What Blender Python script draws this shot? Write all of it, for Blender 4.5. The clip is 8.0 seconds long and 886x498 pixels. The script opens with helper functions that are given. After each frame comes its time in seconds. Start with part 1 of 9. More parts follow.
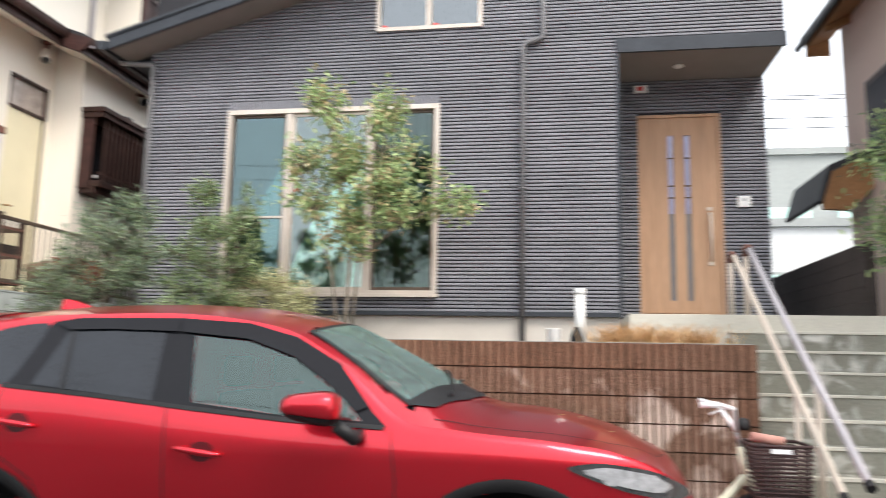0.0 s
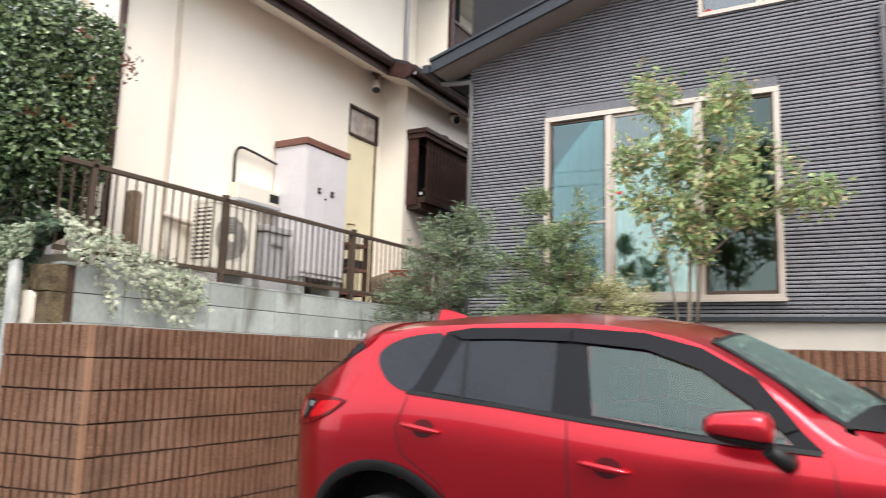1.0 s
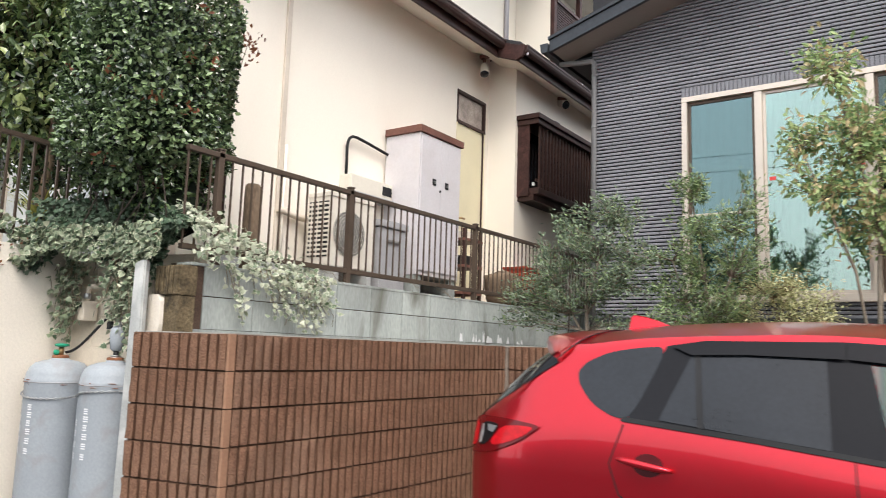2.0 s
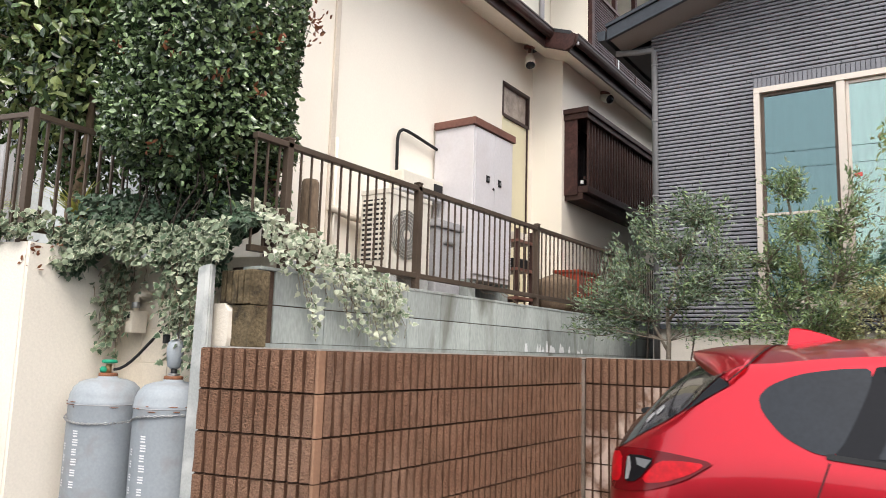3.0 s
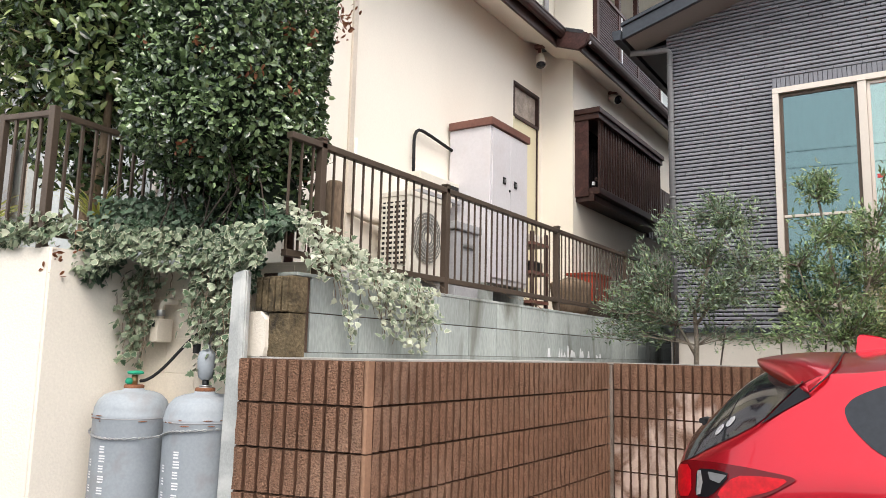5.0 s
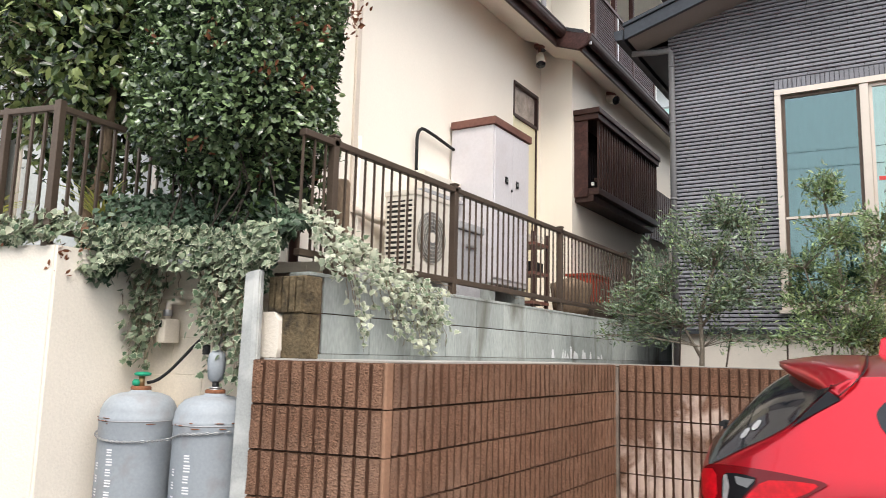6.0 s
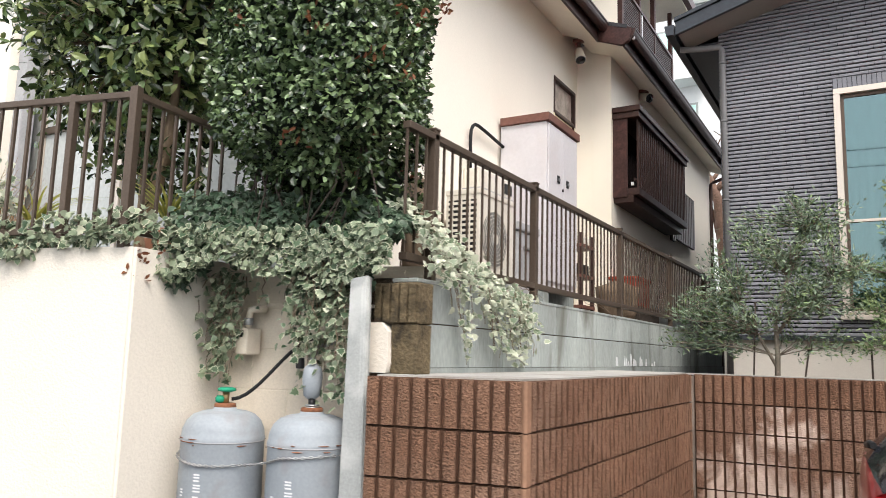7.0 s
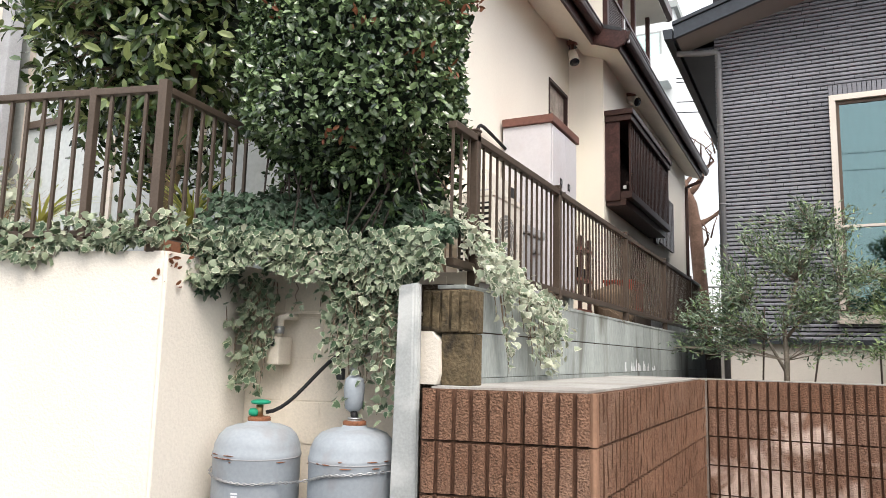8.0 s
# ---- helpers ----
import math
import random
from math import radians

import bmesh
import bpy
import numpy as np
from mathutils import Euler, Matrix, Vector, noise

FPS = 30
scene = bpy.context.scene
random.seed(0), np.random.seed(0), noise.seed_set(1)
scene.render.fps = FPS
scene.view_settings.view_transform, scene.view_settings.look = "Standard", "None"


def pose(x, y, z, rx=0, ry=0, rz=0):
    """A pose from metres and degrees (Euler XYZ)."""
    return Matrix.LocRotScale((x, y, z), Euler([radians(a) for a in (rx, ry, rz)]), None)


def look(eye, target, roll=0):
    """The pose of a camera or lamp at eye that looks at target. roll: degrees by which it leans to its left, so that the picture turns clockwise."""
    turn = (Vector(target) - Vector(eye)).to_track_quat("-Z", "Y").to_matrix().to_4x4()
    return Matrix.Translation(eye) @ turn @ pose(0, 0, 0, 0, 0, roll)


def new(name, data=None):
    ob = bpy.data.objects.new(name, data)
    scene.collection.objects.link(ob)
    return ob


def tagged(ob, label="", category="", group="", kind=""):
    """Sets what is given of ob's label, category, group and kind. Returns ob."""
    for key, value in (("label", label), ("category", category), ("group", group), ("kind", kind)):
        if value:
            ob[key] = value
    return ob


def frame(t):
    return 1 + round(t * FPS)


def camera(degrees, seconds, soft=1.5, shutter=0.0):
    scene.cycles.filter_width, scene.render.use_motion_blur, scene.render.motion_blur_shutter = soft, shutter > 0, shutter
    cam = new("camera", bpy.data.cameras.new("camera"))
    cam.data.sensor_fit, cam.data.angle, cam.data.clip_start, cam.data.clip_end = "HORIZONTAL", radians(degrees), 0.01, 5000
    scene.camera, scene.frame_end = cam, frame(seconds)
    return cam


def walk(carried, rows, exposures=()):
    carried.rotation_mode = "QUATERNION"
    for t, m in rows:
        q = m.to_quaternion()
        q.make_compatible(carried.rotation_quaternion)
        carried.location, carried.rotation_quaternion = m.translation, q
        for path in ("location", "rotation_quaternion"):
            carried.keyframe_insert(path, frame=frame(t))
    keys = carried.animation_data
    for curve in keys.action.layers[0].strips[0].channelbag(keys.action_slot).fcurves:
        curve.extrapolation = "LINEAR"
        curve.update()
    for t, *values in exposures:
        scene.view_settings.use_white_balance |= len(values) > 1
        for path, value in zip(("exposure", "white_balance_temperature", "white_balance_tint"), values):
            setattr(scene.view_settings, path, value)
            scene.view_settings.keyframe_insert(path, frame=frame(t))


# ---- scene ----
cam = camera(61.7, 8.0, soft=0.75, shutter=0.45)
PATH = [
    (0, (0.016, 0.187, 1.406), (-0.3, 2.141, 1.698), 1.1),
    (0.4, (-0.13, 0.147, 1.411), (-0.78, 2.015, 1.707), 1.3),
    (0.5, (-0.185, 0.148, 1.416), (-0.913, 1.988, 1.709), 1.4),
    (1, (-0.592, 0.209, 1.421), (-1.589, 1.919, 1.709), 1.8),
    (1.5, (-1.034, 0.377, 1.457), (-2.142, 2.019, 1.73), 1.9),
    (2, (-1.504, 0.428, 1.503), (-2.641, 2.052, 1.772), 1.9),
    (3.3, (-2.477, 0.584, 1.57), (-3.592, 2.221, 1.847), 1.7),
    (3.5, (-2.547, 0.602, 1.576), (-3.661, 2.24, 1.853), 1.7),
    (4, (-2.677, 0.532, 1.57), (-3.78, 2.176, 1.852), 1.6),
    (4.5, (-2.669, 0.499, 1.574), (-3.768, 2.146, 1.856), 1.5),
    (5.8, (-2.756, 0.47, 1.603), (-3.805, 2.149, 1.883), 1.4),
    (6, (-2.834, 0.46, 1.593), (-3.882, 2.14, 1.874), 1.5),
    (6.5, (-3.186, 0.497, 1.619), (-4.217, 2.188, 1.897), 1.6),
    (7, (-3.556, 0.393, 1.647), (-4.553, 2.104, 1.926), 1.6),
    (7.5, (-3.833, 0.39, 1.658), (-4.78, 2.128, 1.94), 1.5),
    (8, (-3.98, 0.312, 1.678), (-4.872, 2.079, 1.961), 1.4),
]
walk(cam, [(t, look(eye, target, roll)) for t, eye, target, roll in PATH],
     exposures=((0, 1.06), (0.6, 1.0), (1.5, 0.90), (2.5, 0.82), (8, 0.86)))

# ---- world and sun ----
world = bpy.data.worlds.new("world")
scene.world = world
world.use_nodes = True
wn, wl = world.node_tree.nodes, world.node_tree.links
wn.clear()
sky = wn.new("ShaderNodeTexSky")
sky.sky_type, sky.sun_disc = 'NISHITA', False
sky.sun_elevation, sky.sun_rotation = radians(52), radians(135)
sky.dust_density, sky.air_density = 6.0, 1.0
sky_back = wn.new("ShaderNodeBackground")
sky_back.inputs[1].default_value = 0.06
cloud_back = wn.new("ShaderNodeBackground")
cloud_back.inputs[0].default_value = (0.94, 0.97, 1.0, 1)
cloud_back.inputs[1].default_value = 0.85
sky_add = wn.new("ShaderNodeAddShader")
sky_out = wn.new("ShaderNodeOutputWorld")
wl.new(sky.outputs[0], sky_back.inputs[0])
wl.new(sky_back.outputs[0], sky_add.inputs[0])
wl.new(cloud_back.outputs[0], sky_add.inputs[1])
wl.new(sky_add.outputs[0], sky_out.inputs[0])
sun = new("sun", bpy.data.lights.new("sun", 'SUN'))
sun.data.energy, sun.data.angle, sun.data.color = 1.3, radians(25), (1.0, 0.97, 0.93)
sun.matrix_world = look((6, -7, 12), (0, 0, 0))

# ---- materials ----
def shade(name, color, rough=0.6, metal=0.0, vary=0.12, scale=3.0, fine=60.0, bump=0.15, bump_dist=0.003,
          tint=None, stain=0.0, stain_scale=1.5, stain_color=(0.1, 0.09, 0.08), coat=0.0, spec=0.22, obj=0.0, stretch=(1, 1, 1), grain=0.0, island=0.0, rise=None, damp=0.0, damp_color=(0.05, 0.04, 0.03)):
    """A node material: base colour that varies at two scales, stains of their own shape, fine relief."""
    m = bpy.data.materials.new(name)
    m.use_nodes = True
    n, l = m.node_tree.nodes, m.node_tree.links
    p = n["Principled BSDF"]
    p.inputs["Roughness"].default_value = rough
    p.inputs["Metallic"].default_value = metal
    p.inputs["Coat Weight"].default_value = coat
    p.inputs["Coat Roughness"].default_value = 0.04
    p.inputs["Specular IOR Level"].default_value = spec
    geo = n.new("ShaderNodeNewGeometry")
    mp = n.new("ShaderNodeMapping")
    mp.inputs["Scale"].default_value = stretch
    l.new(geo.outputs["Position"], mp.inputs["Vector"])

    def noise_tex(sc, detail=4.0, src=mp.outputs[0]):
        t = n.new("ShaderNodeTexNoise")
        t.inputs["Scale"].default_value, t.inputs["Detail"].default_value = sc, detail
        l.new(src, t.inputs["Vector"])
        return t
    big, small = noise_tex(scale), noise_tex(fine, 3.0)
    ramp = n.new("ShaderNodeMapRange")
    ramp.inputs["From Min"].default_value, ramp.inputs["From Max"].default_value = 0.25, 0.75
    ramp.inputs["To Min"].default_value, ramp.inputs["To Max"].default_value = 1 - vary, 1 + vary
    l.new(big.outputs["Fac"], ramp.inputs["Value"])
    ramp2 = n.new("ShaderNodeMapRange")
    ramp2.inputs["From Min"].default_value, ramp2.inputs["From Max"].default_value = 0.25, 0.75
    ramp2.inputs["To Min"].default_value, ramp2.inputs["To Max"].default_value = 1 - (grain or vary * 0.8), 1 + (grain or vary * 0.8)
    l.new(small.outputs["Fac"], ramp2.inputs["Value"])
    mul = n.new("ShaderNodeMath")
    mul.operation = 'MULTIPLY'
    l.new(ramp.outputs[0], mul.inputs[0])
    l.new(ramp2.outputs[0], mul.inputs[1])
    last = mul.outputs[0]
    if obj:
        info = n.new("ShaderNodeObjectInfo")
        r3 = n.new("ShaderNodeMapRange")
        r3.inputs["To Min"].default_value, r3.inputs["To Max"].default_value = 1 - obj, 1 + obj
        l.new(info.outputs["Random"], r3.inputs["Value"])
        mul3 = n.new("ShaderNodeMath")
        mul3.operation = 'MULTIPLY'
        l.new(last, mul3.inputs[0])
        l.new(r3.outputs[0], mul3.inputs[1])
        last = mul3.outputs[0]
    if island:
        r4 = n.new("ShaderNodeMapRange")
        r4.inputs["To Min"].default_value, r4.inputs["To Max"].default_value = 1 - island, 1 + island
        l.new(geo.outputs["Random Per Island"], r4.inputs["Value"])
        mul4 = n.new("ShaderNodeMath")
        mul4.operation = 'MULTIPLY'
        l.new(last, mul4.inputs[0])
        l.new(r4.outputs[0], mul4.inputs[1])
        last = mul4.outputs[0]
    base = n.new("ShaderNodeRGB")
    base.outputs[0].default_value = (*color, 1)
    src = base.outputs[0]
    if tint:
        mixc = n.new("ShaderNodeMixRGB")
        mixc.inputs[1].default_value, mixc.inputs[2].default_value = (*color, 1), (*tint, 1)
        tn = noise_tex(scale * 2.3, 5.0)
        l.new(tn.outputs["Fac"], mixc.inputs[0])
        src = mixc.outputs[0]
    sc = n.new("ShaderNodeVectorMath")
    sc.operation = 'SCALE'
    l.new(src, sc.inputs[0])
    l.new(last, sc.inputs["Scale"])
    out = sc.outputs[0]
    if stain:
        st = noise_tex(stain_scale, 8.0)
        st.inputs["Distortion"].default_value = 0.6
        cut = n.new("ShaderNodeMapRange")
        cut.inputs["From Min"].default_value, cut.inputs["From Max"].default_value = 0.53, 0.66
        cut.inputs["To Max"].default_value = stain
        level = st.outputs["Fac"]
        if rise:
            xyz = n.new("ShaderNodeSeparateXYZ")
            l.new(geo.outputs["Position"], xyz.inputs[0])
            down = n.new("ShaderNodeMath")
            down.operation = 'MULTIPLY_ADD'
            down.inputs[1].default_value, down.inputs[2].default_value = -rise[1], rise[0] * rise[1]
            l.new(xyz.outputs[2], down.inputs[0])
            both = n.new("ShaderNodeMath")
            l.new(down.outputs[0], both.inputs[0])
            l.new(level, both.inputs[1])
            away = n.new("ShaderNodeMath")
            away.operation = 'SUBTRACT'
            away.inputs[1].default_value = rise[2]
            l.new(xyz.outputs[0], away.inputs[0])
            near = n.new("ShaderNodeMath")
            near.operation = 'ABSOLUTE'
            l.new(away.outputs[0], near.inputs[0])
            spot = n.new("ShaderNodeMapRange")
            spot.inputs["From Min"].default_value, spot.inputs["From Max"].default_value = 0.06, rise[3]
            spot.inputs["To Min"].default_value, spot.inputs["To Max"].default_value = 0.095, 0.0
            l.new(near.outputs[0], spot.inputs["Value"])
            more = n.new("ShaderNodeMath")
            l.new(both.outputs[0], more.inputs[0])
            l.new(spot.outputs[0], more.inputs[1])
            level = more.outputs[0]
        l.new(level, cut.inputs["Value"])
        mixs = n.new("ShaderNodeMixRGB")
        mixs.inputs[2].default_value = (*stain_color, 1)
        l.new(cut.outputs[0], mixs.inputs[0])
        l.new(out, mixs.inputs[1])
        out = mixs.outputs[0]
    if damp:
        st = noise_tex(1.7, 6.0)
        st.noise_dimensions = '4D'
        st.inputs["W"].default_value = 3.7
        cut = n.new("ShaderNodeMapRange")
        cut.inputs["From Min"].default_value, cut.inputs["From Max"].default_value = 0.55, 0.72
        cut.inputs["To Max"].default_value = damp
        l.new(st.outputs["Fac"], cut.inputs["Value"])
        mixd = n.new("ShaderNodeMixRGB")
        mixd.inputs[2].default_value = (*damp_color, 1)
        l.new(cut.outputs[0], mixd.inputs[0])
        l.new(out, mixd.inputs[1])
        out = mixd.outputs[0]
    l.new(out, p.inputs["Base Color"])
    if bump:
        b = n.new("ShaderNodeBump")
        b.inputs["Strength"].default_value, b.inputs["Distance"].default_value = bump, bump_dist
        l.new(small.outputs["Fac"], b.inputs["Height"])
        l.new(b.outputs[0], p.inputs["Normal"])
    return m


def leafy(name, dark, light, rough=0.45, glow=0.25, spec=0.3, bias=1.0):
    """Leaves: each leaf of a mesh takes its own shade between two greens, and lets some light through."""
    m = bpy.data.materials.new(name)
    m.use_nodes = True
    n, l = m.node_tree.nodes, m.node_tree.links
    p = n["Principled BSDF"]
    p.inputs["Roughness"].default_value = rough
    p.inputs["Specular IOR Level"].default_value = spec
    geo = n.new("ShaderNodeNewGeometry")
    mix = n.new("ShaderNodeMixRGB")
    mix.inputs[1].default_value, mix.inputs[2].default_value = (*dark, 1), (*light, 1)
    power = n.new("ShaderNodeMath")
    power.operation = 'POWER'
    power.inputs[1].default_value = bias
    l.new(geo.outputs["Random Per Island"], power.inputs[0])
    l.new(power.outputs[0], mix.inputs[0])
    l.new(mix.outputs[0], p.inputs["Base Color"])
    tr = n.new("ShaderNodeBsdfTranslucent")
    l.new(mix.outputs[0], tr.inputs[0])
    ms = n.new("ShaderNodeMixShader")
    ms.inputs[0].default_value = glow
    l.new(p.outputs[0], ms.inputs[1])
    l.new(tr.outputs[0], ms.inputs[2])
    l.new(ms.outputs[0], n["Material Output"].inputs[0])
    return m


def pane_glass(name, tint, ior=1.5, rough=0.0, drops=0.0, sheen=(1, 1, 1), drop_haze=0.0):
    """Thin tinted glass: sees through, and mirrors by Fresnel, under an optional painted haze."""
    m = bpy.data.materials.new(name)
    m.use_nodes = True
    n, l = m.node_tree.nodes, m.node_tree.links
    n.remove(n["Principled BSDF"])
    tr = n.new("ShaderNodeBsdfTransparent")
    tr.inputs[0].default_value = (*tint, 1)
    gl = n.new("ShaderNodeBsdfGlossy")
    gl.inputs["Roughness"].default_value = rough
    gl.inputs[0].default_value = (*sheen, 1)
    fr = n.new("ShaderNodeFresnel")
    fr.inputs[0].default_value = ior
    ms = n.new("ShaderNodeMixShader")
    l.new(fr.outputs[0], ms.inputs[0])
    l.new(tr.outputs[0], ms.inputs[1])
    l.new(gl.outputs[0], ms.inputs[2])
    if drops:
        vor = n.new("ShaderNodeTexNoise")
        vor.inputs["Scale"].default_value = drops
        geo = n.new("ShaderNodeNewGeometry")
        l.new(geo.outputs["Position"], vor.inputs["Vector"])
        b = n.new("ShaderNodeBump")
        b.inputs["Strength"].default_value, b.inputs["Distance"].default_value = 0.35, 0.002
        l.new(vor.outputs["Fac"], b.inputs["Height"])
        l.new(b.outputs[0], gl.inputs["Normal"])
    last = ms.outputs[0]
    if drop_haze:
        # Pale diffuse haze painted on, for light that the drops scatter.
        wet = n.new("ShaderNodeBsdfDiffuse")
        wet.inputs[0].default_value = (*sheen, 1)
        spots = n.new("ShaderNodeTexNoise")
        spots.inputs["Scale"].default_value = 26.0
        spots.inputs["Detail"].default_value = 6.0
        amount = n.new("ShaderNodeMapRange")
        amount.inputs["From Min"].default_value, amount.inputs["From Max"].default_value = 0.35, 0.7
        amount.inputs["To Min"].default_value, amount.inputs["To Max"].default_value = drop_haze * 0.5, drop_haze * 1.6
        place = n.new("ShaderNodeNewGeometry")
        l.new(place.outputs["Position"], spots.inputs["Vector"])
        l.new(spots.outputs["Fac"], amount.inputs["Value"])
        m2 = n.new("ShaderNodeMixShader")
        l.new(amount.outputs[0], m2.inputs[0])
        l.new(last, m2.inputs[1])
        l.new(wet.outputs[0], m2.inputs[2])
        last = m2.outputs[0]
    l.new(last, n["Material Output"].inputs[0])
    return m


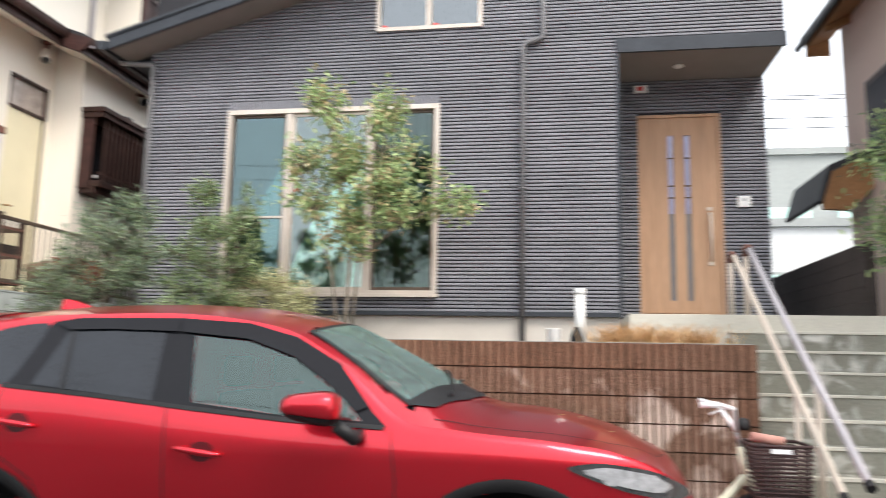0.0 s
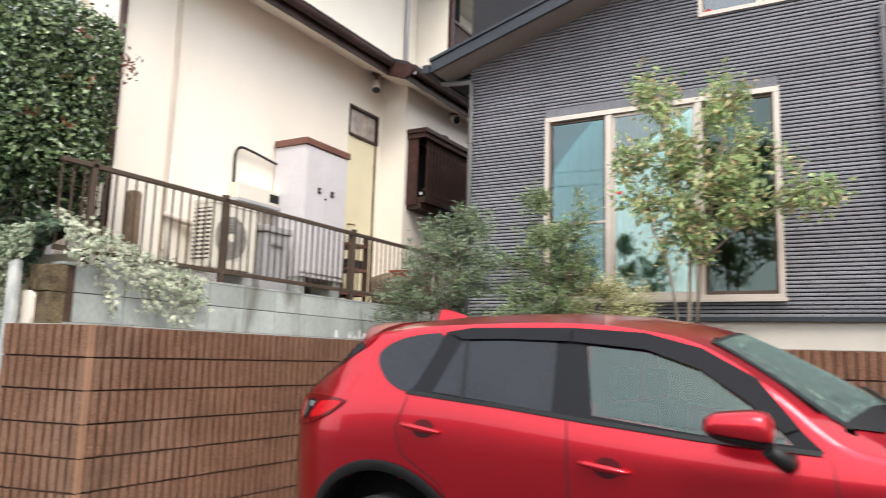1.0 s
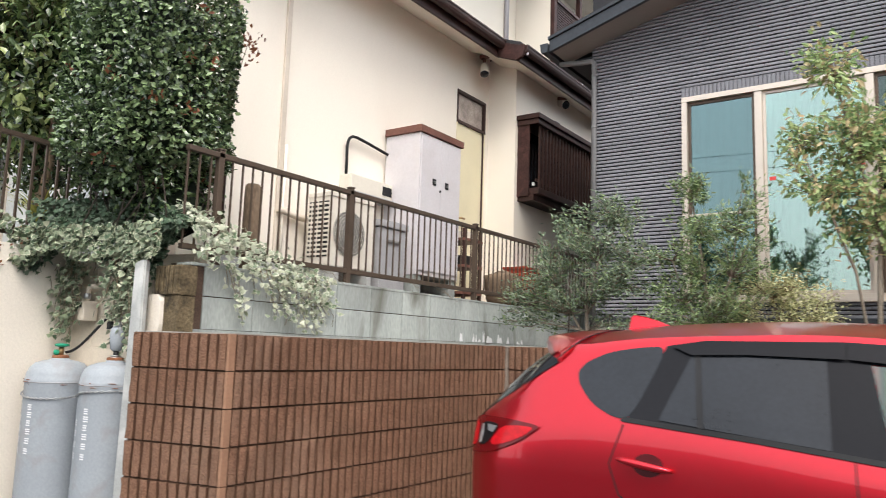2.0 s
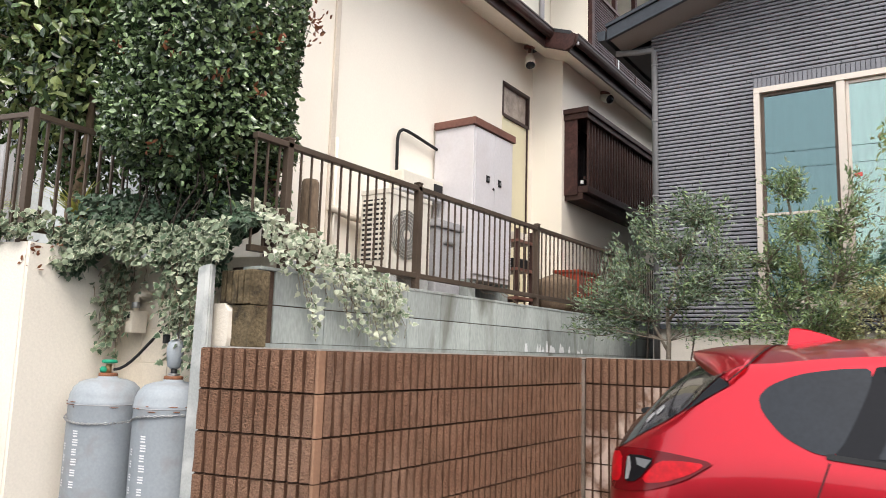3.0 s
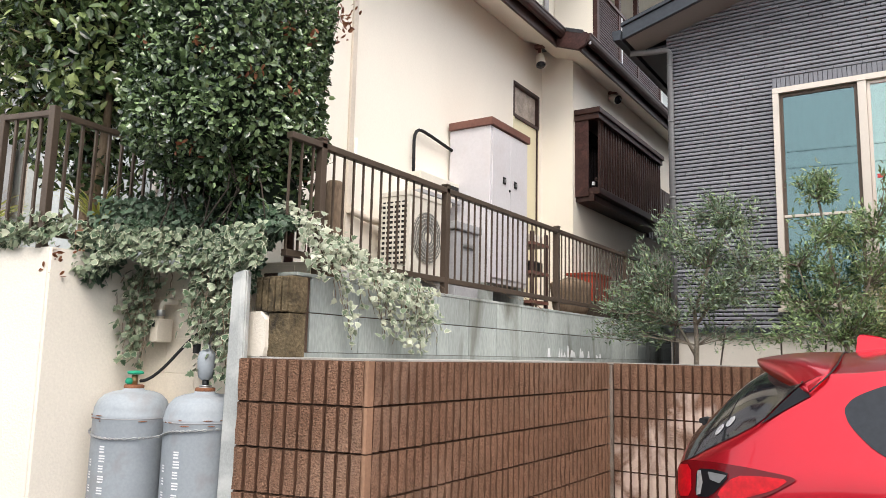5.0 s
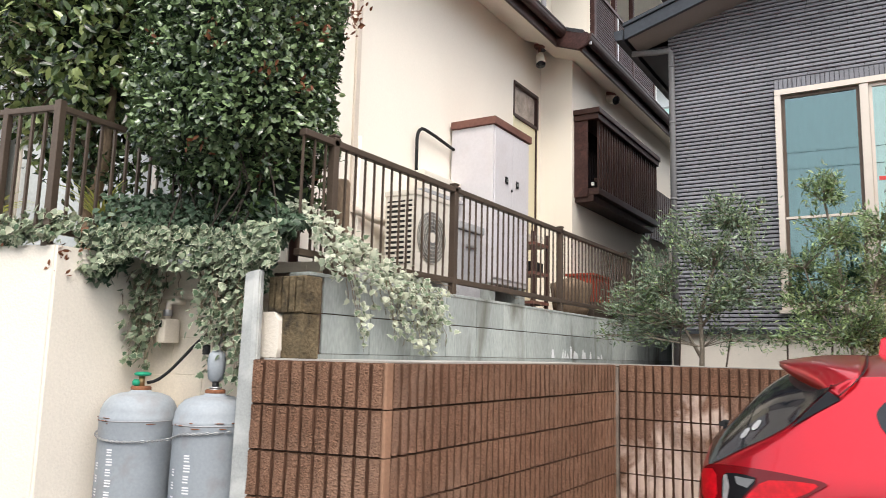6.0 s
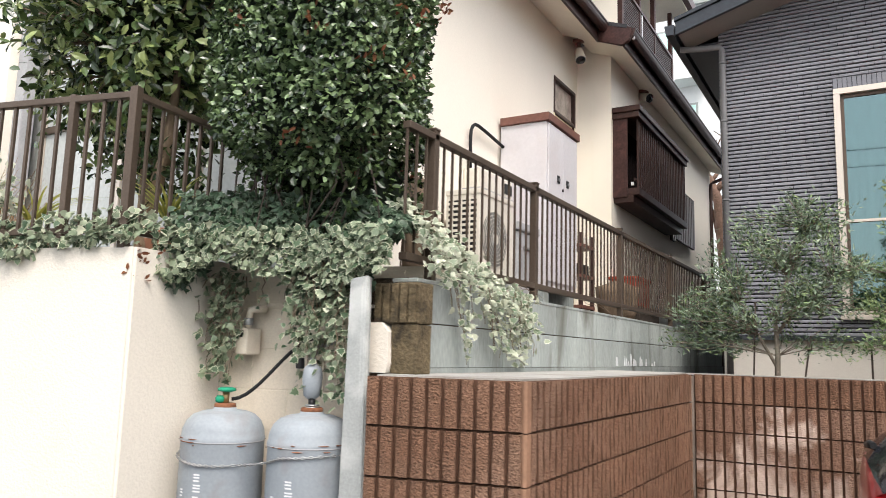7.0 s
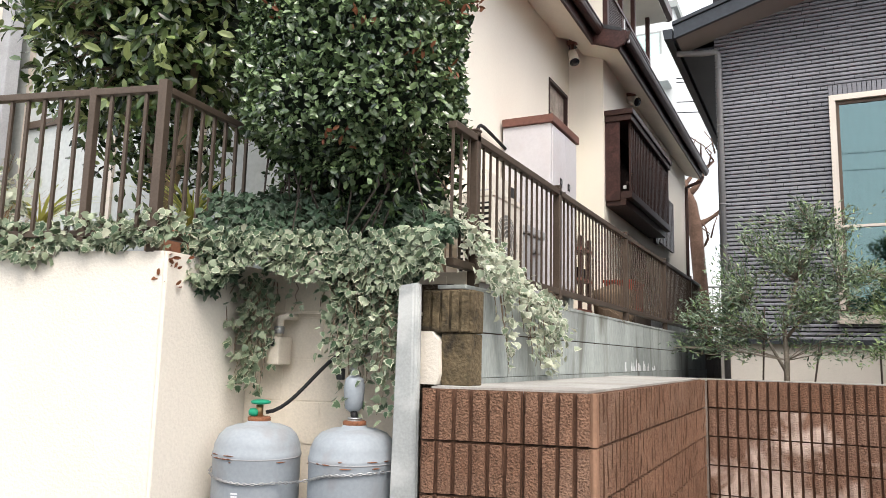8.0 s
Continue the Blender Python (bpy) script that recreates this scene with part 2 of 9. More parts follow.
M = {
    "asphalt": shade("asphalt", (0.06, 0.06, 0.062), 0.85, vary=0.25, scale=1.2, fine=180, bump=0.6),
    "drive": shade("concrete_drive", (0.30, 0.29, 0.27), 0.85, vary=0.12, scale=1.0, fine=120, bump=0.3, stain=0.3),
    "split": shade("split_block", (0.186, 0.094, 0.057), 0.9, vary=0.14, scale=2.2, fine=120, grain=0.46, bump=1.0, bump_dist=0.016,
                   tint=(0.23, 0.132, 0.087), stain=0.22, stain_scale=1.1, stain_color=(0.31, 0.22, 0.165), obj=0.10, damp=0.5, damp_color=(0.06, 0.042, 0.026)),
    # Lime stains, over a base lightened to stand in for brighter light here.
    "split_limed_lit": shade("lit_limed_split_block", (0.215, 0.120, 0.080), 0.9, vary=0.14, scale=2.2, fine=120, grain=0.46, bump=1.0, bump_dist=0.016,
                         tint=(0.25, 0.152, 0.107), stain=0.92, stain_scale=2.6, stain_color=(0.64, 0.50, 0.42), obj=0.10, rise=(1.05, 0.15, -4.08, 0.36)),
    # Darker copy of split_block that puts the grooves' shade into colour.
    "split_groove_shade": shade("groove_shade", (0.115, 0.06, 0.038), 0.8, vary=0.2, scale=3, fine=90, bump=0.3, bump_dist=0.004),
    "corner_mortar": shade("corner_mortar", (0.22, 0.18, 0.15), 0.95, vary=0.3, scale=8, fine=90),
    "mortar": shade("dark_mortar", (0.085, 0.056, 0.042), 0.95, vary=0.3, fine=90),
    "capstone": shade("grey_cap", (0.36, 0.345, 0.32), 0.85, vary=0.2, fine=80, bump=0.5, stain=0.3, stain_color=(0.13, 0.09, 0.06)),
    "grey_block": shade("grey_block", (0.35, 0.38, 0.365), 0.9, vary=0.2, scale=2.0, fine=70, bump=0.5, stain=0.85, stain_scale=2.6,
                        stain_color=(0.125, 0.125, 0.10), obj=0.15, stretch=(1, 1, 0.28)),
    "raw_concrete": shade("raw_concrete", (0.40, 0.41, 0.40), 0.85, vary=0.15, scale=4.0, fine=90, bump=0.3, stain=0.6, stain_scale=4, stain_color=(0.66, 0.66, 0.63)),
    "moss_block": shade("mossy_block", (0.115, 0.088, 0.052), 0.95, vary=0.5, scale=11.0, fine=60, bump=0.9, bump_dist=0.01, stain=0.8, stain_scale=7,
                        stain_color=(0.018, 0.017, 0.016)),
    "stucco": shade("cream_stucco", (0.76, 0.70, 0.615), 0.92, vary=0.06, scale=0.9, fine=75, bump=0.45, bump_dist=0.006, stain=0.10, stain_scale=0.8, stain_color=(0.55, 0.46, 0.36)),
    "smooth_wall": shade("cream_render", (0.82, 0.765, 0.675), 0.9, vary=0.04, scale=0.6, fine=140, bump=0.15, stain=0.10, stain_scale=0.7, stain_color=(0.60, 0.52, 0.42), stretch=(1, 1, 0.5)),
    "cream_block": shade("painted_block", (0.72, 0.64, 0.53), 0.9, vary=0.08, scale=2, fine=90, bump=0.35, stain=0.25, stain_scale=2.5, stain_color=(0.42, 0.34, 0.26)),
    "soffit": shade("pale_soffit", (0.80, 0.75, 0.66), 0.85, vary=0.06, bump=0.05),
    "dark_brown": shade("dark_brown_metal", (0.052, 0.030, 0.026), 0.4, vary=0.3, scale=3, fine=50, bump=0.15, stain=0.35, stain_color=(0.10, 0.045, 0.04)),
    "lattice": shade("dark_brown_lattice", (0.045, 0.024, 0.02), 0.45, vary=0.3, scale=5, fine=40, bump=0.2),
    "bronze": shade("bronze_aluminium", (0.105, 0.078, 0.06), 0.42, metal=0.35, vary=0.15, scale=6, fine=90, bump=0.08),
    "siding": shade("charcoal_siding", (0.178, 0.181, 0.200), 0.55, island=0.07, vary=0.14, scale=1.6, fine=55, bump=0.35, bump_dist=0.004, obj=0.07, stretch=(0.6, 0.6, 2.0)),
    "siding_back": shade("siding_groove", (0.030, 0.030, 0.034), 0.8, vary=0.1, bump=0),
    "roof_trim": shade("charcoal_metal", (0.045, 0.05, 0.058), 0.38, metal=0.2, vary=0.12, scale=4, fine=30, bump=0.05),
    "roof_soffit": shade("taupe_soffit", (0.25, 0.23, 0.215), 0.8, vary=0.06, bump=0.05),
    "plinth": shade("pale_plinth", (0.62, 0.58, 0.52), 0.9, vary=0.07, scale=1.3, fine=120, bump=0.2, stain=0.2, stain_color=(0.45, 0.41, 0.35)),
    "champagne": shade("champagne_aluminium", (0.60, 0.53, 0.46), 0.4, metal=0.4, vary=0.05, fine=120, bump=0.03),
    "grey_pipe": shade("grey_pipe", (0.17, 0.17, 0.175), 0.45, vary=0.1, fine=40, bump=0.04),
    "white_pvc": shade("white_plastic", (0.78, 0.78, 0.76), 0.4, vary=0.05, fine=60, bump=0.03),
    "black": shade("black_plastic", (0.016, 0.016, 0.017), 0.45, vary=0.2, fine=90, bump=0.1),
    "rubber": shade("rubber", (0.02, 0.02, 0.021), 0.8, vary=0.2, fine=120, bump=0.3),
    "oak": shade("wood_grain_door", (0.52, 0.335, 0.225), 0.5, vary=0.14, scale=4.0, fine=26, bump=0.12, tint=(0.40, 0.235, 0.13), stretch=(6.0, 6.0, 0.35)),
    "door_yellow": shade("pale_yellow_door", (0.74, 0.68, 0.48), 0.55, vary=0.04, bump=0.04),
    "shed": shade("lilac_grey_steel", (0.60, 0.58, 0.60), 0.42, vary=0.05, scale=2, fine=40, bump=0.05, stain=0.12, stain_scale=3, stain_color=(0.48, 0.40, 0.36)),
    "rust_brown": shade("red_brown_paint", (0.17, 0.08, 0.062), 0.5, vary=0.2, fine=40, bump=0.1),
    "ac_white": shade("ivory_steel", (0.68, 0.64, 0.56), 0.45, vary=0.06, scale=4, fine=60, bump=0.04, stain=0.2, stain_scale=5, stain_color=(0.45, 0.40, 0.33)),
    "grey_plastic": shade("grey_plastic", (0.36, 0.36, 0.37), 0.6, vary=0.12, scale=5, fine=60, bump=0.06),
    "fan_grey": shade("shaded_fan_blades", (0.17, 0.165, 0.15), 0.5, vary=0.5, scale=7, bump=0.05),
    "cylinder": shade("grey_cylinder_paint", (0.315, 0.345, 0.375), 0.5, vary=0.08, scale=3.5, fine=70, bump=0.08, stain=0.4, stain_scale=7, stain_color=(0.27, 0.25, 0.24)),
    "rust": shade("rust", (0.20, 0.085, 0.045), 0.9, vary=0.4, scale=20, fine=120, bump=0.3),
    "brass": shade("brass", (0.38, 0.26, 0.13), 0.4, metal=0.8, vary=0.2, bump=0.1),
    "green_paint": shade("green_valve", (0.02, 0.30, 0.17), 0.5, vary=0.15, bump=0.05),
    "steel": shade("galvanised_steel", (0.42, 0.42, 0.42), 0.4, metal=0.8, vary=0.2, scale=12, fine=80, bump=0.1),
    "alu": shade("grey_aluminium", (0.46, 0.44, 0.46), 0.45, metal=0.3, vary=0.08, fine=60, bump=0.03),
    "beige_rail": shade("beige_handrail", (0.60, 0.53, 0.45), 0.5, vary=0.08, fine=60, bump=0.05),
    # The stain inputs lay pale blotches over the step concrete.
    "step": shade("step_concrete", (0.27, 0.265, 0.22), 0.9, vary=0.25, scale=2.2, fine=60, bump=0.3, stain=0.9, stain_scale=4.6, stain_color=(0.68, 0.67, 0.62)),
    "nosing": shade("pale_nosing", (0.60, 0.58, 0.50), 0.8, vary=0.12, fine=60, bump=0.2),
    "soil": shade("soil", (0.085, 0.062, 0.045), 0.95, vary=0.4, scale=6, fine=80, bump=1.0, bump_dist=0.02),
    "bark": shade("bark", (0.20, 0.145, 0.10), 0.9, vary=0.3, scale=8, fine=70, bump=0.7, bump_dist=0.006, stretch=(1, 1, 0.3)),
    "red_bark": shade("reddish_bark", (0.16, 0.10, 0.075), 0.9, vary=0.3, scale=6, fine=40, bump=0.7, bump_dist=0.01),
    "olive_bark": shade("olive_bark", (0.22, 0.19, 0.15), 0.9, vary=0.3, scale=10, fine=80, bump=0.5),
    "stake": shade("dark_stake", (0.07, 0.055, 0.045), 0.8, vary=0.3, bump=0.2),
    "car_red": shade("red_car_paint", (0.57, 0.016, 0.030), 0.28, metal=0.85, vary=0.03, scale=1.0, fine=400, bump=0.0, coat=0.7),
    "lens_red": shade("bright_red_lens", (0.50, 0.003, 0.010), 0.30, vary=0.25, scale=22, bump=0, coat=0.15),
    "lamp_dim": shade("smoky_lamp", (0.07, 0.072, 0.075), 0.10, metal=0.5, vary=0.4, scale=18, fine=40, bump=0.1, coat=1.0),
    "lamp_red": shade("red_lamp", (0.13, 0.002, 0.005), 0.16, vary=0.1, bump=0, coat=0.25),
    "lamp_clear": shade("clear_lamp", (0.62, 0.63, 0.65), 0.12, metal=0.6, vary=0.25, scale=25, fine=60, bump=0.2, coat=1.0),
    "visor": shade("smoked_visor", (0.010, 0.010, 0.012), 0.14, vary=0.1, bump=0, spec=0.18),
    "tint_glass": shade("privacy_glass", (0.012, 0.014, 0.018), 0.06, vary=0.25, scale=3, bump=0, spec=0.42),
    "seat": shade("dark_upholstery", (0.03, 0.03, 0.032), 0.8, vary=0.15, bump=0.1),
    "pink_wall": shade("pinkish_render", (0.74, 0.585, 0.50), 0.9, vary=0.06, scale=0.8, fine=90, bump=0.3),
    "brown_soffit": shade("brown_boards", (0.30, 0.155, 0.07), 0.7, vary=0.18, scale=3, fine=30, bump=0.2, stretch=(1, 8, 1)),
    "roof_tile": shade("dark_tiles", (0.035, 0.035, 0.038), 0.55, vary=0.25, scale=4, fine=40, bump=0.3),
    "far_wall": shade("pale_far_wall", (0.66, 0.68, 0.68), 0.85, vary=0.05, scale=0.3, fine=6, bump=0.05),
    "far_grey": shade("grey_far_wall", (0.33, 0.35, 0.34), 0.85, vary=0.08, scale=0.4, fine=8, bump=0.05),
    "dark_fence": shade("dark_board_fence", (0.055, 0.045, 0.042), 0.7, vary=0.25, scale=2, fine=30, bump=0.2),
    "red_plastic": shade("red_plastic", (0.30, 0.052, 0.028), 0.5, vary=0.1, bump=0.05),
    "terracotta": shade("terracotta", (0.30, 0.14, 0.085), 0.85, vary=0.15, bump=0.2),
    "curtain": shade("pale_curtain", (0.52, 0.74, 0.68), 0.9, vary=0.05, scale=2, fine=40, bump=0.05),
    "curtain_dark_room": shade("dark_room_curtain", (0.16, 0.26, 0.23), 0.9, vary=0.1, scale=2, fine=40, bump=0.05),
    "room": shade("room_wall", (0.35, 0.36, 0.34), 0.9, vary=0.04, bump=0),
    "cream_bike": shade("cream_bike_paint", (0.66, 0.66, 0.50), 0.35, vary=0.04, bump=0, coat=0.5),
    "white_paint": shade("white_paint", (0.72, 0.73, 0.74), 0.5, vary=0.05, bump=0),
    "basket": shade("brown_wicker", (0.055, 0.035, 0.034), 0.6, vary=0.25, scale=20, fine=150, bump=0.3),
    "pink_grip": shade("brown_grip", (0.42, 0.22, 0.18), 0.6, vary=0.1, bump=0.1),
    "red_mark": shade("red_sticker", (0.62, 0.08, 0.07), 0.5, vary=0.05, bump=0),
    "pale_pane": shade("pale_obscured_pane", (0.44, 0.46, 0.45), 0.2, vary=0.12, scale=1.2, fine=30, bump=0.03, coat=0.4),
    "weathered_brown": shade("weathered_brown_metal", (0.050, 0.024, 0.021), 0.5, vary=0.35, scale=9, fine=45, bump=0.3, stain=0.4, stain_scale=12, stain_color=(0.11, 0.050, 0.045)),
    "camellia": leafy("camellia_leaf", (0.013, 0.032, 0.012), (0.25, 0.35, 0.155), 0.27, glow=0.08, spec=0.8, bias=1.5),
    "camellia_dead": leafy("brown_leaf", (0.12, 0.035, 0.015), (0.22, 0.09, 0.04), 0.6),
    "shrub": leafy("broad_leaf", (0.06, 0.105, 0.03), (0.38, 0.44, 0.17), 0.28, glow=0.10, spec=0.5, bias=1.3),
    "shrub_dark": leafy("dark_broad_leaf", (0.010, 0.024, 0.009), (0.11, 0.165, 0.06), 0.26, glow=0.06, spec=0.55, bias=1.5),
    "ivy_in": leafy("ivy_green", (0.05, 0.09, 0.045), (0.34, 0.39, 0.26), 0.45, glow=0.15, bias=1.4),
    "ivy_out": leafy("ivy_cream_edge", (0.20, 0.25, 0.16), (0.68, 0.68, 0.52), 0.5, glow=0.15),
    "ivy_pale_in": leafy("ivy_pale_green", (0.12, 0.18, 0.10), (0.62, 0.64, 0.50), 0.5),
    "ivy_pale_out": leafy("ivy_white_edge", (0.44, 0.47, 0.36), (0.86, 0.85, 0.72), 0.5),
    # Darkened copies of the ivy colours; shade under the bush is painted in.
    "ivy_shade_in": leafy("ivy_shade_green", (0.02, 0.045, 0.022), (0.085, 0.14, 0.085), 0.4, glow=0.1),
    "ivy_shade_out": leafy("ivy_shade_edge", (0.06, 0.10, 0.06), (0.24, 0.29, 0.21), 0.5, glow=0.1),
    "olive": leafy("olive_leaf", (0.035, 0.065, 0.036), (0.35, 0.44, 0.31), 0.40),
    "olive_fresh": leafy("fresh_olive_leaf", (0.06, 0.11, 0.04), (0.36, 0.47, 0.22), 0.40),
    "maple": leafy("small_leaf", (0.15, 0.26, 0.11), (0.52, 0.63, 0.30), 0.5, glow=0.35),
    "maple_rust": leafy("rusty_leaf", (0.38, 0.32, 0.17), (0.68, 0.56, 0.34), 0.55, glow=0.35),
    "gold": leafy("golden_leaf", (0.26, 0.28, 0.13), (0.68, 0.67, 0.40), 0.5, glow=0.3),
    "dry_brown": leafy("brown_grass", (0.16, 0.09, 0.04), (0.42, 0.28, 0.13), 0.7),
    "straw": leafy("dry_grass", (0.50, 0.30, 0.13), (0.85, 0.60, 0.34), 0.7),
    "grass": leafy("strap_leaf", (0.14, 0.20, 0.04), (0.50, 0.50, 0.12), 0.5),
    "glass_house": pane_glass("window_glass", (0.80, 0.95, 0.88), 2.7, sheen=(0.86, 1.0, 0.98)),
    # Darker, less mirroring copy of window_glass; the pane's dimness is in its tint.
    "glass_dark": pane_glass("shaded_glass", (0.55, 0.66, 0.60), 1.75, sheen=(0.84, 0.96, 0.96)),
    "glass_upper": pane_glass("upper_window_glass", (0.7, 0.85, 0.85), 2.7, 0.02, sheen=(0.92, 0.98, 1.0)),
    "glass_screen": pane_glass("screened_glass", (0.46, 0.56, 0.55), 2.3, 0.02, sheen=(0.70, 0.96, 0.98)),
    "glass_door": pane_glass("slim_door_glass", (0.78, 0.78, 0.90), 1.6, 0.05),
    "glass_car": pane_glass("car_glass", (0.42, 0.52, 0.48), 2.1, 0.03, sheen=(0.68, 0.86, 0.80)),
    "glass_wind": pane_glass("wet_windscreen", (0.42, 0.55, 0.52), 2.3, 0.22, drops=90, sheen=(0.58, 0.80, 0.75), drop_haze=0.10),
    "frosted": shade("frosted_glass", (0.42, 0.36, 0.32), 0.25, vary=0.3, scale=9, fine=60, bump=0.5, coat=0.5),
}

# ---- mesh helpers ----
def box(bm, x0, x1, y0, y1, z0, z1, bev=0.0):
    """An axis-aligned box, with its edges bevelled."""
    r = bmesh.ops.create_cube(bm, size=1.0, matrix=Matrix.Translation(((x0 + x1) / 2, (y0 + y1) / 2, (z0 + z1) / 2)) @ Matrix.Diagonal((x1 - x0, y1 - y0, z1 - z0, 1)))
    if bev:
        es = list({e for v in r["verts"] for e in v.link_edges})
        bmesh.ops.bevel(bm, geom=es, offset=bev, segments=2, affect='EDGES', profile=0.6)
    return bm


def boxed(*a, bev=0.0):
    return box(bmesh.new(), *a, bev=bev)


def tube(bm, pts, radii, seg=8, caps=True):
    """A round bar along a line of points."""
    pts = [Vector(p) for p in pts]
    if not hasattr(radii, "__len__"):
        radii = [radii] * len(pts)
    rings = []
    side = None
    for i, p in enumerate(pts):
        d = (pts[min(i + 1, len(pts) - 1)] - pts[max(i - 1, 0)]).normalized()
        if side is None:
            side = d.orthogonal().normalized()
        side = (side - d * side.dot(d)).normalized()
        up = d.cross(side)
        rings.append([bm.verts.new(p + radii[i] * (math.cos(a) * side + math.sin(a) * up)) for a in (2 * math.pi * k / seg for k in range(seg))])
    for a, b in zip(rings, rings[1:]):
        for k in range(seg):
            f = bm.faces.new((a[k], a[(k + 1) % seg], b[(k + 1) % seg], b[k]))
            f.smooth = True
    if caps:
        bm.faces.new(rings[0][::-1])
        bm.faces.new(rings[-1])
    return bm


def piped(pts, radii, seg=8):
    return tube(bmesh.new(), pts, radii, seg)


def lathe(bm, profile, seg=40, centre=(0, 0, 0)):
    """A round body from a list of (radius, height)."""
    c = Vector(centre)
    rings = [[bm.verts.new(c + Vector((r * math.cos(a), r * math.sin(a), z))) for a in (2 * math.pi * k / seg for k in range(seg))] for r, z in profile]
    for a, b in zip(rings, rings[1:]):
        for k in range(seg):
            f = bm.faces.new((a[k], a[(k + 1) % seg], b[(k + 1) % seg], b[k]))
            f.smooth = True
    bm.faces.new(rings[0][::-1])
    bm.faces.new(rings[-1])
    return bm


def slab(bm, outline, z0, z1):
    """An upright prism over an outline of (x, y)."""
    lo = [bm.verts.new((x, y, z0)) for x, y in outline]
    hi = [bm.verts.new((x, y, z1)) for x, y in outline]
    n = len(lo)
    bm.faces.new(lo[::-1])
    bm.faces.new(hi)
    for k in range(n):
        bm.faces.new((lo[k], lo[(k + 1) % n], hi[(k + 1) % n], hi[k]))
    bmesh.ops.recalc_face_normals(bm, faces=bm.faces)
    return bm


def prism(bm, outline, axis, a0, a1):
    """A prism over an outline of two coordinates, along x or y."""
    def at(u, v, w):
        return (w, u, v) if axis == "x" else (u, w, v)
    lo = [bm.verts.new(at(u, v, a0)) for u, v in outline]
    hi = [bm.verts.new(at(u, v, a1)) for u, v in outline]
    n = len(lo)
    bm.faces.new(lo[::-1])
    bm.faces.new(hi)
    for k in range(n):
        bm.faces.new((lo[k], lo[(k + 1) % n], hi[(k + 1) % n], hi[k]))
    bmesh.ops.recalc_face_normals(bm, faces=bm.faces)
    return bm


def to_mesh(name, bm, material):
    me = bpy.data.meshes.new(name)
    bm.to_mesh(me)
    bm.free()
    for m in (material if isinstance(material, (list, tuple)) else (material,)):
        me.materials.append(m)
    return me


def part(name, bm, material, parent=None, label=""):
    """Links a bmesh as one mesh object under a thing or a part."""
    ob = new(name, to_mesh(name, bm, material))
    if parent is not None:
        ob.parent = parent
        if parent.type == 'EMPTY':
            ob.matrix_parent_inverse = Matrix.Translation(-parent.location)
    return tagged(ob, label)


def thing(name, label, category, at=(0, 0, 0), group="", kind=""):
    """The Empty at a thing's base; its parts are built in the place's own coordinates."""
    ob = new(name)
    ob.location = at
    ob.empty_display_size = 0.1
    return tagged(ob, label, category, group, kind)


def single(name, bm, material, label, category, group="", kind=""):
    return tagged(part(name, bm, material), label, category, group, kind)


def structure(name, bm, material, label, category):
    return single(name, bm, material, label, category, kind="structure")


def leaves(name, template, faces, place, along, normal, size, material, parent=None, slots=None, label=""):
    """Many leaves in one mesh: a template with its length along x, put at each place."""
    t = np.array(template, float)
    p, d, nn = (np.array(a, float) for a in (place, along, normal))
    d /= np.linalg.norm(d, axis=1)[:, None] + 1e-9
    nn = nn - d * (nn * d).sum(1)[:, None]
    nn /= np.linalg.norm(nn, axis=1)[:, None] + 1e-9
    s = np.cross(nn, d)
    size = np.array(size, float)[:, None, None]
    v = p[:, None, :] + size * (t[None, :, 0:1] * d[:, None, :] + t[None, :, 1:2] * s[:, None, :] + t[None, :, 2:3] * nn[:, None, :])
    k = len(t)
    fs = [tuple(i + j * k for i in f) for j in range(len(p)) for f in faces]
    me = bpy.data.meshes.new(name)
    me.from_pydata(v.reshape(-1, 3).tolist(), [], fs)
    for m in (material if isinstance(material, (list, tuple)) else (material,)):
        me.materials.append(m)
    if slots:
        me.polygons.foreach_set("material_index", np.tile(np.array(slots, np.int32), len(p)))
    ob = new(name, me)
    if parent is not None:
        ob.parent = parent
        if parent.type == 'EMPTY':
            ob.matrix_parent_inverse = Matrix.Translation(-parent.location)
    return tagged(ob, label, kind="stuff")


ROUND = ([(0, 0, 0), (0.3, 0.29, 0.06), (0.72, 0.25, 0.04), (1, 0, -0.08), (0.72, -0.25, 0.04), (0.3, -0.29, 0.06), (0.5, 0, 0.0)],
         [(0, 6, 1), (1, 6, 2), (2, 6, 3), (0, 5, 6), (5, 4, 6), (4, 3, 6)])
OVAL = ([(0, 0, 0), (0.3, 0.2, 0.05), (0.7, 0.2, 0.04), (1, 0, -0.06), (0.7, -0.2, 0.04), (0.3, -0.2, 0.05), (0.5, 0, 0.0)],
        [(0, 6, 1), (1, 6, 2), (2, 6, 3), (0, 5, 6), (5, 4, 6), (4, 3, 6)])
LEAFLET = ([(0, 0, 0), (0.4, 0.15, 0.03), (1, 0, -0.05), (0.4, -0.15, 0.03)], [(0, 2, 1), (0, 3, 2)])
rng = np.random.default_rng(7)


def spread(n, s=1.0):
    return rng.normal(0, s, (n, 3))

# ---- the plan ----
HOUSE_Y = 7.975        # front of the dark house
WALL_Y = 6.03          # front of the brown block wall
WALL_X = -4.72         # its return towards the road
TOP = 1.555            # top of the brown block wall
CREAM_X = -6.49        # side of the cream house
GREY_X = -5.34         # grey block wall under the fence
ROAD = (math.cos(radians(13.5)), math.sin(radians(13.5)))   # the road's edge runs so

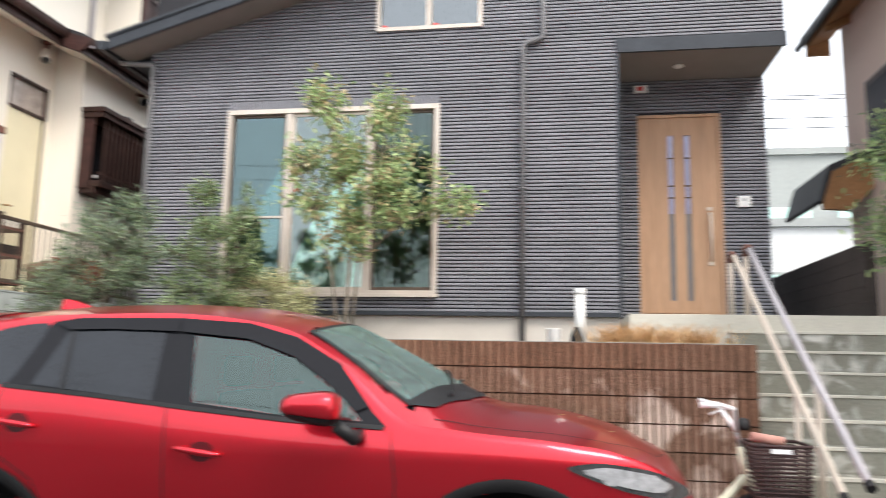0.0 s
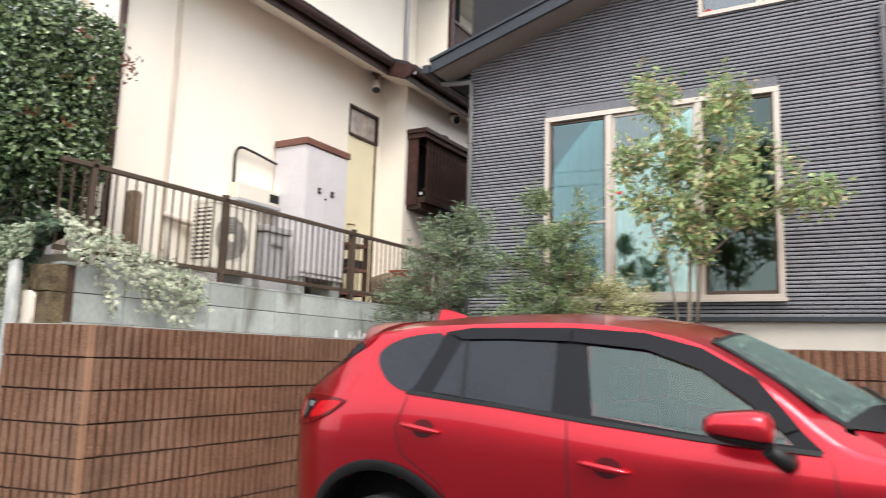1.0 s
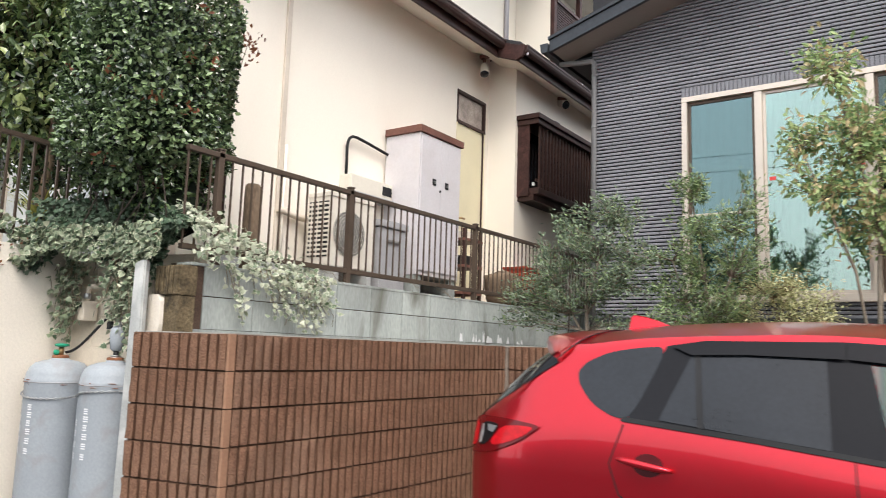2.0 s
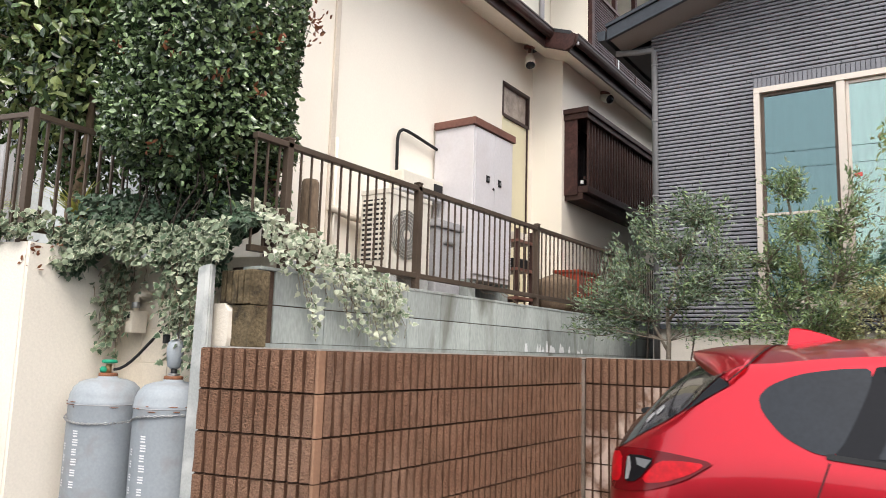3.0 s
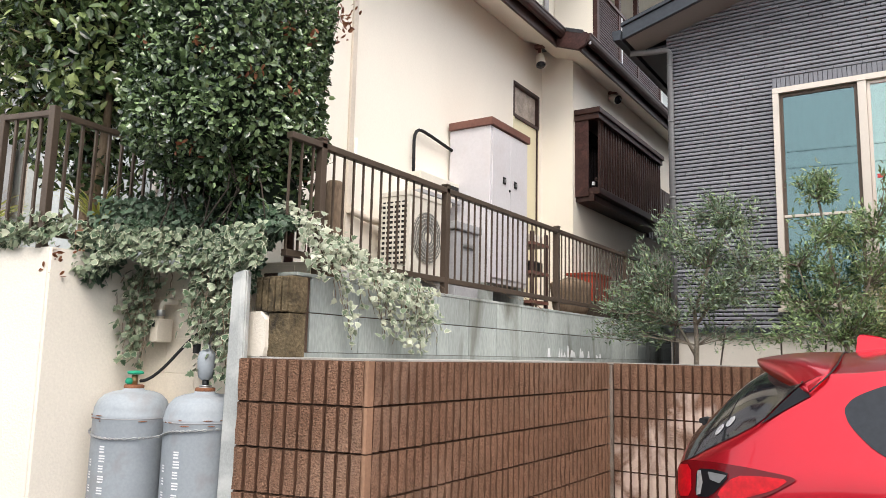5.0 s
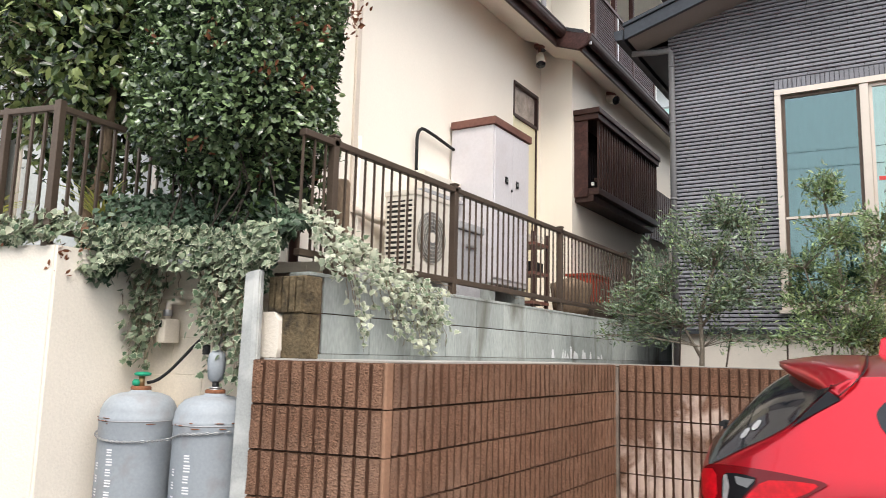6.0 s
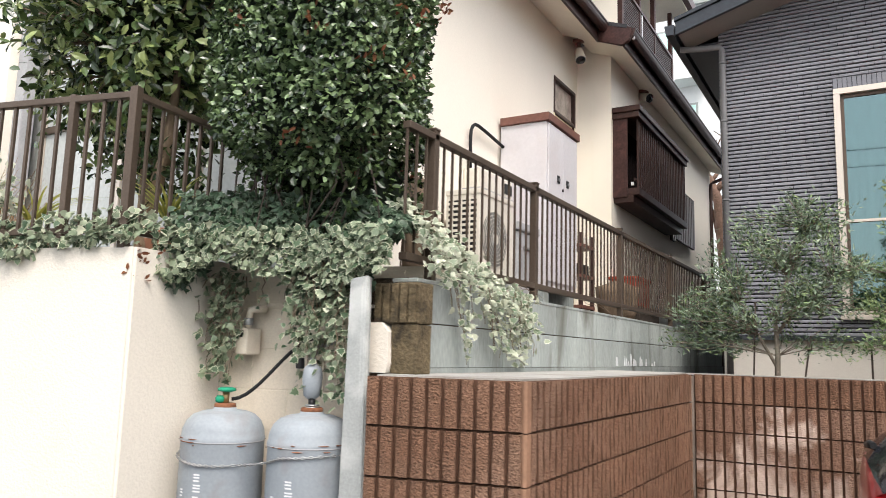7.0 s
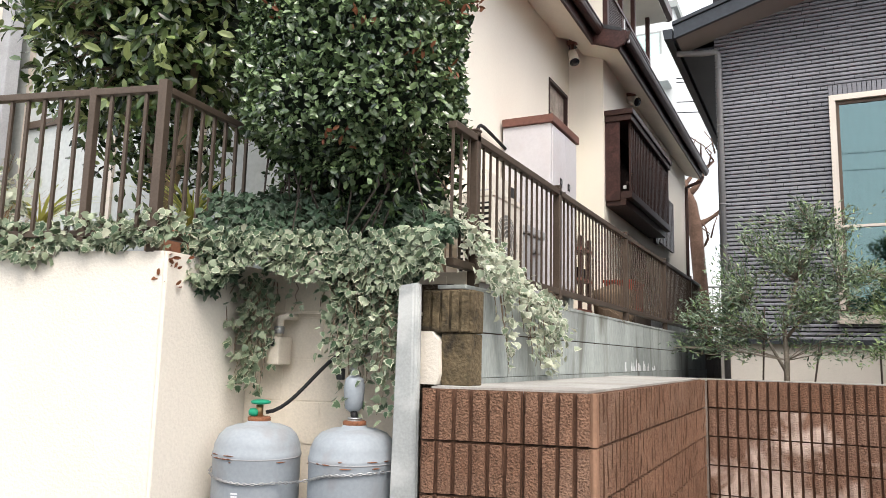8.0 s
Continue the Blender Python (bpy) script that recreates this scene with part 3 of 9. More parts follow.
# ---- ground ----
structure("ground", boxed(-60, 60, -40, 60, -0.4, 0.0), M["asphalt"], "grey asphalt road and ground reaching into the distance", "ground")
drive = bmesh.new()
slab(drive, [(-5.3, 2.9), (1.44, 4.45), (1.44, 6.02), (-4.74, 6.02), (-4.74, 3.05)], 0.0, 0.03)
structure("driveway", drive, M["drive"], "grey concrete parking bay beside the road", "driveway")
structure("planting_bed", boxed(-4.9, 1.42, WALL_Y + 0.16, HOUSE_Y + 0.05, 0.03, 1.5), M["soil"], "dark soil of the raised bed behind the brown wall", "soil")
terrace = bmesh.new()
slab(terrace, [(-11, 3.34), (GREY_X - 0.12, 3.34), (GREY_X - 0.12, 16), (-11, 16)], 0.02, 2.0)
structure("terrace_ground", terrace, M["soil"], "raised soil terrace beside the cream house", "ground")
# Added out of view, so that glass and car paint reflect something dark.
structure("opposite_wall", boxed(-16, 14, -7.3, -7.0, 0.0, 3.2), M["far_grey"], "unseen plain grey wall added across the road to shape reflections", "wall")

# ---- cores of the block walls ----
CORE = 0.032
core = bmesh.new()
box(core, WALL_X - 0.12, 1.44, WALL_Y + CORE, WALL_Y + 0.16, 0, TOP - 0.015)
wall_front = structure("wall_front", core, M["mortar"], "brown ribbed split-face block wall with pale lime stains", "wall")
core = bmesh.new()
slab(core, [(WALL_X - 0.13, 3.13), (WALL_X - CORE, 3.16), (WALL_X - CORE, WALL_Y + CORE - 0.004), (WALL_X - 0.13, WALL_Y + CORE - 0.004)], 0, TOP - 0.017)
wall_left = structure("wall_left", core, M["mortar"], "brown ribbed split-face block wall returning to the road", "wall")
NEAR_A, NEAR_B = Vector((-5.372, 2.905, 0)), Vector((WALL_X, 3.062, 0))
nd = (NEAR_B - NEAR_A).normalized()
nn_ = Vector((-nd.y, nd.x, 0))
core = bmesh.new()
a, b = NEAR_A + nn_ * CORE, NEAR_B + nn_ * CORE - nd * 0.03
slab(core, [(a.x, a.y), (b.x, b.y), (b.x + nn_.x * 0.12, b.y + nn_.y * 0.12), (a.x + nn_.x * 0.12, a.y + nn_.y * 0.12)], 0, TOP - 0.019)
wall_near = structure("wall_near", core, M["mortar"], "end face of the brown ribbed block wall beside the road", "wall")
cap = bmesh.new()
slab(cap, [(-5.36, 2.975), (WALL_X - 0.05, 3.125), (WALL_X - 0.05, WALL_Y + 0.05), (1.43, WALL_Y + 0.05), (1.43, WALL_Y + 0.155), (GREY_X + 0.001, WALL_Y + 0.155), (GREY_X + 0.001, 3.3), (-5.40, 3.25)], TOP - 0.02, TOP)
structure("wall_coping", cap, M["capstone"], "damp grey mortar top of the block wall", "wall top")

# ---- grey block wall with its piers ----
core = boxed(GREY_X - 0.12, GREY_X - 0.012, 3.225, 11.0, 0.0, 1.965)
wall_grey = structure("wall_grey", core, M["mortar"], "weathered grey concrete block wall under the bronze fence", "wall")
pier = thing("block_pier", "mossy blackened block pier on the brown wall", "pier", (-5.25, 3.2, TOP))
part("upper_block", boxed(-5.475, -5.245, 3.10, 3.22, 1.77, 1.95, bev=0.008), M["moss_block"], pier, "black mossy ribbed block")
for k in range(5):
    part("rib", boxed(-5.47 + k * 0.045, -5.438 + k * 0.045, 3.088, 3.102, 1.775, 1.945, bev=0.003), M["moss_block"], pier)
part("lower_block", boxed(-5.385, -5.25, 3.10, 3.22, TOP, 1.768, bev=0.006), M["moss_block"], pier)
nub = bmesh.new()
prism(nub, [(-5.50, TOP + 0.002), (-5.39, TOP + 0.002), (-5.378, 1.60), (-5.385, 1.735), (-5.42, 1.775), (-5.50, 1.775)], "y", 3.075, 3.22)
part("mortar_face", nub, M["stucco"], pier, "cream rendered stub")
post = bmesh.new()
slab(post, [(-5.535, 2.985), (-5.455, 2.978), (-5.428, 2.986), (-5.445, 3.03), (-5.525, 3.05)], 0.0, 1.965)
for v in post.verts:
    if v.co.z < 0.1:
        v.co.x -= 0.03 if v.co.x < -5.48 else -0.022
    else:
        v.co.z += 0.12 * (v.co.x + 5.5)
bmesh.ops.bevel(post, geom=post.edges[:], offset=0.008, segments=2, affect='EDGES')
single("concrete_post", post, M["raw_concrete"], "rough grey concrete post with pale mortar smears", "post")

# ---- cream retaining wall and the niche of the gas cylinders ----
C0 = Vector((-6.41, 2.55, 0))
cd = Vector((-ROAD[0], -ROAD[1], 0))
far = C0 + cd * 6.0
ret = bmesh.new()
slab(ret, [(C0.x, C0.y), (-6.475, 3.17), (-6.475, 3.9), (far.x - 0.2, far.y + 1.2), (far.x, far.y)], 0.0, 2.085)
bmesh.ops.bevel(ret, geom=[e for e in ret.edges if abs(e.verts[0].co.x - C0.x) < 0.01 and abs(e.verts[1].co.x - C0.x) < 0.01], offset=0.012, segments=3, affect='EDGES')
structure("retaining_wall", ret, M["stucco"], "cream stuccoed retaining wall beside the road", "wall")
NICHE = pose(-6.478, 3.155, 0, 0, 0, 13.5)


def niche(*a, bev=0.0):
    """A box along the niche wall: its face lies at y = 0."""
    bm = boxed(*a, bev=bev)
    bmesh.ops.transform(bm, matrix=NICHE, verts=bm.verts)
    return bm


core = niche(0.0, 1.09, 0.0, 0.09, 0.0, 2.06)
wall_niche = structure("wall_niche", core, M["cream_block"], "cream painted block wall behind the gas cylinders", "wall")
for r in range(4):
    for c in range(3):
        x0 = c * 0.40 - (r % 2) * 0.2
        xa, xb = max(x0 + 0.003, 0.006), min(x0 + 0.397, 1.08)
        if xb - xa > 0.05:
            part("block", niche(xa, xb, -0.004, 0.002, 1.245 + r * 0.2 + 0.003, 1.245 + (r + 1) * 0.2 - 0.003, bev=0.002), M["cream_block"], wall_niche)
structure("niche_ledge", niche(0.0, 0.9, -0.025, -0.005, 1.855, 1.872, bev=0.004), M["cream_block"], "thin cream ledge on the niche wall", "ledge")

# ---- dark house ----
house = thing("dark_house", "charcoal ribbed-siding house with pale window frames", "house", (-1.3, 8.5, 0))
RX0, RX1, RZ0, SLOPE = -5.13, 2.70, 4.86, 0.30
RIDGE = 1.2
EAVE_Y = HOUSE_Y - 0.40


def roof_z(x):
    return RZ0 + SLOPE * (min(x, 2 * RIDGE - x) - RX0)


WIN = (-3.79, -1.305, 2.07, 4.195)          # big window
UWIN = (-2.06, -0.845, 5.07, 5.75)          # upper windows
PORCH = (0.61, 2.33, 1.85, 4.70)            # recess
X0, X1 = -4.80, 2.33
BACK_Y = 8.85
ZB = 1.885                                   # lower edge of the siding


def wall_box(x0, x1, z0, z1, y0=HOUSE_Y + 0.012, y1=HOUSE_Y + 0.16):
    part("wall_core", boxed(x0, x1, y0, y1, z0, z1), M["siding_back"], house)


wall_box(X0, WIN[0], ZB, 6.0)
wall_box(WIN[0], WIN[1], ZB, WIN[2])
wall_box(WIN[0], UWIN[0], WIN[3], 6.0)
wall_box(UWIN[0], WIN[1], WIN[3], UWIN[2])
wall_box(WIN[1], UWIN[1], ZB, UWIN[2])
wall_box(UWIN[0], UWIN[1], UWIN[3], 6.6)
wall_box(UWIN[1], PORCH[0], ZB, 6.8)
wall_box(PORCH[0], X1, PORCH[3] + 0.15, 6.8)
side = bmesh.new()
box(side, X0 + 0.005, X0 + 0.15, HOUSE_Y + 0.161, 15, 0.03, 4.85)
box(side, X1 - 0.15, X1 - 0.005, HOUSE_Y + 0.161, 15, PORCH[3] + 0.16, 6.4)
box(side, X1 - 0.15, X1 - 0.005, BACK_Y + 0.14, 15, 0.03, PORCH[3] + 0.15)
box(side, X0, X1, 15.0, 15.2, 0.03, 6.0)
part("side_wall", side, M["siding"], house)
part("plinth", boxed(X0 - 0.02, PORCH[0], HOUSE_Y + 0.03, HOUSE_Y + 0.2, 0.03, ZB), M["plinth"], house, "pale rendered base")
part("drip_edge", boxed(X0 - 0.02, PORCH[0] + 0.005, HOUSE_Y - 0.03, HOUSE_Y + 0.10, ZB - 0.03, ZB + 0.012), M["roof_trim"], house)
recess = bmesh.new()
box(recess, PORCH[0] - 0.001, PORCH[0] + 0.02, HOUSE_Y + 0.161, BACK_Y + 0.1, PORCH[2], PORCH[3])
box(recess, PORCH[0] + 0.02, 0.90, BACK_Y + 0.015, BACK_Y + 0.12, PORCH[2], PORCH[3])
box(recess, 1.83, X1, BACK_Y + 0.015, BACK_Y + 0.12, PORCH[2], PORCH[3])
box(recess, 0.90, 1.83, BACK_Y + 0.015, BACK_Y + 0.12, 4.27, PORCH[3])
part("porch_wall", recess, M["siding_back"], house)
part("porch_ceiling", boxed(PORCH[0], X1 - 0.01, HOUSE_Y + 0.02, BACK_Y + 0.1, PORCH[3], PORCH[3] + 0.14), M["roof_soffit"], house, "taupe porch ceiling")
part("porch_beam", boxed(PORCH[0] - 0.01, X1 + 0.012, HOUSE_Y - 0.022, HOUSE_Y + 0.015, PORCH[3] - 0.004, PORCH[3] + 0.15), M["roof_trim"], house)
dl = lathe(bmesh.new(), [(0.05, PORCH[3] - 0.012), (0.055, PORCH[3] - 0.006), (0.055, PORCH[3] - 0.001)], 20, (1.32, 8.42, 0))
part("downlight", dl, M["white_pvc"], house, "small white recessed porch light")
part("porch_floor", boxed(PORCH[0] + 0.02, 3.2, 7.2, BACK_Y + 0.1, 0.03, 1.845, bev=0.004), M["nosing"], house, "pale porch slab")

# siding courses
PITCH = 0.0395
BRICK = 0.237


def course_mesh(length, shift, tall=PITCH, lift=0.011):
    """One course of slim moulded bricks, joint by joint."""
    bm = bmesh.new()
    cuts = [0.0]
    s = shift
    while s < length - 0.03:
        if s > 0.03:
            cuts.append(s)
        s += BRICK
    cuts.append(length)
    for s0, s1 in zip(cuts, cuts[1:]):
        w = random.uniform(-0.0018, 0.0018)
        prof = [(0.014, 0.0025), (-lift + 0.003 + w, 0.003), (-lift + w, 0.007), (-lift + 0.002 + w, tall * 0.6), (-lift + 0.006 + w, tall - 0.008), (0.014, tall - 0.0065)]
        a = [bm.verts.new((s0 + 0.0022, y, z)) for y, z in prof]
        b = [bm.verts.new((s1 - 0.0022, y, z)) for y, z in prof]
        for k in range(len(prof) - 1):
            bm.faces.new((a[k], b[k], b[k + 1], a[k + 1]))
        bm.faces.new(a[::-1])
        bm.faces.new(b)
    bmesh.ops.recalc_face_normals(bm, faces=bm.faces)
    return bm


mesh_cache = {}


def course(x0, x1, z, y=HOUSE_Y, turn=0.0):
    key = (round(x1 - x0, 3), row % 4)
    if key not in mesh_cache:
        mesh_cache[key] = to_mesh("siding_board", course_mesh(key[0], (0.0, 0.118, 0.05, 0.17)[row % 4]), M["siding"])
    ob = new("siding_board", mesh_cache[key])
    ob.parent = house
    ob.matrix_parent_inverse = Matrix.Translation(-house.location)
    ob.matrix_basis = pose(x0, y, z, 0, 0, turn)


row = 0
z = ZB + 0.01
BOARD = 1.5
while z < 5.95:
    spans = [(X0, X1)]
    for w0, w1, h0, h1 in ((WIN[0], WIN[1], WIN[2], WIN[3] + 0.105), UWIN, (PORCH[0], X1 + 0.1, 0, PORCH[3] + 0.15)):
        if z + PITCH > h0 + 0.03 and z < h1 - 0.01:
            cut = []
            for s0, s1 in spans:
                if s0 < w0:
                    cut.append((s0, min(s1, w0)))
                if s1 > w1:
                    cut.append((max(s0, w1), s1))
            spans = [c for c in cut if c[1] - c[0] > 0.02]
    for s0, s1 in spans:
        # cut at the rake
        lim = RX0 + (z - RZ0) / SLOPE + 0.02
        s0 = max(s0, lim)
        if s1 - s0 > 0.05:
            course(s0, s1, z)
    if z < PORCH[3] - PITCH:
        course(PORCH[0] + 0.02, 0.90 if z < 4.27 else X1, z, BACK_Y)
        if z < 4.27:
            course(1.83, X1, z, BACK_Y)
    z += PITCH
    row += 1
for k in range(62):
    xk = WIN[0] + 0.002 + k * 0.04
    if xk + 0.034 < WIN[1]:
        part("upright_brick", box(bmesh.new(), xk, xk + 0.034, HOUSE_Y - 0.012, HOUSE_Y + 0.015, WIN[3] + 0.006, WIN[3] + 0.105), M["siding"], house)
part("corner_trim", boxed(PORCH[0] - 0.012, PORCH[0] + 0.024, HOUSE_Y - 0.014, HOUSE_Y + 0.17, ZB + 0.013, PORCH[3] - 0.005), M["roof_trim"], house)

# roof
roof = bmesh.new()
prism(roof, [(RX0, RZ0 + 0.02), (RIDGE, roof_z(RIDGE) + 0.02), (RX1, roof_z(RX1) + 0.02), (RX1, roof_z(RX1) + 0.12), (RIDGE, roof_z(RIDGE) + 0.12), (RX0, RZ0 + 0.12)], "y", EAVE_Y + 0.02, 15.4)
part("roof", roof, M["roof_trim"], house)
fas = bmesh.new()
prism(fas, [(RX0, RZ0 - 0.02), (RIDGE, roof_z(RIDGE) - 0.02), (RIDGE, roof_z(RIDGE) + 0.11), (RX0, RZ0 + 0.11)], "y", EAVE_Y - 0.025, EAVE_Y + 0.018)
part("bargeboard", fas, M["roof_trim"], house, "charcoal metal bargeboard")
fas = bmesh.new()
prism(fas, [(RX0 - 0.01, RZ0 + 0.115), (RIDGE, roof_z(RIDGE) + 0.115), (RIDGE, roof_z(RIDGE) + 0.15), (RX0 - 0.01, RZ0 + 0.15)], "y", EAVE_Y - 0.045, EAVE_Y + 0.06)
part("verge_cap", fas, M["roof_trim"], house)
sof = bmesh.new()
prism(sof, [(RX0 + 0.02, RZ0 - 0.012), (RIDGE, roof_z(RIDGE) - 0.03), (RIDGE, roof_z(RIDGE) + 0.018), (RX0 + 0.02, RZ0 + 0.018)], "y", EAVE_Y + 0.019, HOUSE_Y + 0.02)
part("soffit", sof, M["roof_soffit"], house, "taupe soffit under the bargeboard")
eaves = bmesh.new()
box(eaves, RX0 + 0.03, X0 + 0.02, HOUSE_Y + 0.021, 15.3, RZ0 - 0.03, RZ0 + 0.018)
part("side_soffit", eaves, M["roof_trim"], house)
gut = bmesh.new()
prism(gut, [(RX0 - 0.10, RZ0 + 0.07), (RX0 - 0.085, RZ0 - 0.03), (RX0 - 0.01, RZ0 - 0.035), (RX0 - 0.003, RZ0 + 0.07)], "y", EAVE_Y - 0.06, 15.3)
part("gutter", gut, M["roof_trim"], house, "charcoal box gutter")
part("downpipe", piped([(RX0 - 0.02, HOUSE_Y - 0.12, RZ0 - 0.06), (X0 - 0.12, HOUSE_Y - 0.045, RZ0 - 0.065), (X0 + 0.02, HOUSE_Y - 0.045, RZ0 - 0.07), (X0 + 0.045, HOUSE_Y - 0.045, RZ0 - 0.11), (X0 + 0.045, HOUSE_Y - 0.045, 1.5)], 0.030, 12), M["grey_pipe"], house, "grey rainwater pipe")
part("downpipe", piped([(-0.17, HOUSE_Y - 0.05, 5.9), (-0.17, HOUSE_Y - 0.05, 4.93), (-0.19, HOUSE_Y - 0.05, 4.89), (-0.36, HOUSE_Y - 0.05, 4.84), (-0.39, HOUSE_Y - 0.05, 4.79), (-0.39, HOUSE_Y - 0.05, 1.5)], 0.030, 12), M["grey_pipe"], house, "grey rainwater pipe")
for zc in (2.4, 3.2, 4.0, 4.6):
    part("pipe_clip", lathe(bmesh.new(), [(0.034, zc), (0.036, zc + 0.01), (0.034, zc + 0.02)], 12, (-0.39, HOUSE_Y - 0.05, 0)), M["grey_pipe"], house)
    part("pipe_clip", lathe(bmesh.new(), [(0.034, zc), (0.036, zc + 0.01), (0.034, zc + 0.02)], 12, (X0 + 0.045, HOUSE_Y - 0.045, 0)), M["grey_pipe"], house)


def ring(bm, x0, x1, z0, z1, y0, y1, w, wb=None, bev=0.003):
    wb = wb or w
    box(bm, x0, x1, y0, y1, z1 - w, z1, bev=bev)
    box(bm, x0, x1, y0, y1, z0, z0 + wb, bev=bev)
    box(bm, x0, x0 + w, y0 + 0.001, y1, z0 + wb, z1 - w)
    box(bm, x1 - w, x1, y0 + 0.001, y1, z0 + wb, z1 - w)
    return bm


# big window
x0, x1, z0, z1 = WIN
win = part("window", ring(bmesh.new(), x0, x1, z0, z1, HOUSE_Y - 0.03, HOUSE_Y + 0.10, 0.055, 0.05), M["champagne"], house, "three-part window in a champagne aluminium frame")
wa, wb_ = -3.04, -2.08
for xm in (wa, wb_):
    part("mullion", boxed(xm - 0.035, xm + 0.035, HOUSE_Y - 0.022, HOUSE_Y + 0.09, z0 + 0.05, z1 - 0.056, bev=0.003), M["champagne"], win)
part("sill", boxed(x0 - 0.02, x1 + 0.02, HOUSE_Y - 0.055, HOUSE_Y - 0.031, z0 - 0.025, z0 + 0.01, bev=0.003), M["champagne"], win)
for k, (pa, pb) in enumerate(((x0 + 0.055, wa - 0.035), (wa + 0.035, wb_ - 0.035), (wb_ + 0.035, x1 - 0.055))):
    part("sash", ring(bmesh.new(), pa + 0.002, pb - 0.002, z0 + 0.052, z1 - 0.058, HOUSE_Y + 0.012, HOUSE_Y + 0.045, 0.028, 0.035, 0), M["bronze"] if k != 1 else M["champagne"], win)
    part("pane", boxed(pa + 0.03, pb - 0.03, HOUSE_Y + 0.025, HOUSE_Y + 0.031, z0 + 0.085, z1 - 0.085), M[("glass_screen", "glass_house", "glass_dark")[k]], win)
part("transom", boxed(x0 + 0.06, wa - 0.037, HOUSE_Y + 0.005, HOUSE_Y + 0.03, 2.93, 2.955, bev=0.002), M["champagne"], win)
part("sticker", boxed(-2.96, -2.90, HOUSE_Y + 0.019, HOUSE_Y + 0.0245, 3.235, 3.27), M["red_mark"], win, "small red sticker")
part("sticker", boxed(-2.17, -2.12, HOUSE_Y + 0.019, HOUSE_Y + 0.0245, 3.30, 3.34), M["red_mark"], win, "small red sticker")


def curtain(name, x0, x1, z0, z1, y, mat, label):
    bm = bmesh.new()
    n = int((x1 - x0) / 0.018)
    rows = []
    for zz in (z0, z1):
        rows.append([bm.verts.new((x0 + (x1 - x0) * k / n, y + 0.022 * math.sin(k * 0.9) + 0.012 * math.sin(k * 0.37 + 1), zz)) for k in range(n + 1)])
    for k in range(n):
        f = bm.faces.new((rows[0][k], rows[0][k + 1], rows[1][k + 1], rows[1][k]))
        f.smooth = True
    bmesh.ops.solidify(bm, geom=bm.faces[:], thickness=0.004)
    return single(name, bm, mat, label, "curtain", "curtains behind the window")


curtain("curtain", x0 + 0.02, wa - 0.02, z0 + 0.02, z1 - 0.03, HOUSE_Y + 0.24, M["curtain"], "pale aqua curtain behind the screened pane")
curtain("curtain", wa, wb_ - 0.01, z0 + 0.02, z1 - 0.03, HOUSE_Y + 0.20, M["curtain"], "pale aqua curtain drawn behind the middle pane")
# Added sheet, coloured dark to stand in for the unlit room here.
curtain("curtain", wb_ + 0.02, x1 - 0.03, z0 + 0.02, z1 - 0.03, HOUSE_Y + 0.25, M["curtain_dark_room"], "dim green curtain standing in for the dark room behind the pane beside the tree")
room = bmesh.new()
box(room, X0 + 0.2, -0.6, 11.0, 11.1, 1.9, 4.7)
box(room, X0 + 0.2, -0.6, HOUSE_Y + 0.17, 11.0, 1.85, 1.9)
box(room, X0 + 0.2, -0.6, HOUSE_Y + 0.17, 11.0, 4.7, 4.75)
box(room, X0 + 0.16, X0 + 0.2, HOUSE_Y + 0.17, 11.0, 1.9, 4.7)
box(room, -0.64, -0.6, HOUSE_Y + 0.17, 11.0, 1.9, 4.7)
part("room", room, M["room"], house)
# upper windows
x0, x1, z0, z1 = UWIN
win = part("window", ring(bmesh.new(), x0, x1, z0, z1, HOUSE_Y - 0.03, HOUSE_Y + 0.10, 0.045), M["champagne"], house, "pair of upper windows in champagne frames")
part("mullion", boxed(-1.485, -1.425, HOUSE_Y - 0.025, HOUSE_Y + 0.09, z0 + 0.046, z1 - 0.046, bev=0.003), M["champagne"], win)
for pa, pb in ((x0 + 0.045, -1.485), (-1.425, x1 - 0.045)):
    part("pane", boxed(pa + 0.002, pb - 0.002, HOUSE_Y + 0.025, HOUSE_Y + 0.031, z0 + 0.046, z1 - 0.046), M["glass_upper"], win)
    part("blind", boxed(pa - 0.03, pb + 0.03, HOUSE_Y + 0.10, HOUSE_Y + 0.11, z0 + 0.01, z1 - 0.01), M["curtain"], win)
    part("sticker", boxed(pa + 0.02, pa + 0.075, HOUSE_Y + 0.019, HOUSE_Y + 0.0245, z0 + 0.055, z0 + 0.09), M["red_mark"], win)

# entrance door
door = tagged(part("door_1", ring(bmesh.new(), 0.90, 1.83, 1.93, 4.275, BACK_Y - 0.012, BACK_Y + 0.09, 0.035, 0.02), M["oak"]), "closed wood-grained entrance door with two slim glass strips", "door", kind="structure")
leaf = bmesh.new()
DX0, DX1 = 0.937, 1.793
bounds = [DX0, 1.238, 1.296, 1.428, 1.486, DX1]
box(leaf, DX0, 1.238, BACK_Y + 0.012, BACK_Y + 0.055, 1.955, 4.238, bev=0.003)
box(leaf, 1.300, 1.424, BACK_Y + 0.012, BACK_Y + 0.055, 1.955, 4.238, bev=0.003)
box(leaf, 1.486, DX1, BACK_Y + 0.012, BACK_Y + 0.055, 1.955, 4.238, bev=0.003)
for xa, xb in ((1.2385, 1.2995), (1.4245, 1.4855)):
    box(leaf, xa, xb, BACK_Y + 0.016, BACK_Y + 0.05, 4.03, 4.238)
    box(leaf, xa, xb, BACK_Y + 0.016, BACK_Y + 0.05, 1.955, 2.10)
part("door_leaf", leaf, M["oak"], door)
